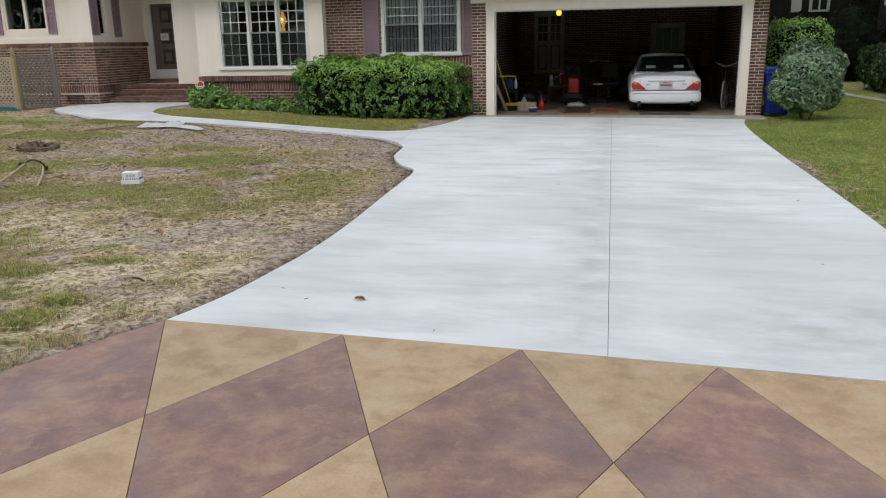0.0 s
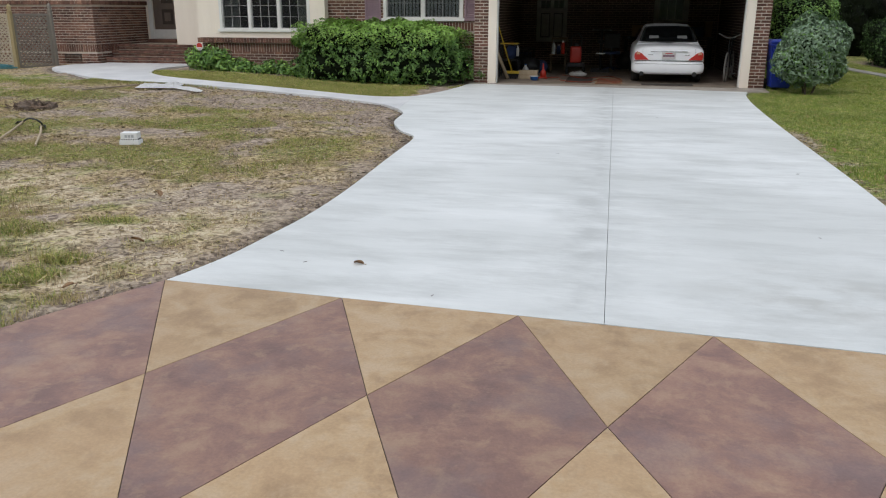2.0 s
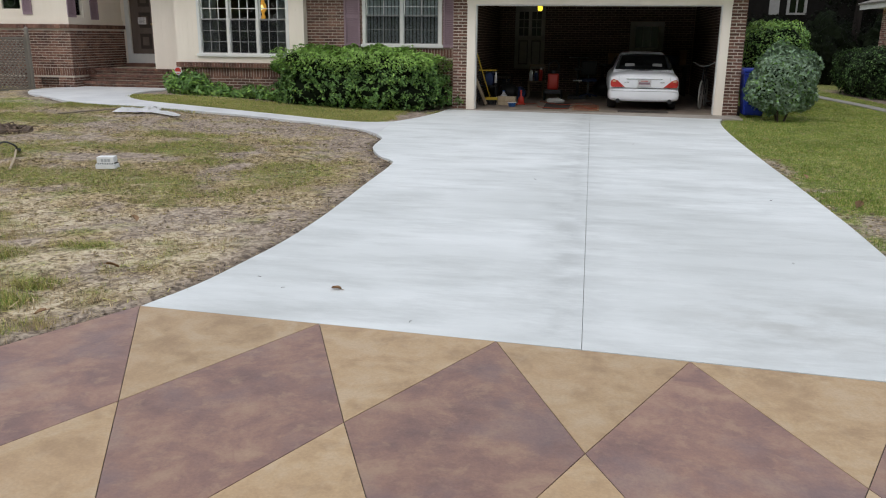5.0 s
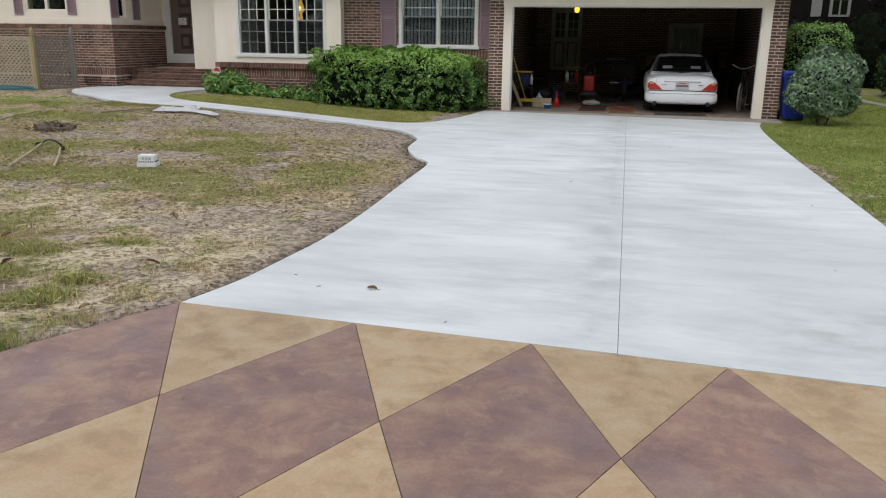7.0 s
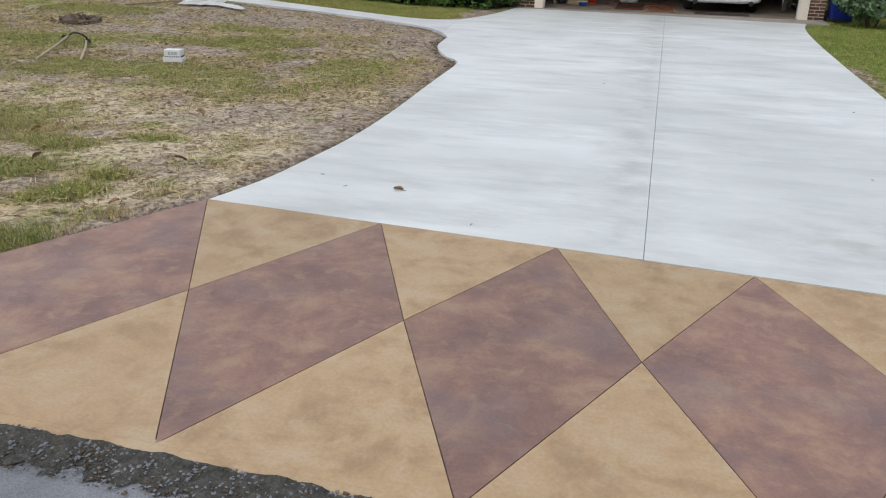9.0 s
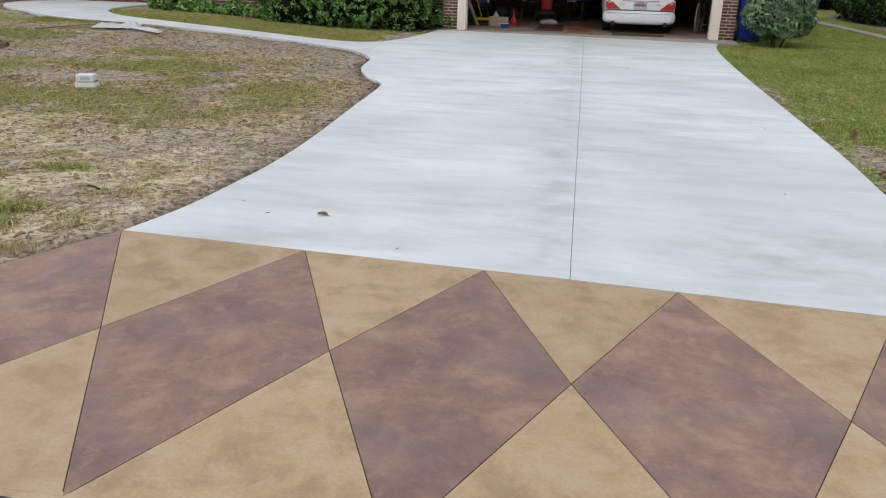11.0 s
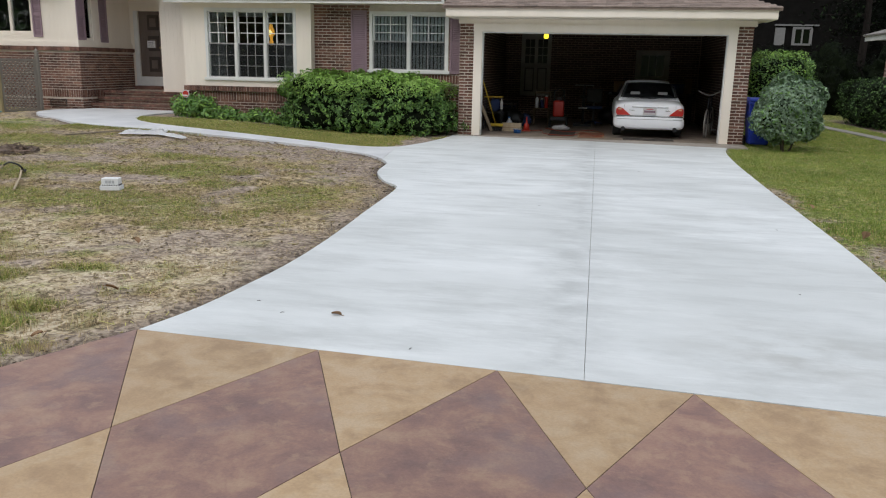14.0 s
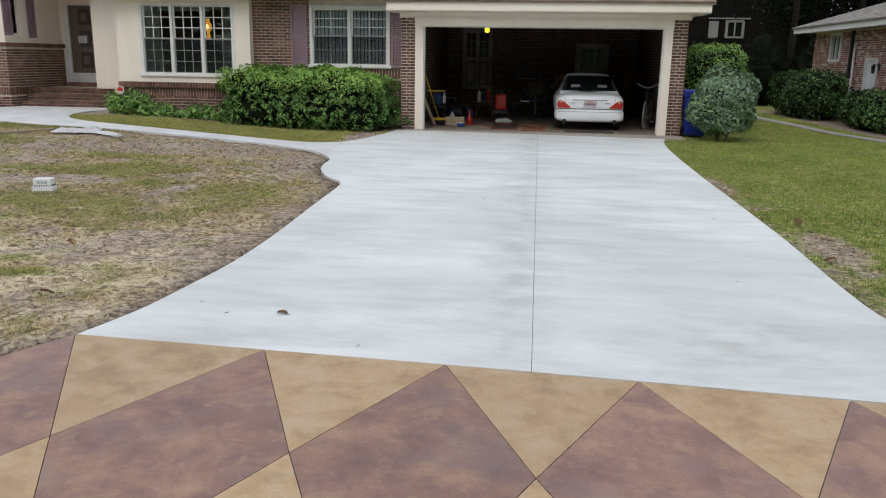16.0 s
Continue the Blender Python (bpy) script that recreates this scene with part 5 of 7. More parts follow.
for i, (dx, h, mm) in enumerate(((-0.14, 0.3, CLOTH), (0.0, 0.26, NAVY), (0.12, 0.34, RED))):
    can = thing("spray_can", ("white", "navy", "red")[i] + " can standing on the old chair", "can", (-1.52 + dx, 3.85, 0.474))
    part("can_body", lathe([(0.05, 0), (0.05, h - 0.06), (0.03, h - 0.03)], 14), mm, can, "", True)
    part("cap", lathe([(0.03, h - 0.03), (0.03, h)], 12), CLOTH, can)
mw = thing("garden_sprayer", "bright red backpack sprayer on a dark trolley", "sprayer", (-1.01, 3.0, 0.004))
part("tank", boxes((-0.145, 0.145, -0.12, 0.12, 0.3, 0.72), bevel=0.05), RED, mw, "bright red tank", True)
part("trolley", boxes((-0.2, 0.2, -0.14, 0.16, 0.2, 0.3), (-0.15, -0.12, 0.13, 0.16, 0.3, 0.98), (0.12, 0.15, 0.13, 0.16, 0.3, 0.98), bevel=0.01), BLACK, mw)
part("lid", lathe([(0.07, 0.715), (0.07, 0.79), (0.02, 0.8)], 14), BLACK, mw)
for s in (-0.22, 0.22):
    w = part("wheel", lathe([(0.05, -0.03), (0.14, -0.03), (0.15, 0), (0.14, 0.03), (0.05, 0.03)], 18), RUBBER, mw, "", True)
    w.matrix_local = pose(s, 0.05, 0.15, 0, 90, 0)
part("hose", rods([(0.06, -0.05, 0.79), (0.15, -0.12, 0.92), (0.05, -0.1, 1.06), (-0.1, -0.05, 0.98)], 0.014), BLACK, mw)
rg_ = thing("white_rag", "crumpled white rag on the garage floor", "rag", (-0.9, 2.5, 0.004))
bm = ball(bmesh.new(), (0, 0, 0.045), 0.2, (1.15, 0.6, 0.35), 3)
for v in bm.verts:
    v.co += Vector((0, 0, 1)) * 0.03 * noise.noise(v.co * 14)
    v.co.z = max(0.0, v.co.z)
part("cloth", bm, CLOTH, rg_)
for nm, lab, x, y, mm in (("exercise_bike", "dark exercise bicycle standing in the shadows of the garage", -0.39, 4.2, BLACK), ("office_chair", "dark office chair at the back of the garage", -0.1, 4.8, NAVY)):
    t = thing(nm, lab, "exercise bike" if nm[0] == "e" else "office chair", (x, y, 0.004))
    if nm[0] == "e":
        part("stand", boxes((-0.25, 0.25, -0.3, -0.25, 0, 0.06), (-0.25, 0.25, 0.5, 0.55, 0, 0.06), (-0.03, 0.03, -0.25, 0.5, 0.0, 0.06)), mm, t)
        part("post", rods([(0, 0, 0.05), (0, -0.05, 0.75)], 0.035), mm, t)
        part("saddle", ball(bmesh.new(), (0, -0.06, 0.8), 0.15, (0.7, 1.0, 0.4), 2), mm, t, "", True)
        part("column", rods([(0, 0.45, 0.05), (0, 0.35, 1.1)], 0.035), mm, t)
        part("handlebar", rods([(-0.25, 0.15, 1.1), (-0.2, 0.35, 1.1), (0.2, 0.35, 1.1), (0.25, 0.15, 1.1)], 0.016), STEEL, t)
        part("reflector", boxes((-0.12, 0.12, -0.32, -0.31, 0.48, 0.52)), CLOTH, t)
    else:
        part("seat", boxes((-0.24, 0.24, -0.24, 0.24, 0.44, 0.52), bevel=0.03), mm, t)
        part("backrest", boxes((-0.22, 0.22, 0.2, 0.27, 0.6, 1.0), bevel=0.03), plain("grey_fabric", (0.07, 0.07, 0.07), 0.9), t)
        part("stem", rods([(0, 0, 0.08), (0, 0, 0.44)], 0.03), STEEL, t)
        for k in range(5):
            part("foot", rods([(0, 0, 0.09), (0.27 * math.cos(k * 1.257), 0.27 * math.sin(k * 1.257), 0.03)], 0.02), mm, t)
        part("back_bar", rods([(0, 0.2, 0.48), (0, 0.26, 0.65)], 0.02), STEEL, t)
for i, (x, y, r, mm) in enumerate(((-2.2, 3.0, 0.26, BLACK), (-1.95, 3.3, 0.2, NAVY), (-2.45, 3.4, 0.3, BLACK), (0.35, 5.4, 0.3, BLACK))):
    sk = thing("refuse_sack", "dark lumpy plastic sack slumped on the garage floor", "sack", (x, y, 0.004), group="sacks in the garage")
    bm = ball(bmesh.new(), (0, 0, r * 0.75), r, (1.1, 0.9, 0.85), 3)
    for v in bm.verts:
        v.co *= 1 + 0.16 * noise.fractal(v.co * 7 + Vector((i * 5, 0, 0)), 1.0, 2.0, 3)
        v.co.z = max(0.0, v.co.z)
    part("sack_body", bm, mm, sk, "", True)
    part("knot", lathe([(0.05, r * 1.3), (0.02, r * 1.5), (0.05, r * 1.65)], 10), mm, sk)
bench = thing("workbench", "dark cluttered workbench along the back of the garage", "workbench", (1.5, 6.4, 0.004))
part("worktop", boxes((-1.3, 1.3, -0.35, 0.35, 0.82, 0.88), bevel=0.005), INNER, bench)
for x in (-1.2, 1.2):
    for y in (-0.28, 0.28):
        part("leg", boxes((x - 0.04, x + 0.04, y - 0.04, y + 0.04, 0, 0.82)), INNER, bench)
for i, (x, w, h, mm) in enumerate(((0.6, 0.3, 0.3, CARD), (2.3, 0.35, 0.25, NAVY), (2.6, 0.2, 0.4, CARD))):
    b = thing("storage_box", ("brown card", "navy plastic", "tall brown card")[i] + " storage box on the workbench", "box", (x, 6.3, 0.886))
    part("box_body", boxes((-w / 2, w / 2, -0.12, 0.12, 0, h), bevel=0.006), mm, b)
    part("lid", boxes((-w / 2 - 0.01, w / 2 + 0.01, -0.13, 0.13, h, h + 0.03), bevel=0.004), mm, b)
sb = thing("storage_shelf", "dark shelf of bins along the garage wall", "shelf", (-2.6, 4.6, 0.004))
for z in (0.1, 0.55):
    part("shelf_board", boxes((-0.28, 0.28, -0.8, 0.8, z, z + 0.03)), INNER, sb)
for x in (-0.26, 0.26):
    for y in (-0.78, 0.78):
        part("upright", boxes((x - 0.02, x + 0.02, y - 0.02, y + 0.02, 0, 0.6)), INNER, sb)
for y in (4.1, 4.7, 5.2):
    b = thing("dark_bin", "dark plastic storage bin on the garage shelf", "bin", (-2.6, y, 0.134), group="bins on the garage shelf")
    part("bin_body", boxes((-0.2, 0.2, -0.2, 0.2, 0, 0.28), bevel=0.02), BLACK, b)
    part("lid", boxes((-0.21, 0.21, -0.21, 0.21, 0.28, 0.31), bevel=0.008), NAVY, b)


def mat_on_floor(name, x0, x1, y0, y1, mm, label, border=None):
    m = thing(name, label, "mat", ((x0 + x1) / 2, (y0 + y1) / 2, 0.004))
    w, d = (x1 - x0) / 2, (y1 - y0) / 2
    part("tufted_top", boxes((-w, w, -d, d, 0, 0.012), bevel=0.004), mm, m)
    if border:
        for r in ((-w, w, -d, -d + 0.04), (-w, w, d - 0.04, d), (-w, -w + 0.04, -d + 0.04, d - 0.04), (w - 0.04, w, -d + 0.04, d - 0.04)):
            part("border", boxes((*r, 0.012, 0.018)), border, m)


RUST = material("rust_red_mat", ((0.16, 0.06, 0.035), (0.28, 0.12, 0.07)), 6.0, 0.95, 0.4, fine=90)
DARK_MAT = material("dark_rubber_mat", ((0.025, 0.022, 0.02), (0.06, 0.05, 0.045)), 6.0, 0.9, 0.4, fine=90)
mat_on_floor("door_mat", 0.62, 1.75, 0.12, 0.5, DARK_MAT, "long dark rubber mat behind the car")
mat_on_floor("red_mat", -0.42, 0.2, 0.25, 1.75, RUST, "rust-red framed mat on the garage floor", CARD)
mat_on_floor("brown_mat", -1.12, -0.5, 0.5, 2.1, DARK_MAT, "dark brown mat on the garage floor")
cord = thing("extension_cord", "orange extension cord trailing over the garage floor", "cord", (0, 0, 0.03))
part("cable", rods(curve([(-1.75, 1.2, 0), (-1.35, 1.6, 0), (-1.2, 0.7, 0), (-0.6, 0.4, 0), (-0.3, 1.3, 0), (0.0, 0.5, 0), (0.2, 1.0, 0), (-0.1, 2.2, 0), (-0.7, 1.5, 0), (-1.3, 2.4, 0)], 8), 0.008, 6), plain("orange_cable", (0.3, 0.045, 0.012), 0.6), cord)


def build_bicycle():
    b = thing("bicycle", "dark bicycle leaning on the garage side wall", "bicycle", (2.7, 1.95, 0.004), 256)

    def wheel(x):
        bm = bmesh.new()
        n = 36
        for i in range(n):
            a, c = 2 * math.pi * i / n, 2 * math.pi * (i + 1) / n
            rod(bm, (x + 0.32 * math.cos(a), 0, 0.34 + 0.32 * math.sin(a)), (x + 0.32 * math.cos(c), 0, 0.34 + 0.32 * math.sin(c)), 0.02, seg=6)
        w = part("tyre", bm, plain("grey_tyre", (0.36, 0.35, 0.33), 0.7) if x < 0 else bpy.data.materials["grey_tyre"], b, "pale worn tyre")
        bm = bmesh.new()
        for i in range(18):
            a = 2 * math.pi * i / 18
            rod(bm, (x, 0.01 * (-1) ** i, 0.34), (x + 0.31 * math.cos(a), 0, 0.34 + 0.31 * math.sin(a)), 0.0025, seg=4)
        part("spokes", bm, STEEL, w)

    wheel(-0.5)
    wheel(0.52)
    part("frame", rods([(-0.5, 0, 0.34), (-0.18, 0, 0.82), (0.33, 0, 0.86), (-0.06, 0, 0.32), (-0.5, 0, 0.34)], 0.018), BLACK, b)
    part("seat_post", rods([(-0.06, 0, 0.32), (-0.22, 0, 0.96)], 0.016), BLACK, b)
    part("saddle", ball(bmesh.new(), (-0.22, 0, 0.98), 0.12, (1.2, 0.6, 0.35)), BLACK, b, "", True)
    part("fork", rods([(0.52, 0, 0.34), (0.34, 0, 0.95)], 0.016), BLACK, b)
    part("handlebar", rods([(0.38, -0.25, 1.1), (0.36, -0.1, 1.02), (0.34, 0, 1.0), (0.36, 0.1, 1.02), (0.38, 0.25, 1.1)], 0.014), STEEL, b)
    part("crank", rods([(-0.06, 0.06, 0.32), (-0.06, 0.08, 0.16), (-0.06, 0.16, 0.16)], 0.012), STEEL, b)


build_bicycle()

# ---- leaves ----
def quads_mesh(name, quads, slots, mats):
    n = len(quads)
    me = bpy.data.meshes.new(name)
    me.vertices.add(n * 4)
    me.vertices.foreach_set("co", np.asarray(quads, dtype=np.float32).ravel())
    me.loops.add(n * 4)
    me.loops.foreach_set("vertex_index", np.arange(n * 4, dtype=np.int32))
    me.polygons.add(n)
    me.polygons.foreach_set("loop_start", np.arange(0, n * 4, 4, dtype=np.int32))
    for mm in mats:
        me.materials.append(mm)
    me.polygons.foreach_set("material_index", np.asarray(slots, dtype=np.int32))
    me.update(calc_edges=True)
    return me


def leaf_quads(rng, centres, outs, length, width, droop=0.3, up=0.4):
    """Pointed leaves, folded along the middle, that face outwards and up."""
    n = len(centres)
    d = outs + rng.normal(0, 0.55, (n, 3)) + np.array((0, 0, up))
    d /= np.linalg.norm(d, axis=1, keepdims=True)
    t = np.cross(d, rng.normal(0, 1, (n, 3)))
    t /= np.linalg.norm(t, axis=1, keepdims=True)
    s = np.cross(d, t)
    L = length * rng.uniform(0.65, 1.3, (n, 1))
    W = width * rng.uniform(0.7, 1.2, (n, 1))
    tip, root = centres + t * L * 0.5 - d * L * droop * 0.5, centres - t * L * 0.5
    return np.stack((root, centres + s * W * 0.5 + d * W * 0.15, tip, centres - s * W * 0.5 + d * W * 0.15), axis=1)


def shell_points(rng, n, centre, half, power=2.0, lump=0.15, seed=0.0, depth=0.25):
    """Points in the outer layer of a lumpy rounded block, and the ways out."""
    v = rng.normal(0, 1, (n, 3))
    v /= np.linalg.norm(v, axis=1, keepdims=True)
    k = (np.abs(v) ** power).sum(1) ** (-1 / power)
    base = v * k[:, None]
    bumps = np.array([noise.fractal(Vector((p[0] * half[0] * 2.2 + seed, p[1] * half[1] * 2.2, p[2] * half[2] * 2.2)), 1.0, 2.0, 3) for p in base])
    r = (1 + lump * bumps) * (1 - depth * rng.uniform(0, 1, n) ** 2)
    return np.array(centre) + base * np.array(half) * r[:, None], v


def core_mesh(centre, half, power, lump, seed, shrink):
    bm = bmesh.new()
    bmesh.ops.create_icosphere(bm, subdivisions=4, radius=1)
    for v in bm.verts:
        d = v.co.normalized()
        k = sum(abs(c) ** power for c in d) ** (-1 / power)
        b = d * k
        f = noise.fractal(Vector((b.x * half[0] * 2.2 + seed, b.y * half[1] * 2.2, b.z * half[2] * 2.2)), 1.0, 2.0, 3)
        f2 = noise.noise(Vector((b.x * half[0] * 9, b.y * half[1] * 9, b.z * half[2] * 9)))
        v.co = Vector(centre) + Vector((b.x * half[0], b.y * half[1], b.z * half[2])) * (1 + lump * f) * (shrink + 0.05 * f2)
    return bm


# solid cores for bushes; the darkness between leaves is put into their colour
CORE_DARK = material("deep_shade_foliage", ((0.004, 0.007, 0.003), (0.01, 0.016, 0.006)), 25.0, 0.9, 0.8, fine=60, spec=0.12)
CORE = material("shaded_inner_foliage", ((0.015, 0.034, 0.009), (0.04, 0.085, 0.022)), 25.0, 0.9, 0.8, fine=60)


def bush(name, label, category, at, centre, half, n, size, mats, weights, power=2.0, lump=0.15, seed=1, top=None, stems=6, shrink=0.8, group="", up=0.4, core=CORE, thin=0.0):
    b = thing(name, label, category, at, group=group)
    rng = np.random.default_rng(seed)
    pts, outs = shell_points(rng, n, centre, half, power, lump, seed * 3.1)
    keep = pts[:, 2] > 0.02
    if thin:
        # leaves gather in rosettes with gaps low down, where the dark core shows
        gaps = np.array([noise.noise(Vector(p) * 6.5) for p in pts])
        low = np.clip((centre[2] + half[2] * 0.55 - pts[:, 2]) / (half[2] * 0.7), 0, 1)
        keep &= gaps > thin * (low - 0.5) * 0.5 - 0.12 * (1 - low) - 0.1
    pts, outs = pts[keep], outs[keep]
    slots = rng.choice(len(mats), len(pts), p=weights)
    # leaves above top mostly take the last, lighter material
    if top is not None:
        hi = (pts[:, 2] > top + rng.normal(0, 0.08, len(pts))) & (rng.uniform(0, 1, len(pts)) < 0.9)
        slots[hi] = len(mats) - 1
    part("foliage", quads_mesh("foliage", leaf_quads(rng, pts, outs, size[0], size[1], up=up), slots, mats), mats, b)
    part("shaded_core", core_mesh(centre, half, power, lump, seed * 3.1, shrink), core, b)
    for i in range(stems):
        a = 2 * math.pi * i / stems
        x, y = centre[0] + half[0] * 0.45 * math.cos(a), centre[1] + half[1] * 0.45 * math.sin(a)
        part("stem", rods([(centre[0] + half[0] * 0.12 * math.cos(a), centre[1] + half[1] * 0.12 * math.sin(a), -0.03), (x, y, centre[2] - half[2] * 0.35)], 0.02 if half[0] < 1.5 else 0.025, 6), BARK, b)
    return b


bush("hedge", "clipped green hedge with lighter tops below the double window", "hedge", (-5.35, -0.3, -0.03), (0, 0, 0.65), (2.02, 0.78, 0.71), 60000, (0.075, 0.034),
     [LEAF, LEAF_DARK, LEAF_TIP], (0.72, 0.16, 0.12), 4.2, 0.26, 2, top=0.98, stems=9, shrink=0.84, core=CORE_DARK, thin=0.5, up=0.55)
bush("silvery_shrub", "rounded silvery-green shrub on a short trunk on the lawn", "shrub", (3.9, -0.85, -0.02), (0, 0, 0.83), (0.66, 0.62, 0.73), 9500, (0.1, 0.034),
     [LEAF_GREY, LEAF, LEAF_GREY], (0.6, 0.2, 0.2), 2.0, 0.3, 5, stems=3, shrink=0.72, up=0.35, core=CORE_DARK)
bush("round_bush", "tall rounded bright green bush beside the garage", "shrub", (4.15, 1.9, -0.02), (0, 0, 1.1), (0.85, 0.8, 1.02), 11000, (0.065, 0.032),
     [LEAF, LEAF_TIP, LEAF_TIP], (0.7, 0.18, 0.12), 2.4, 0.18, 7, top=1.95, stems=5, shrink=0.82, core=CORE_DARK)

# young shoots standing out of the hedge's top
rngs = np.random.default_rng(44)
hedge = bpy.data.objects["hedge"]
for i in range(60):
    x, y = rngs.uniform(-1.9, 1.9), rngs.uniform(-0.6, 0.6)
    z = 1.26 - 0.1 * abs(x / 1.9) ** 4
    up = rngs.uniform(0.06, 0.17)
    lean = rngs.normal(0, 0.05, 2)
    f = rngs.uniform(0, 1, (9, 1))
    c = np.array((x, y, z)) + f * np.array((lean[0], lean[1], up))
    part("shoot", quads_mesh("shoot", leaf_quads(rngs, c, rngs.normal(0, 0.5, (9, 3)), 0.06, 0.026), np.zeros(9), [LEAF_TIP]), LEAF_TIP, hedge)

# low plants in the bed under the bay window
rngp = np.random.default_rng(21)
for i in range(13):
    x = -10.1 + i * 0.27
    big = i < 3
    h = 0.42 if big else 0.2 + 0.08 * math.sin(i * 1.9)
    z = rise(x, -0.1) - 0.03
    p = thing("leafy_plant" if big else "low_plant", "bushy fern-like plant beside the front steps" if big else "low green bedding plant by the brick wall", "plant", (x, -0.18 + 0.1 * math.sin(i), z), group="" if big else "bedding plants")
    pts, outs = shell_points(rngp, 420 if big else 260, (0, 0, h * 0.62), (0.36 if big else 0.26, 0.3, h * 0.75), 2.0, 0.3, i * 2.0, 0.7)
    sl = rngp.choice(2, len(pts), p=(0.7, 0.3))
    part("fronds", quads_mesh("fronds", leaf_quads(rngp, pts, outs, 0.19 if big else 0.1, 0.05, 0.6), sl, [LEAF, LEAF_TIP]), LEAF, p)
    for k in range(4):
        part("stalk", rods([(0, 0, 0.0), (0.15 * math.cos(k * 1.6), 0.15 * math.sin(k * 1.6), h * 0.8)], 0.007, 5), LEAF, p)

sign = thing("security_sign", "small octagonal red and white yard sign on a stake", "yard sign", (-9.966, -0.3, 0.2))
bm = bmesh.new()
bmesh.ops.create_cone(bm, cap_ends=True, segments=8, radius1=0.1, radius2=0.1, depth=0.012, matrix=pose(0, 0, 0.567, 90, 22.5, 0))
part("border", bm, CLOTH, sign, "white border")
bm = bmesh.new()
bmesh.ops.create_cone(bm, cap_ends=True, segments=8, radius1=0.08, radius2=0.08, depth=0.02, matrix=pose(0, 0, 0.567, 90, 22.5, 0))
part("face", bm, RED, sign, "red face")
part("bar", boxes((-0.065, 0.065, -0.014, -0.01, 0.51, 0.545)), CLOTH, sign)
part("stake", rods([(0, 0.015, -0.05), (0, 0.015, 0.6)], 0.008), STEEL, sign)

# recycling bin
rb = thing("recycling_bin", "blue plastic wheeled recycling bin beside the garage", "recycling bin", (3.5, 0.05, -0.03))
bm = bmesh.new()
lo = [bm.verts.new(p) for p in ((-0.2, -0.22, 0.06), (0.2, -0.22, 0.06), (0.2, 0.22, 0.06), (-0.2, 0.22, 0.06))]
hi = [bm.verts.new(p) for p in ((-0.27, -0.32, 0.95), (0.27, -0.32, 0.95), (0.27, 0.3, 0.95), (-0.27, 0.3, 0.95))]
bm.faces.new(lo)
bm.faces.new(hi)
for i in range(4):
    bm.faces.new((lo[i], lo[(i + 1) % 4], hi[(i + 1) % 4], hi[i]))
bmesh.ops.recalc_face_normals(bm, faces=bm.faces)
bmesh.ops.bevel(bm, geom=bm.edges[:], offset=0.025, segments=2, affect="EDGES")
BIN_BLUE = plain("bin_blue", (0.012, 0.035, 0.3), 0.45)
part("bin_body", bm, BIN_BLUE, rb)
part("rim", boxes((-0.3, 0.3, -0.34, 0.32, 0.93, 0.98), bevel=0.015), BIN_BLUE, rb)
part("lid", boxes((-0.3, 0.3, -0.36, 0.34, 0.98, 1.06), bevel=0.03), BIN_BLUE, rb)
part("emblem", boxes((-0.1, 0.1, -0.305, -0.285, 0.55, 0.7)), CLOTH, rb)
part("grab_bar", rods([(-0.2, 0.36, 1.0), (0.2, 0.36, 1.0)], 0.018), BIN_BLUE, rb)
for s in (-0.24, 0.24):
    w = part("wheel", lathe([(0.03, -0.03), (0.11, -0.03), (0.11, 0.03), (0.03, 0.03)], 18), RUBBER, rb)
    w.matrix_local = pose(s, 0.24, 0.11, 0, 90, 0)

# ---- things on the lawn ----
tub = thing("storage_crate", "white plastic crate with a slotted side lying on the grass", "crate", (-5.93, -9.58, -0.015), 14)
WHITE_PLASTIC = plain("white_plastic", (0.86, 0.87, 0.89), 0.5)
GREY_INK = plain("grey_print", (0.5, 0.52, 0.55), 0.6)
part("tray", boxes((-0.122, 0.122, -0.08, 0.08, 0.0, 0.056), bevel=0.006), WHITE_PLASTIC, tub)
part("upper_tray", boxes((-0.104, 0.104, -0.068, 0.075, 0.072, 0.15), bevel=0.008), WHITE_PLASTIC, tub)
part("slot_shadow", boxes((-0.106, 0.106, -0.068, 0.077, 0.057, 0.073)), BLACK, tub)
for i in range(8):
    x = -0.1 + i * 0.0286
    part("rib", boxes((x - 0.006, x + 0.006, -0.08, -0.067, 0.054, 0.075)), WHITE_PLASTIC, tub)
for i in range(3):
    part("print_bar", boxes((-0.05 + i * 0.04, -0.02 + i * 0.04, -0.071, -0.067, 0.09, 0.125)), GREY_INK, tub)

dig = thing("post_hole_digger", "post-hole digger with pale wooden shafts lying on the lawn", "digger", (0, 0, 0))
part("shaft", rods([(-7.44, -10.25, 0.01), (-8.05, -9.1, 0.03), (-8.42, -8.42, 0.05)], 0.015, 10), PALE_WOOD, dig)
part("shaft", rods([(-6.93, -10.07, 0.01), (-7.5, -9.25, 0.02), (-7.93, -8.68, 0.04)], 0.014, 10), PALE_WOOD, dig)
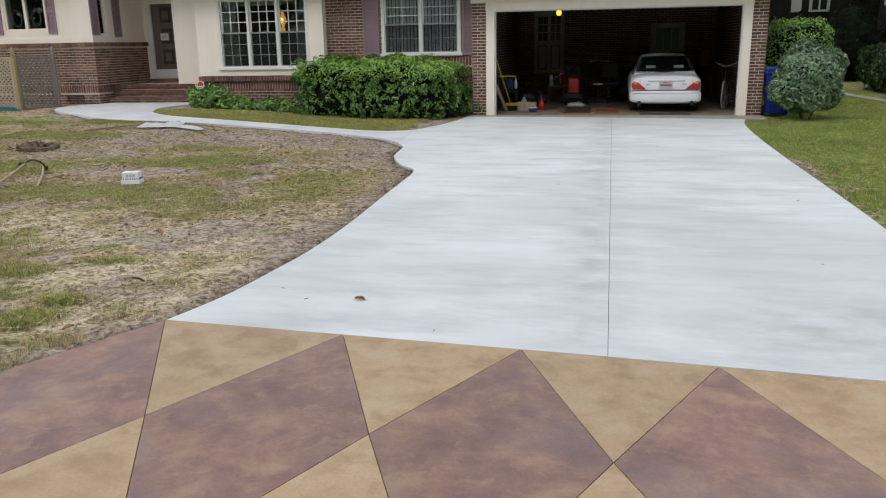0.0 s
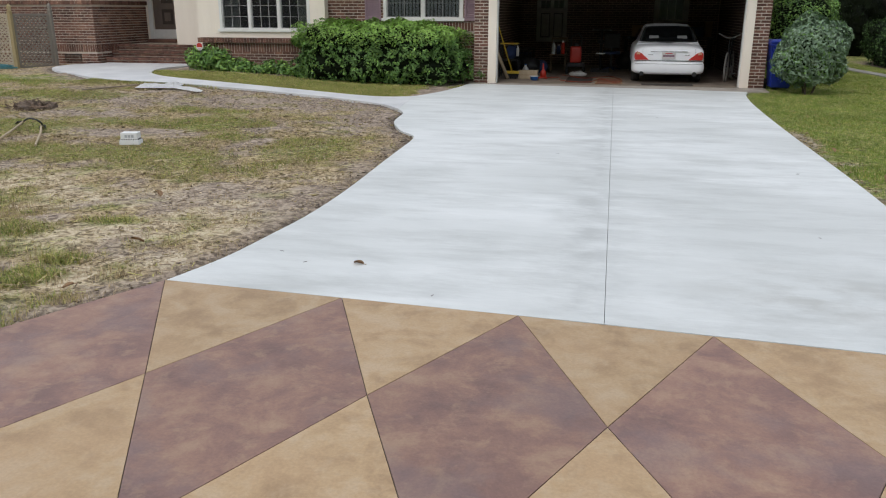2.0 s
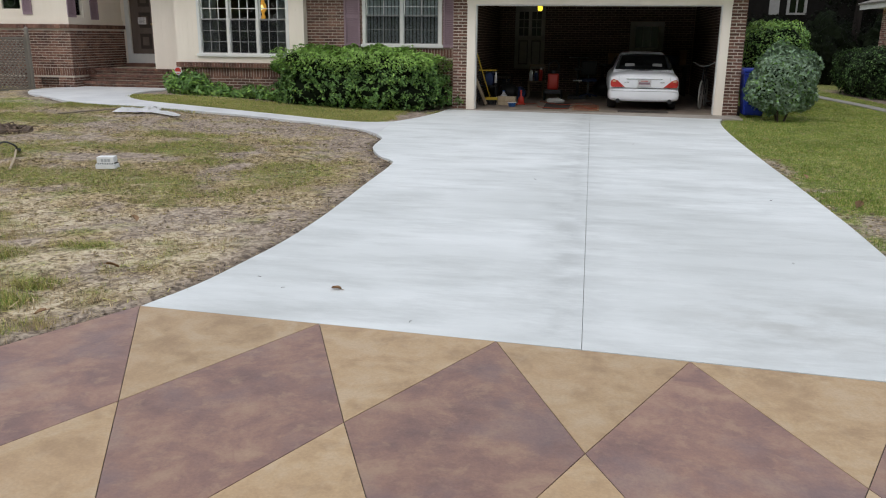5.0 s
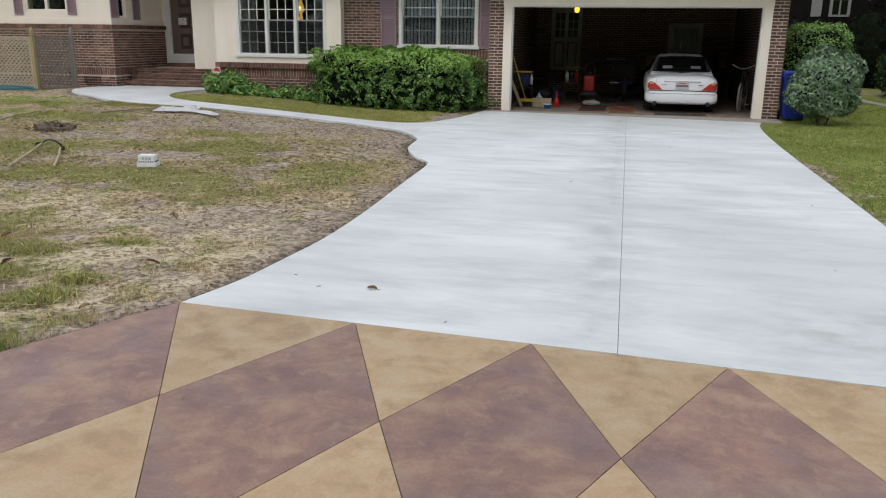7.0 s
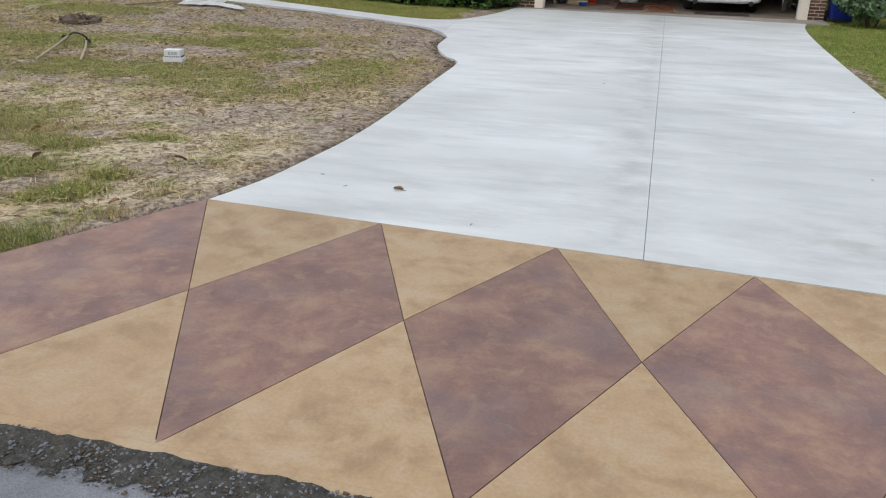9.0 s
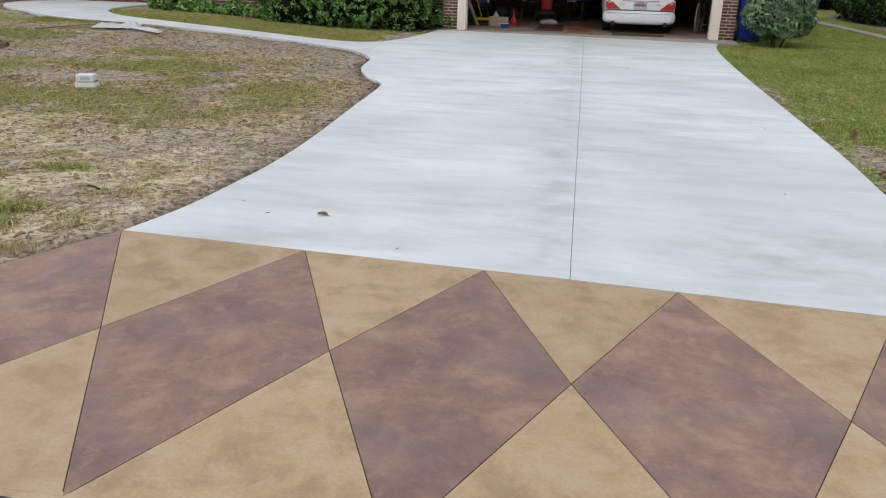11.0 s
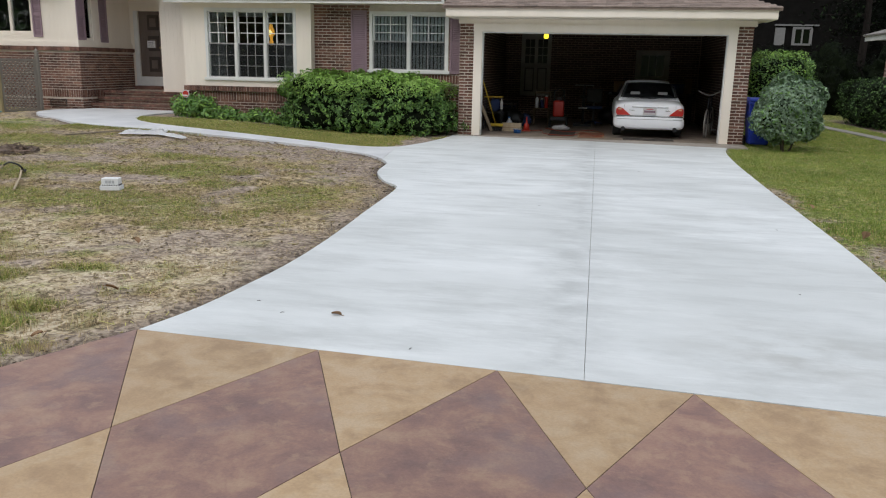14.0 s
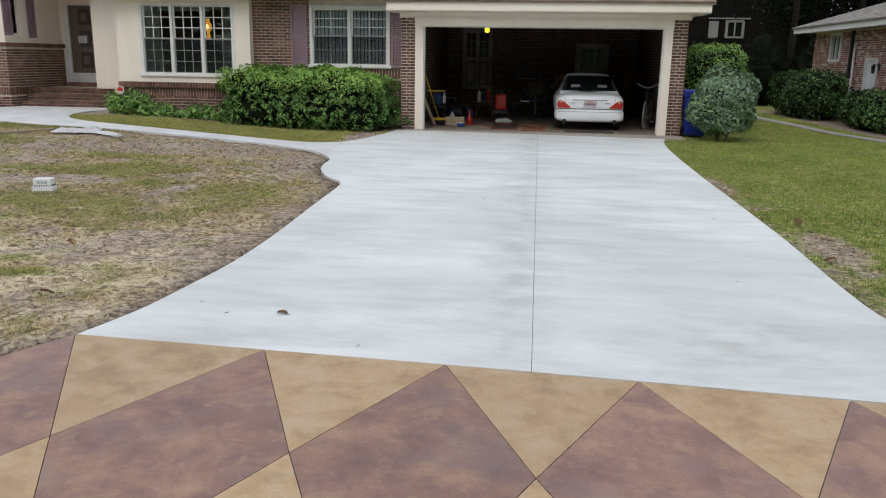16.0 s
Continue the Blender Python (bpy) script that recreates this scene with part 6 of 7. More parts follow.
for x, y in ((-8.5, -8.46), (-7.9, -8.72)):
    bm, prev = bmesh.new(), None
    for j in range(6):
        a = j / 5
        row = [bm.verts.new((x - 0.12 * a + 0.1 * (k / 6 - 0.5) * (1 - 0.4 * a), y + 0.22 * a, 0.0 + 0.05 * math.sin(k / 6 * math.pi) * (1 - 0.5 * a))) for k in range(7)]
        if prev:
            for k in range(6):
                bm.faces.new((prev[k], prev[k + 1], row[k + 1], row[k]))
        prev = row
    bmesh.ops.solidify(bm, geom=bm.faces[:], thickness=0.006)
    part("blade", bm, BLACK, dig, "dark steel blade")
part("hinge", rods(curve([(-8.4, -8.46, 0.05), (-8.22, -8.62, 0.1), (-8.06, -8.74, 0.14), (-7.9, -8.8, 0.13), (-7.84, -8.78, 0.08), (-7.9, -8.72, 0.04)], 4), 0.013), BLACK, dig)

RNG = random.Random(17)
mound = thing("dug_soil", "small heap of dug soil and roots on the lawn", "soil heap", (-9.55, -6.8, rise(-9.55, -6.8) - 0.05))
mound.rotation_euler = (0, 0, 0.5)
bm = ball(bmesh.new(), (0, 0, 0), 0.27, (1.2, 0.8, 0.5), 4)
for v in bm.verts:
    v.co *= 1 + 0.45 * noise.fractal(v.co * 8, 1.0, 2.0, 4)
DARK_SOIL = material("dug_soil", ((0.07, 0.052, 0.04), (0.2, 0.15, 0.115)), 14.0, 0.95, 0.8, fine=50, fine_mix=0.5)
ROOT = material("brown_root", ((0.12, 0.085, 0.062), (0.3, 0.22, 0.165)), 4.0, 0.9, 0.3)
part("earth", bm, DARK_SOIL, mound)
for i in range(64):
    a, r = RNG.uniform(0, 6.3), RNG.uniform(0.03, 0.36)
    p = Vector((r * math.cos(a), r * math.sin(a) * 0.7, 0.15 - 0.26 * r))
    part("root", rods([p, p + Vector((RNG.uniform(-0.1, 0.1), RNG.uniform(-0.08, 0.08), RNG.uniform(-0.02, 0.06))), p + Vector((RNG.uniform(-0.18, 0.18), RNG.uniform(-0.12, 0.12), RNG.uniform(-0.04, 0.02)))], RNG.uniform(0.004, 0.01), 5), ROOT if i % 3 else DARK_SOIL, mound)


def crumple(parent, a, b, c, d, bulge, seed):
    """A creased film stretched between four corners."""
    bm, n, grid = bmesh.new(), 22, []
    a, b, c, d = (Vector(p) for p in (a, b, c, d))
    for j in range(n):
        row = []
        for i in range(n):
            u, v = i / (n - 1), j / (n - 1)
            p = a.lerp(b, u).lerp(d.lerp(c, u), v)
            edge = min(1, 4 * min(u, 1 - u, v, 1 - v))
            f = noise.fractal(Vector((u * 3.6 + seed, v * 3.6, seed)), 0.9, 2.0, 4)
            w = 0.07 * noise.noise(Vector((u * 5, v * 5, seed + 4)))
            row.append(bm.verts.new((p.x + w, p.y - w, p.z + bulge * edge * (0.5 + abs(f)) + 0.012)))
        grid.append(row)
    for p, q in zip(grid, grid[1:]):
        for i in range(n - 1):
            bm.faces.new((p[i], p[i + 1], q[i + 1], q[i]))
    bmesh.ops.solidify(bm, geom=bm.faces[:], thickness=0.003)
    part("film", bm, WHITE_FILM, parent, "", True)


WHITE_FILM = material("white_plastic_film", ((0.9, 0.91, 0.92), (0.95, 0.95, 0.95)), 4.0, 0.4, 0.0)
sheet = thing("plastic_sheet", "crumpled white plastic sheet lying on the lawn by the path", "plastic sheet", (-9.0, -4.4, rise(-9.0, -4.4)), 0)
crumple(sheet, (-0.2, 0.0, 0.0), (0.3, 0.08, 0.0), (0.12, 0.72, 0.02), (-0.42, 0.6, 0.02), 0.04, 1.0)
crumple(sheet, (0.2, 0.08, 0.0), (0.72, 0.14, 0.0), (0.42, 0.8, 0.03), (0.05, 0.75, 0.02), 0.055, 3.3)
crumple(sheet, (0.6, 0.12, 0.0), (1.26, -0.1, -0.04), (1.2, 0.16, -0.03), (0.4, 0.6, 0.01), 0.03, 6.0)
stake = thing("wooden_stake", "thin wooden stake lying on the lawn beside the path", "stake", (-9.62, -4.3, rise(-9.62, -4.3)), 61)
part("shaft", rods([(-0.72, 0, -0.005), (0.74, 0, 0.02)], 0.014, 6), material("weathered_stake", ((0.2, 0.16, 0.12), (0.3, 0.25, 0.19)), 5.0, 0.9, 0.3), stake)

LEAF_BROWN = plain("dry_leaf", (0.34, 0.21, 0.11), 0.7)
dl = thing("dead_leaf", "curled brown dead leaf lying on the ground", "leaf", (-1.59, -13.71, 0.0), -14)
bm = bmesh.new()
prev = None
for i in range(9):
    u = i / 8
    w = 0.02 * math.sin(math.pi * min(1, u * 0.95 + 0.04)) + 0.003
    row = [bm.verts.new((0.075 * (u - 0.5), w * k, 0.003 + 0.012 * abs(k) + 0.006 * math.sin(u * 3.1))) for k in (-1, -0.5, 0, 0.5, 1)]
    if prev:
        for k in range(4):
            bm.faces.new((prev[k], prev[k + 1], row[k + 1], row[k]))
    prev = row
bmesh.ops.solidify(bm, geom=bm.faces[:], thickness=0.002)
part("blade", bm, LEAF_BROWN, dl)
part("stalk", rods([(0.036, 0, 0.006), (0.055, 0.006, 0.003)], 0.002, 5), LEAF_BROWN, dl)

for i, (x, y, turn, k) in enumerate(((-4.33, -13.82, 70, 1.1), (-4.92, -13.15, 20, 1.1), (-3.99, -12.16, 140, 1.4), (-3.32, -13.55, 200, 1.2), (-3.16, -14.52, 15, 1.0), (2.72, -10.0, 60, 1.8), (2.62, -8.3, 100, 1.3), (2.5, -11.6, 10, 1.2))):
    copy_thing(dl, pose(x, y, 0.004, 12, -20, turn) @ Matrix.Scale(k, 4))

# lattice screen in front of the wing
LATTICE = material("weathered_lattice", ((0.38, 0.33, 0.24), (0.52, 0.46, 0.35)), 5.0, 0.85, 0.3, stretch=(1, 1, 0.3))
GREY_LATTICE = material("grey_weathered_lattice", ((0.17, 0.15, 0.125), (0.26, 0.235, 0.2)), 5.0, 0.85, 0.3, stretch=(1, 1, 0.3))
POST = material("yellowed_post", ((0.3, 0.24, 0.12), (0.42, 0.34, 0.19)), 5.0, 0.8, 0.3, stretch=(1, 1, 0.3))
fence = thing("lattice_fence", "weathered wooden lattice screen with capped posts before the wing", "fence", (0, 0, 0))


def lattice_panel(a, b, z0, z1, mm):
    a, b = Vector(a), Vector(b)
    way, w, h = (b - a).normalized(), (b - a).length, z1 - z0
    out = Vector((way.y, -way.x))
    m = Matrix(((way.x, out.x, 0, a.x), (way.y, out.y, 0, a.y), (0, 0, 1, z0), (0, 0, 0, 1)))
    fr = part("panel_frame", boxes((0, w, -0.02, 0.02, h - 0.05, h), (0, w, -0.02, 0.02, 0, 0.05), (0, 0.045, -0.02, 0.02, 0.05, h - 0.05), (w - 0.045, w, -0.02, 0.02, 0.05, h - 0.05)), mm, fence)
    fr.matrix_local = m
    for lean in (1, -1):
        t = -h
        while t < w + h:
            x0, x1 = t, t + lean * h
            pts = []
            for k in range(2):
                x, z = (x0, 0.0) if k == 0 else (x1, h)
                pts.append(Vector((x, 0, z)))
            p, q = pts
            u0, u1 = 0.0, 1.0
            dx = q.x - p.x
            for lim, sgn in ((0.01, 1), (w - 0.01, -1)):
                f = (lim - p.x) / dx
                if sgn * dx > 0:
                    u0 = max(u0, f)
                else:
                    u1 = min(u1, f)
            if u1 - u0 > 0.04:
                bm = bmesh.new()
                s, e = p.lerp(q, u0), p.lerp(q, u1)
                y = 0.006 * lean
                rod(bm, (s.x, y, s.z), (e.x, y, e.z), 0.015, seg=4)
                bmesh.ops.scale(bm, vec=(1, 0.25, 1), verts=bm.verts, space=Matrix.Translation((0, -y, 0)))
                part("lath", bm, mm, fr)
            t += 0.105


def fence_post(x, y, z0, z1, mm):
    p = part("post", boxes((x - 0.045, x + 0.045, y - 0.045, y + 0.045, z0, z1), bevel=0.006), mm, fence)
    part("finial", lathe([(0.06, 0), (0.066, 0.035), (0.036, 0.06), (0.062, 0.11), (0.045, 0.16), (0.005, 0.21)], 12, (x, y, z1)), mm, p, "turned cap", True)


lattice_panel((-16.2, -0.95), (-14.98, -0.62), 0.17, 1.52, LATTICE)
lattice_panel((-14.9, -0.55), (-14.5, 0.25), 0.18, 1.52, GREY_LATTICE)
fence_post(-14.94, -0.6, 0.12, 1.55, POST)
fence_post(-14.48, 0.3, 0.12, 1.58, GREY_LATTICE)
fence_post(-16.25, -0.97, 0.12, 1.55, POST)
HOSE = plain("teal_hose", (0.05, 0.2, 0.23), 0.5)
hose = thing("garden_hose", "teal garden hose lying coiled by the lattice screen", "hose", (-15.3, -1.15, 0.2))
part("coil", rods([((0.62 + 0.1 * math.sin(k * 0.13)) * math.cos(k * 0.35) + 0.1 * math.sin(k * 0.07), (0.3 + 0.08 * math.cos(k * 0.11)) * math.sin(k * 0.35), 0.015 + 0.001 * k) for k in range(80)], 0.012, 8), HOSE, hose)

# ---- next door and the woods ----
NB_BRICK = material("pink_red_brick", ((0.17, 0.07, 0.055), (0.27, 0.12, 0.095), (0.5, 0.34, 0.28)), 4.0, 0.85, 0.4, fine=40, fine_mix=0.35, island=0.45)
nb = thing("neighbour_house", "single-storey pink-red brick house with a grey shingle roof", "house", (10.0, 0, 0))
nw = part("wall", boxes((0, 0.3, -3.0, 7.0, -0.1, 2.75), (0, 0.3, 8.0, 10.2, -0.1, 2.75), (0, 0.3, 11.15, 12.85, -0.1, 2.75), (0, 0.3, 10.2, 11.15, -0.1, 1.75), (0, 0.3, 7.0, 8.0, 1.83, 2.75), (0.3, 9, 12.55, 12.85, -0.1, 2.75), (0.3, 9, -3.0, -2.7, -0.1, 2.75)), MORTAR, nb)
verts, faces = [], []
for y0, y1, z0, z1 in ((-1.0, 7.0, 0.0, 2.7), (8.0, 10.2, 0.0, 2.7), (11.15, 12.85, 0.0, 2.7), (10.2, 11.15, 0.0, 1.72), (7.0, 8.0, 1.85, 2.7)):
    brick_rows(verts, faces, (0, y1, z0), NY, y1 - y0, z1 - z0, NX, FLAT, rng=BRICK_RNG)
me = bpy.data.meshes.new("bricks")
me.from_pydata(verts, [], faces)
tagged(part("bricks", me, NB_BRICK, nw), "", "", "", "stuff")
me.materials.append(material("whitewashed_brick", ((0.4, 0.3, 0.26), (0.62, 0.55, 0.5)), 5.0, 0.9, 0.3))
pale = np.repeat(np.random.default_rng(5).uniform(0, 1, len(faces) // 5) < 0.14, 5)
me.polygons.foreach_set("material_index", pale.astype(np.int32))
part("fascia", boxes((-0.75, -0.7, -3.5, 13.0, 2.7, 2.86)), WHITE, nb)
part("soffit", boxes((-0.7, 0.2, -3.5, 12.95, 2.74, 2.77)), WHITE, nb)
part("roof", roof_plane((-0.8, -3.6, 2.86), (-0.8, 13.05, 2.86), (4.6, 8.2, 4.7), (4.6, 1.2, 4.7)), GREY_SHINGLE, nb)
part("roof_end", roof_plane((-0.8, 13.05, 2.86), (10, 13.05, 2.86), (4.6, 8.2, 4.7)), GREY_SHINGLE, nb)
bm, rg = bmesh.new(), random.Random(6)
for r in range(28):
    x, z = -0.82 + r * 0.19, 2.908 + r * 0.19 * 0.3405
    y = -3.6 + r * 0.169
    while y < 13.05 - r * 0.171:
        w = rg.uniform(0.26, 0.4)
        y1 = min(y + w - 0.008, 13.05 - r * 0.171)
        t = rg.uniform(0.008, 0.016)
        vs = [bm.verts.new(p) for p in ((x, y, z + t), (x, y1, z + t), (x + 0.22, y1, z + 0.0745), (x + 0.22, y, z + 0.0745), (x, y, z - 0.006), (x, y1, z - 0.006))]
        bm.faces.new((vs[0], vs[3], vs[2], vs[1]))
        bm.faces.new((vs[0], vs[1], vs[5], vs[4]))
        y += w
tagged(part("shingles", bm, material("grey_shingle_tab", ((0.22, 0.2, 0.19), (0.34, 0.32, 0.3)), 5.0, 0.95, 0.5, island=0.2), nb), "", "", "", "stuff")
part("vent_pipe", rods([(1.6, 7.6, 3.6), (1.6, 7.6, 4.5)], 0.04, 10), STEEL, nb)
wd = part("window", boxes((-0.03, 0.1, 10.15, 11.2, 2.58, 2.68), (-0.05, 0.1, 10.15, 11.2, 1.72, 1.8), (-0.03, 0.1, 10.15, 10.29, 1.8, 2.58), (-0.03, 0.1, 11.06, 11.2, 1.8, 2.58), (-0.02, 0.08, 10.65, 10.7, 1.8, 2.58)), WHITE, nb)
part("pane", boxes((0.06, 0.066, 10.29, 11.06, 1.8, 2.58)), DIM_GLASS, wd)
dr = part("door", boxes((0.05, 0.1, 7.1, 7.9, -0.05, 1.76), bevel=0.004), WHITE, nb, "white side door")
part("door_frame", boxes((-0.02, 0.1, 7.0, 7.1, -0.05, 1.83), (-0.02, 0.1, 7.9, 8.0, -0.05, 1.83), (-0.02, 0.1, 7.1, 7.9, 1.76, 1.83)), WHITE, dr)
part("downpipe", rods([(-0.06, 8.8, -0.05), (-0.06, 8.8, 2.25)], 0.035, 10), WHITE, nb)
part("dark_conduit", boxes((-0.09, 0.0, 9.08, 9.2, 1.2, 2.7), bevel=0.01), BLACK, nb)
wl = part("wall_lantern", lathe([(0.02, 1.38), (0.045, 1.41), (0.06, 1.56), (0.075, 1.58), (0.02, 1.64), (0.01, 1.67)], 8, (-0.17, 6.9, 0)), BLACK, nb)
part("bracket", boxes((-0.17, 0.0, 6.88, 6.92, 1.62, 1.65), (-0.02, 0.0, 6.84, 6.96, 1.45, 1.68)), BLACK, wl)
part("meter_box", boxes((-0.16, 0.0, 9.3, 9.6, 0.9, 1.3), bevel=0.01), STEEL, nb)

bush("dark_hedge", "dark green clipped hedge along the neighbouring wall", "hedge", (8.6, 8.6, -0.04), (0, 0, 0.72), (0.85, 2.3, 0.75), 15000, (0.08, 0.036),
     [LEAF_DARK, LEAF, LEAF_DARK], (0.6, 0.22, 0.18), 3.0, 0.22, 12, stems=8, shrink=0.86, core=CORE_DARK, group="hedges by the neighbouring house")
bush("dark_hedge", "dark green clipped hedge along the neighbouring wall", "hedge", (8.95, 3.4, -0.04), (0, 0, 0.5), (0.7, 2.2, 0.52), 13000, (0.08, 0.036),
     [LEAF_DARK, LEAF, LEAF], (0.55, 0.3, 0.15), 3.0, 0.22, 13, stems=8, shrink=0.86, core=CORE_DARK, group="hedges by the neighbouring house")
OLD_CONCRETE = material("old_grey_concrete", ((0.22, 0.21, 0.19), (0.32, 0.31, 0.28)), 3.0, 0.9, 0.3, space="world")
side_path = curve([(6.5, 9.0), (6.6, 6.8), (6.85, 4.3), (7.0, 1.9), (7.5, -0.1), (8.2, -2.2), (9.0, -4.0)], 5)
setting("side_path", slab([Vector((p[0], p[1])) for p in side_path] + [Vector((p[0] + 0.34, p[1] + 0.1)) for p in reversed(side_path)], 0.0, 0.1), OLD_CONCRETE, "narrow pale concrete path beside the lawn", "path")

# far house in dimmed white and near-black: tree shade put into its colours
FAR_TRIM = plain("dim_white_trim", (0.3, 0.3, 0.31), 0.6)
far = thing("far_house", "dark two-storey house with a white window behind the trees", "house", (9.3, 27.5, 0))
part("wall", boxes((-6, 6, 0, 6, -0.1, 6.5)), material("shaded_siding", ((0.008, 0.0075, 0.0075), (0.014, 0.013, 0.013)), 3.0, 0.9, 0.2, spec=0.1), far)
part("roof", roof_plane((-6.5, -0.6, 6.4), (6.5, -0.6, 6.4), (6.5, 3, 8.5), (-6.5, 3, 8.5)), SHINGLE, far)
for x0, x1 in ((0.62, 1.62), (-3.6, -2.6)):
    w = part("window", boxes((x0, x1, -0.08, 0, 2.95, 3.05), (x0, x1, -0.08, 0, 3.78, 3.9), (x0, x0 + 0.14, -0.08, 0, 3.05, 3.78), (x1 - 0.14, x1, -0.08, 0, 3.05, 3.78), (x0 + 0.46, x0 + 0.54, -0.06, 0, 3.05, 3.78)), FAR_TRIM, far)
    part("pane", boxes((x0 + 0.14, x1 - 0.14, -0.03, -0.01, 3.05, 3.78)), CORE_DARK, w)
part("door_panel", boxes((-0.25, 0.25, -0.06, 0, 2.95, 3.85)), FAR_TRIM, far)
part("ledge", boxes((-0.3, 1.9, -0.12, 0, 3.95, 4.02)), FAR_TRIM, far)


# near-black leaf and bark colours carry the gloom of the woods
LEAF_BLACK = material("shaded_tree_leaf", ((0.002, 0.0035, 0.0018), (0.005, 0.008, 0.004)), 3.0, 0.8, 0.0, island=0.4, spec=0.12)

WOODS_BARK = material("shaded_bark", ((0.012, 0.01, 0.009), (0.03, 0.025, 0.022)), 6.0, 0.95, 0.5, stretch=(1, 1, 0.2), spec=0.12)


def tree(name, x, y, h, r, seed, label, crown_from=0.35, n=3600, leaf=0.19):
    t = thing(name, label, "tree", (x, y, -0.05), group="trees behind the houses")
    rg = random.Random(seed)
    bm = bmesh.new()
    pts = [Vector((0, 0, 0))]
    for i in range(6):
        pts.append(pts[-1] + Vector((rg.uniform(-0.12, 0.12), rg.uniform(-0.12, 0.12), h / 6.5)))
    for i in range(6):
        rod(bm, pts[i], pts[i + 1], 0.2 * (1 - i / 7.5), 0.2 * (1 - (i + 1) / 7.5), 8)
    part("trunk", bm, WOODS_BARK, t)
    rng = np.random.default_rng(seed)
    bm = bmesh.new()
    quads = []
    limbs = 16
    for k in range(limbs):
        z = h * (crown_from + (1 - crown_from) * k / limbs)
        a = rg.uniform(0, 6.28)
        reach = r * (1.0 - 0.55 * k / limbs) * rg.uniform(0.6, 1.1)
        base = Vector((0, 0, z))
        tip = base + Vector((reach * math.cos(a), reach * math.sin(a), rg.uniform(-0.1, 0.5)))
        rod(bm, base, tip, 0.05, 0.015, 5)
        m = n // limbs
        f = rng.uniform(0.25, 1.1, (m, 1))
        c = np.array(base) * (1 - f) + np.array(tip) * f + rng.normal(0, 0.28 * r / 2.0, (m, 3)) * np.array((1, 1, 0.7))
        quads.append(leaf_quads(rng, c, rng.normal(0, 0.4, (m, 3)), leaf, leaf * 0.5))
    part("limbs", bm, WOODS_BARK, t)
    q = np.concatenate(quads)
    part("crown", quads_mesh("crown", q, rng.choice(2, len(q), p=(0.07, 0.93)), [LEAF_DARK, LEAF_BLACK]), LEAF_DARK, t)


TRG = random.Random(31)
for i in range(30):
    x = 2.5 + i * 0.9 + TRG.uniform(-0.4, 0.4)
    y = (15.5, 20.0, 24.5, 32)[i % 4] + TRG.uniform(-1.2, 1.2)
    if x > 9 and y < 17:
        y += 8
    if y < 27 and abs(x - (y + 18.4) * 0.2157) < 2.7:
        continue
    tree("tree", x, y, TRG.uniform(8.5, 12), TRG.uniform(1.9, 2.8), 100 + i, "tall dark tree with a rough trunk in the shaded woods", TRG.uniform(0.18, 0.4))
for i in range(14):
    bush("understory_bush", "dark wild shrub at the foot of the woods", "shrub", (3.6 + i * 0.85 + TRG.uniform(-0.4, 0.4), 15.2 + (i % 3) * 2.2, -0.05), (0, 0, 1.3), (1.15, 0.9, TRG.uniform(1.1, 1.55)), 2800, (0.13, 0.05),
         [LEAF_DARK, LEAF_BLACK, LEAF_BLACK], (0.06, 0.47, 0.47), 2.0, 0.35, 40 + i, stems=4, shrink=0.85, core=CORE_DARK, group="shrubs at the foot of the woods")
# far woods, one ragged mass of foliage
rng = np.random.default_rng(77)
wx = rng.uniform(-45, 60, 52000)
wz = rng.uniform(0, 1, 52000) ** 0.8
wy = 38 + rng.normal(0, 1.5, 52000)
hgt = 13 + 3 * np.sin(wx * 0.6) + 2 * np.sin(wx * 1.7 + 1)
cent = np.stack((wx, wy, wz * hgt), 1)
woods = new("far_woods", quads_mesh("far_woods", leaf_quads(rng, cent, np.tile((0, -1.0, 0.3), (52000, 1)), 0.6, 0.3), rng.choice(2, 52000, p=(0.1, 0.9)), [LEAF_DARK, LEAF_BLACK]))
tagged(woods, "dark wooded distance behind the houses", "woods", "", "stuff")
# unseen woods added across the street, behind the viewer, to darken window reflections
cent = np.stack((rng.uniform(-60, 60, 14000), -48 + rng.normal(0, 1.5, 14000), rng.uniform(0, 1, 14000) ** 0.8 * 12), 1)
woods = new("unseen_street_woods", quads_mesh("unseen_street_woods", leaf_quads(rng, cent, np.tile((0, 1.0, 0.3), (14000, 1)), 1.3, 0.8), rng.choice(2, 14000, p=(0.6, 0.4)), [LEAF_DARK, LEAF]))
tagged(woods, "unseen foliage added across the street to darken window reflections", "woods", "", "stuff")


# ---- grass ----
GREEN_BLADE = material("green_grass", ((0.122, 0.195, 0.02), (0.235, 0.325, 0.045)), 1.0, 0.6, 0.0, island=0.35, space="world")
OLIVE_BLADE = material("olive_grass", ((0.32, 0.3, 0.08), (0.49, 0.44, 0.155)), 1.0, 0.7, 0.0, island=0.35, space="world")
STRAW_BLADE = material("straw_grass", ((0.38, 0.295, 0.17), (0.55, 0.44, 0.275)), 2.0, 0.8, 0.0, island=0.35, space="world")


def inside(poly, x, y):
    hit, n = False, len(poly)
    for i in range(n):
        (xa, ya), (xb, yb) = poly[i][:2], poly[i - 1][:2]
        if (ya > y) != (yb > y) and x < (xb - xa) * (y - ya) / (yb - ya) + xa:
            hit = not hit
    return hit


DRIVE_POLY = [tuple(p)[:2] for p in [*left_edge, *inner_edge]] + [tuple(p)[:2] for p in right_edge] + [(4.0, -16.6), (-3.75, -16.6), (-3.25, -15.46), (-2.7, -14.3)]
SIDE_POLY = [(p[0], p[1]) for p in side_path] + [(p[0] + 0.34, p[1] + 0.1) for p in reversed(side_path)]
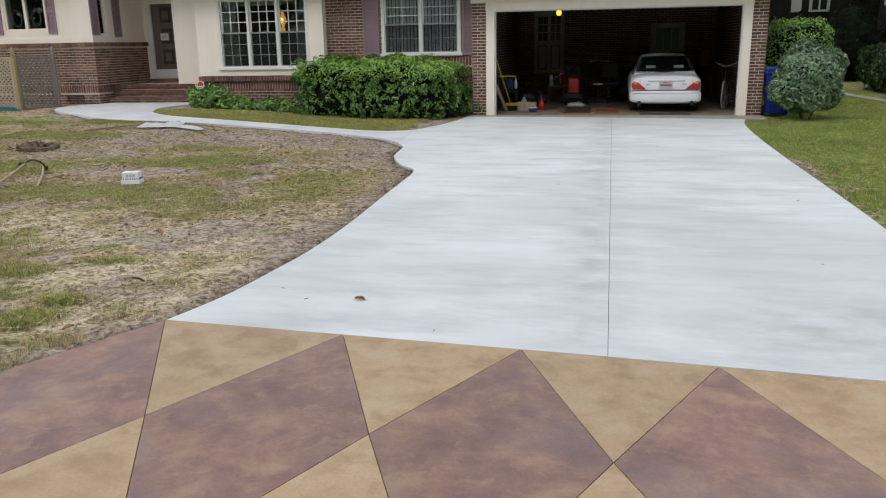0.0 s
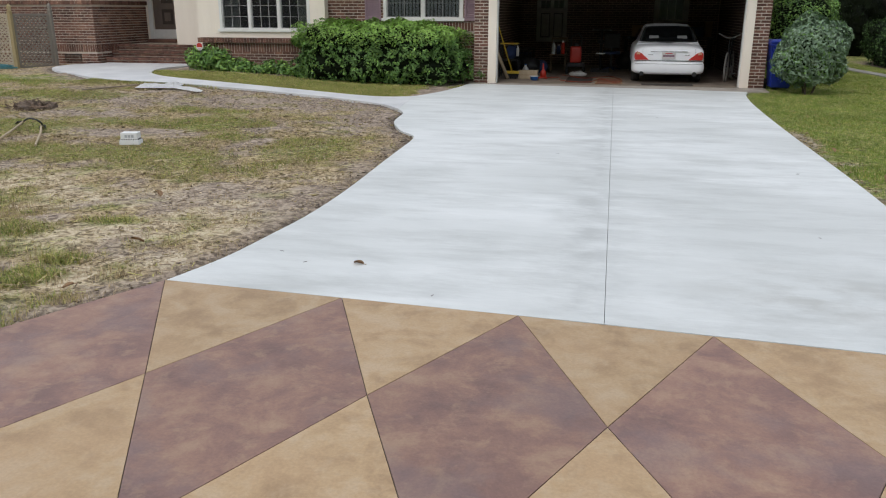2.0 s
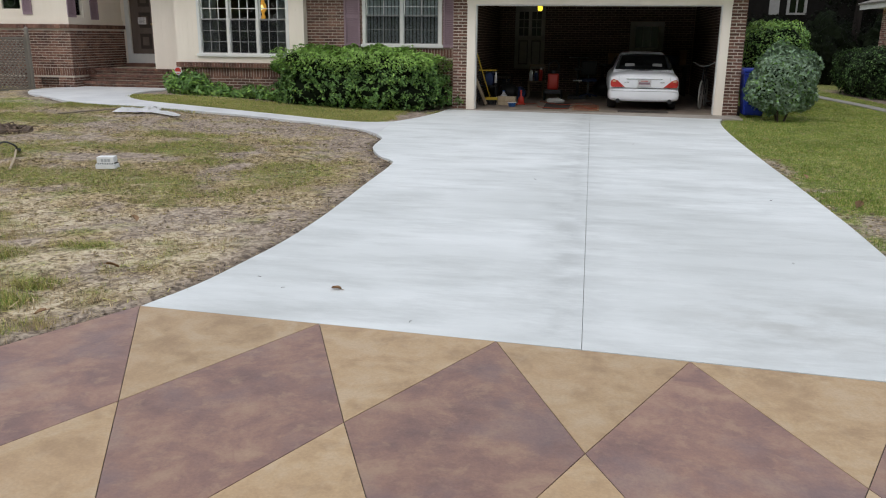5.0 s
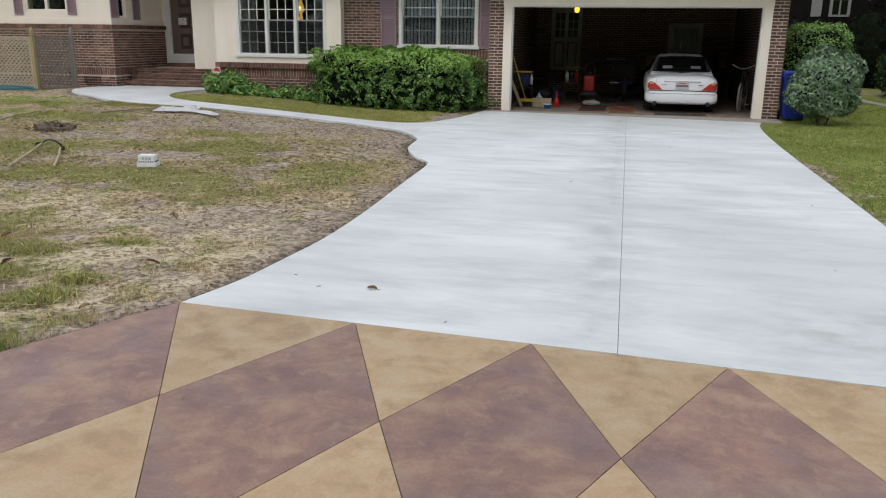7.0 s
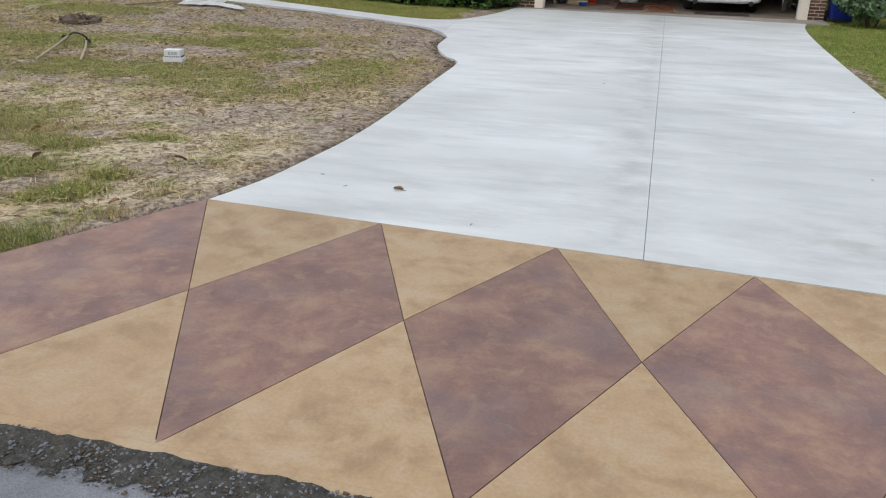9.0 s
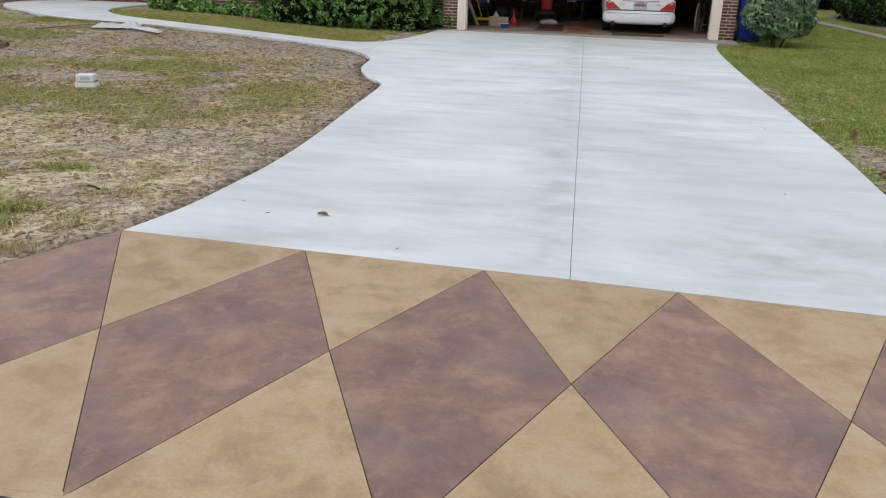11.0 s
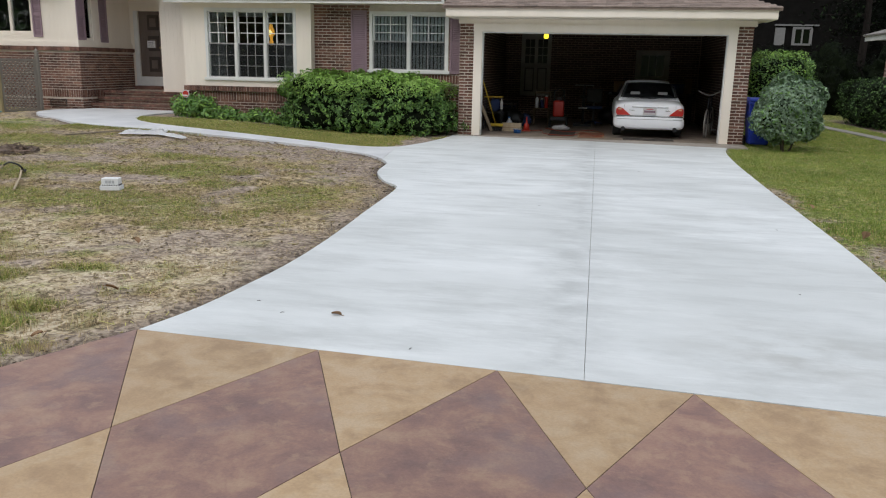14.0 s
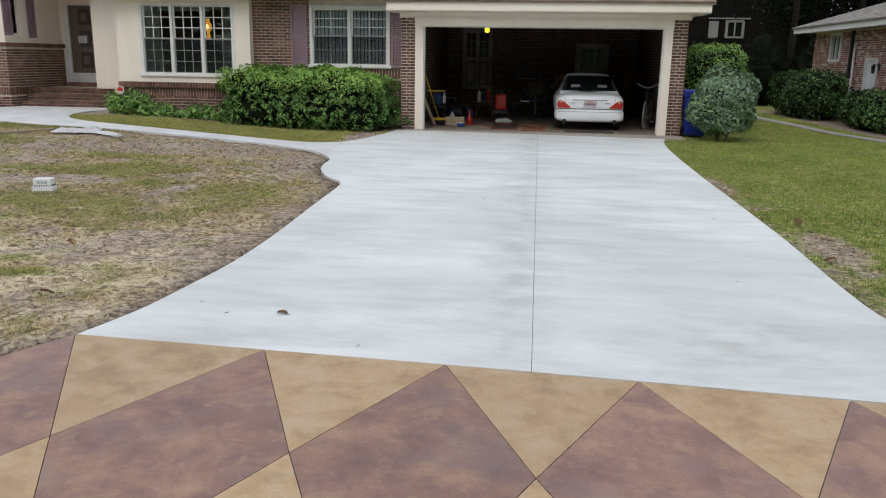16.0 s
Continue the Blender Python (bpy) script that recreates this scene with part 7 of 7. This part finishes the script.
WALK_POLY = [tuple(p)[:2] for p in [*low_edge, *top_edge]]


def lawn(name, label, area, count, seed, blades, length, width, lie=0.5, cover=None):
    """Blades in tufts; the tuft's make-up follows the patches of the ground."""
    rng, rg = np.random.default_rng(seed), random.Random(seed)
    cx, cy, kind, tall = [], [], [], []
    while len(cx) < count:
        x, y = rg.uniform(area[0], area[1]), rg.uniform(area[2], area[3])
        near = (y - area[2]) / (area[3] - area[2])
        if rg.random() < 0.55 * near:
            continue
        if inside(DRIVE_POLY, x, y) or inside(WALK_POLY, x, y) or (x < 3.35 and y > -0.05) or inside(SIDE_POLY, x, y):
            continue
        sand, green, dark, bare = patches(x, y)
        keep = 0.08 + 1.0 * green - 0.6 * sand - 1.2 * bare - 0.9 * dark
        if cover:
            keep = cover(x, y, green, bare, dark)
        if rg.random() > keep:
            if cover or rg.random() > 0.24 * (1 - 0.85 * bare) * (1 - 0.6 * sand):
                continue
            k = 2
        else:
            k = rg.choices((0, 1, 2), ((0.9 * green, 0.26, 0.05) if x > 1 else (0.4 * green, 0.6, 0.9 - 0.8 * green)))[0]
        cx.append(x)
        cy.append(y)
        kind.append(k)
        tall.append((0.7 + 0.7 * green) * (0.55 if k == 2 else 1.0))
    n = len(cx)
    c = np.repeat(np.stack((cx, cy), 1), blades, 0) + rng.normal(0, 0.028, (n * blades, 2))
    z = np.repeat(np.array([rise(a, b) - 0.045 for a, b in zip(cx, cy)]), blades)
    h = np.repeat(np.array(tall), blades) * length * rng.uniform(0.45, 1.25, n * blades)
    a = rng.uniform(0, 2 * np.pi, n * blades)
    lean = rng.uniform(0.5, 1.0, n * blades) * lie + 0.3
    lean = lean + np.repeat(np.array([0.9 if k == 2 else 0.0 for k in kind]), blades)
    base = np.stack((c[:, 0], c[:, 1], z), 1)
    side = np.stack((-np.sin(a), np.cos(a), np.zeros_like(a)), 1) * width * 0.5
    out = np.stack((np.cos(a) * np.sin(lean), np.sin(a) * np.sin(lean), np.abs(np.cos(lean)) + 0.12), 1) * h[:, None] + np.array((0, 0, 0.03))
    tip = base + out
    quads = np.stack((base - side, base + side, tip + side * 0.25, tip - side * 0.25), 1)
    ob = new(name, quads_mesh(name, quads, np.repeat(np.array(kind), blades), [GREEN_BLADE, OLIVE_BLADE, STRAW_BLADE]))
    tagged(ob, label, "grass", "", "stuff")


lawn("worn_grass", "thin patchy grass, olive and straw coloured, over bare soil", (-14.5, -2.3, -16.4, -3.3), 52000, 3, 6, 0.034, 0.0042, 1.3)
lawn("bed_grass", "yellow-green grass strip between path and hedge", (-11.1, -3.3, -3.5, -0.6), 15000, 4, 6, 0.028, 0.008, 0.9, lambda x, y, g, b, d: 1 - b)
lawn("green_lawn", "mown green lawn beside the driveway", (2.2, 9.3, -14.5, 9.5), 90000, 5, 5, 0.016, 0.007, 1.25,
     lambda x, y, g, b, d: 1 - 1.4 * b - 0.5 * d)


TUFTS = ((-4.47, -14.05, 0.4, 0.26), (-3.68, -14.35, 0.2, 0.2), (-3.64, -13.95, 0.14, 0.09), (-3.4, -15.15, 0.3, 0.28), (-3.9, -12.97, 0.24, 0.1), (-4.46, -13.35, 0.3, 0.14), (-5.0, -12.9, 0.5, 0.2), (-3.1, -14.62, 0.12, 0.1))


def tuft_cover(x, y, g, b, d):
    return 0.8 * max(blob(x, y, *t, 0.5) for t in TUFTS)


lawn("grass_tufts", "tufts of longer green grass in the sandy worn ground", (-5.6, -2.8, -15.6, -12.6), 2400, 8, 6, 0.034, 0.0045, 1.5, tuft_cover)


# soil clods, thatch and crumbs
def scatter(name, label, points, sizes, flat, slots, mats, seed):
    """Small uneven lumps, one joined mesh."""
    rng = np.random.default_rng(seed)
    n = len(points)
    octa = np.array(((1, 0, 0), (-1, 0, 0), (0, 1, 0), (0, -1, 0), (0, 0, 1), (0, 0, -1)), dtype=np.float32)
    tris = np.array(((0, 2, 4), (2, 1, 4), (1, 3, 4), (3, 0, 4), (2, 0, 5), (1, 2, 5), (3, 1, 5), (0, 3, 5)), dtype=np.int32)
    a = rng.uniform(0, 6.283, n)
    c, s = np.cos(a), np.sin(a)
    v = octa[None] * rng.uniform(0.55, 1.35, (n, 6, 1)) * np.asarray(sizes)[:, None, None]
    v = v * np.array((1.3, 0.8, flat))
    x = v[..., 0] * c[:, None] - v[..., 1] * s[:, None]
    y = v[..., 0] * s[:, None] + v[..., 1] * c[:, None]
    v = np.stack((x, y, v[..., 2]), -1) + np.asarray(points)[:, None, :]
    me = bpy.data.meshes.new(name)
    me.vertices.add(n * 6)
    me.vertices.foreach_set("co", v.astype(np.float32).ravel())
    f = (tris[None] + (np.arange(n) * 6)[:, None, None]).astype(np.int32)
    me.loops.add(n * 24)
    me.loops.foreach_set("vertex_index", f.ravel())
    me.polygons.add(n * 8)
    me.polygons.foreach_set("loop_start", np.arange(0, n * 24, 3, dtype=np.int32))
    me.polygons.foreach_set("material_index", np.repeat(np.asarray(slots, dtype=np.int32), 8))
    for mm in mats:
        me.materials.append(mm)
    me.update(calc_edges=True)
    tagged(new(name, me), label, "soil", "", "stuff")


CLOD_SOIL = material("grey_soil_clod", ((0.19, 0.148, 0.115), (0.36, 0.288, 0.228)), 6.0, 0.95, 0.3, island=0.35, space="world")
CLOD_SAND = material("sandy_clod", ((0.42, 0.33, 0.215), (0.62, 0.51, 0.36)), 6.0, 0.95, 0.3, island=0.3, space="world")
CLOD_THATCH = material("thatch_clump", ((0.24, 0.19, 0.09), (0.37, 0.3, 0.16)), 6.0, 0.95, 0.3, island=0.4, space="world")
CLOD_DARK = material("dark_soil_clod", ((0.06, 0.043, 0.03), (0.15, 0.108, 0.074)), 6.0, 0.95, 0.3, island=0.35, space="world")


def build_clods():
    rg = random.Random(9)
    pts, sizes, slots = [], [], []
    while len(pts) < 44000:
        if rg.random() < 0.88:
            x, y = rg.uniform(-11.5, -2.3), -16.4 + 12.8 * rg.random() ** 1.25
        else:
            x, y = rg.uniform(2.25, 3.6), rg.uniform(-14.5, -6.0)
        if inside(DRIVE_POLY, x, y) or inside(WALK_POLY, x, y):
            continue
        sand, green, dark, bare = patches(x, y)
        if x > 1 and rg.random() > max(sand, bare) * 1.2:
            continue
        if green > 0.6 and rg.random() < 0.5:
            k = 2
        elif rg.random() < dark:
            k = 3
        else:
            k = rg.choices((0, 1, 2, 3), (0.2 + bare, 0.25 + 1.4 * sand, 0.5 - 0.4 * bare, 0.06 + 0.04 * bare))[0]
        big = rg.random() ** 3
        r = 0.004 + (0.016 if k != 2 else 0.026) * big * (0.7 + 0.6 * ease((y + 14) / 6))
        pts.append((x, y, rise(x, y) - 0.028 + 0.2 * r + 0.01 * (k == 2)))
        sizes.append(r)
        slots.append(k)
    scatter("soil_clods", "loose clods of soil, sand and dead thatch on the worn lawn", pts, sizes, 0.38, slots, [CLOD_SOIL, CLOD_SAND, CLOD_THATCH, CLOD_DARK], 14)
    pts, sizes, slots = [], [], []
    for i in range(9000):
        x = rg.uniform(-4.2, 3.0)
        y = -16.612 - 0.2 * rg.random() ** 1.3
        r = 0.002 + 0.008 * rg.random() ** 2
        pts.append((x, y, 0.002 + 0.2 * r))
        sizes.append(r)
        slots.append(rg.choices((0, 1), (0.55, 0.45))[0])
    scatter("road_crumbs", "loose asphalt crumbs and grit along the road edge", pts, sizes, 0.6, slots, [ASPHALT, CLOD_DARK], 15)


build_clods()


def build_litter():
    """Dead stems lying flat on the worn ground."""
    rg, rng = random.Random(23), np.random.default_rng(23)
    place, kind = [], []
    while len(place) < 30000:
        x, y = rg.uniform(-11.5, -2.3), -16.4 + 13.0 * rg.random() ** 1.35
        if inside(DRIVE_POLY, x, y) or inside(WALK_POLY, x, y):
            continue
        sand, green, dark, bare = patches(x, y)
        if rg.random() < 0.85 * bare + 0.65 * sand:
            continue
        place.append((x, y, rise(x, y) - 0.012 + rg.uniform(-0.008, 0.012)))
        kind.append(rg.choices((0, 1, 2), (0.6, 0.25 + 0.5 * green, 0.15))[0])
    c = np.array(place)
    n = len(c)
    a = rng.uniform(0, 6.283, n)
    L, W = rng.uniform(0.012, 0.05, n), rng.uniform(0.0015, 0.0038, n)
    t = np.stack((np.cos(a), np.sin(a), rng.uniform(-0.25, 0.25, n)), 1) * L[:, None]
    s = np.stack((-np.sin(a), np.cos(a), rng.uniform(-0.4, 0.4, n)), 1) * W[:, None]
    quads = np.stack((c - t - s, c - t + s, c + t + s, c + t - s), 1)
    dead = material("dead_stem", ((0.14, 0.1, 0.06), (0.22, 0.16, 0.1)), 2.0, 0.9, 0.0, island=0.35)
    tagged(new("grass_litter", quads_mesh("grass_litter", quads, kind, [STRAW_BLADE, OLIVE_BLADE, dead])), "dead straw and stems lying over the worn lawn", "litter", "", "stuff")


build_litter()
TWIG = plain("dark_twig", (0.06, 0.05, 0.04), 0.8)
for i, (x, y) in enumerate(((-2.2, -13.55), (-1.95, -13.75), (-0.98, -14.2), (1.55, -12.4), (-0.6, -9.2), (1.9, -9.9), (0.7, -5.6))):
    tw = thing("twig", "tiny dark twig lying on the pale driveway", "twig", (x, y, 0.003), 40 * i)
    part("stick", rods([(-0.012, 0, 0), (0.0, 0.003, 0.001), (0.013, -0.002, 0)], 0.0018, 5), TWIG, tw)
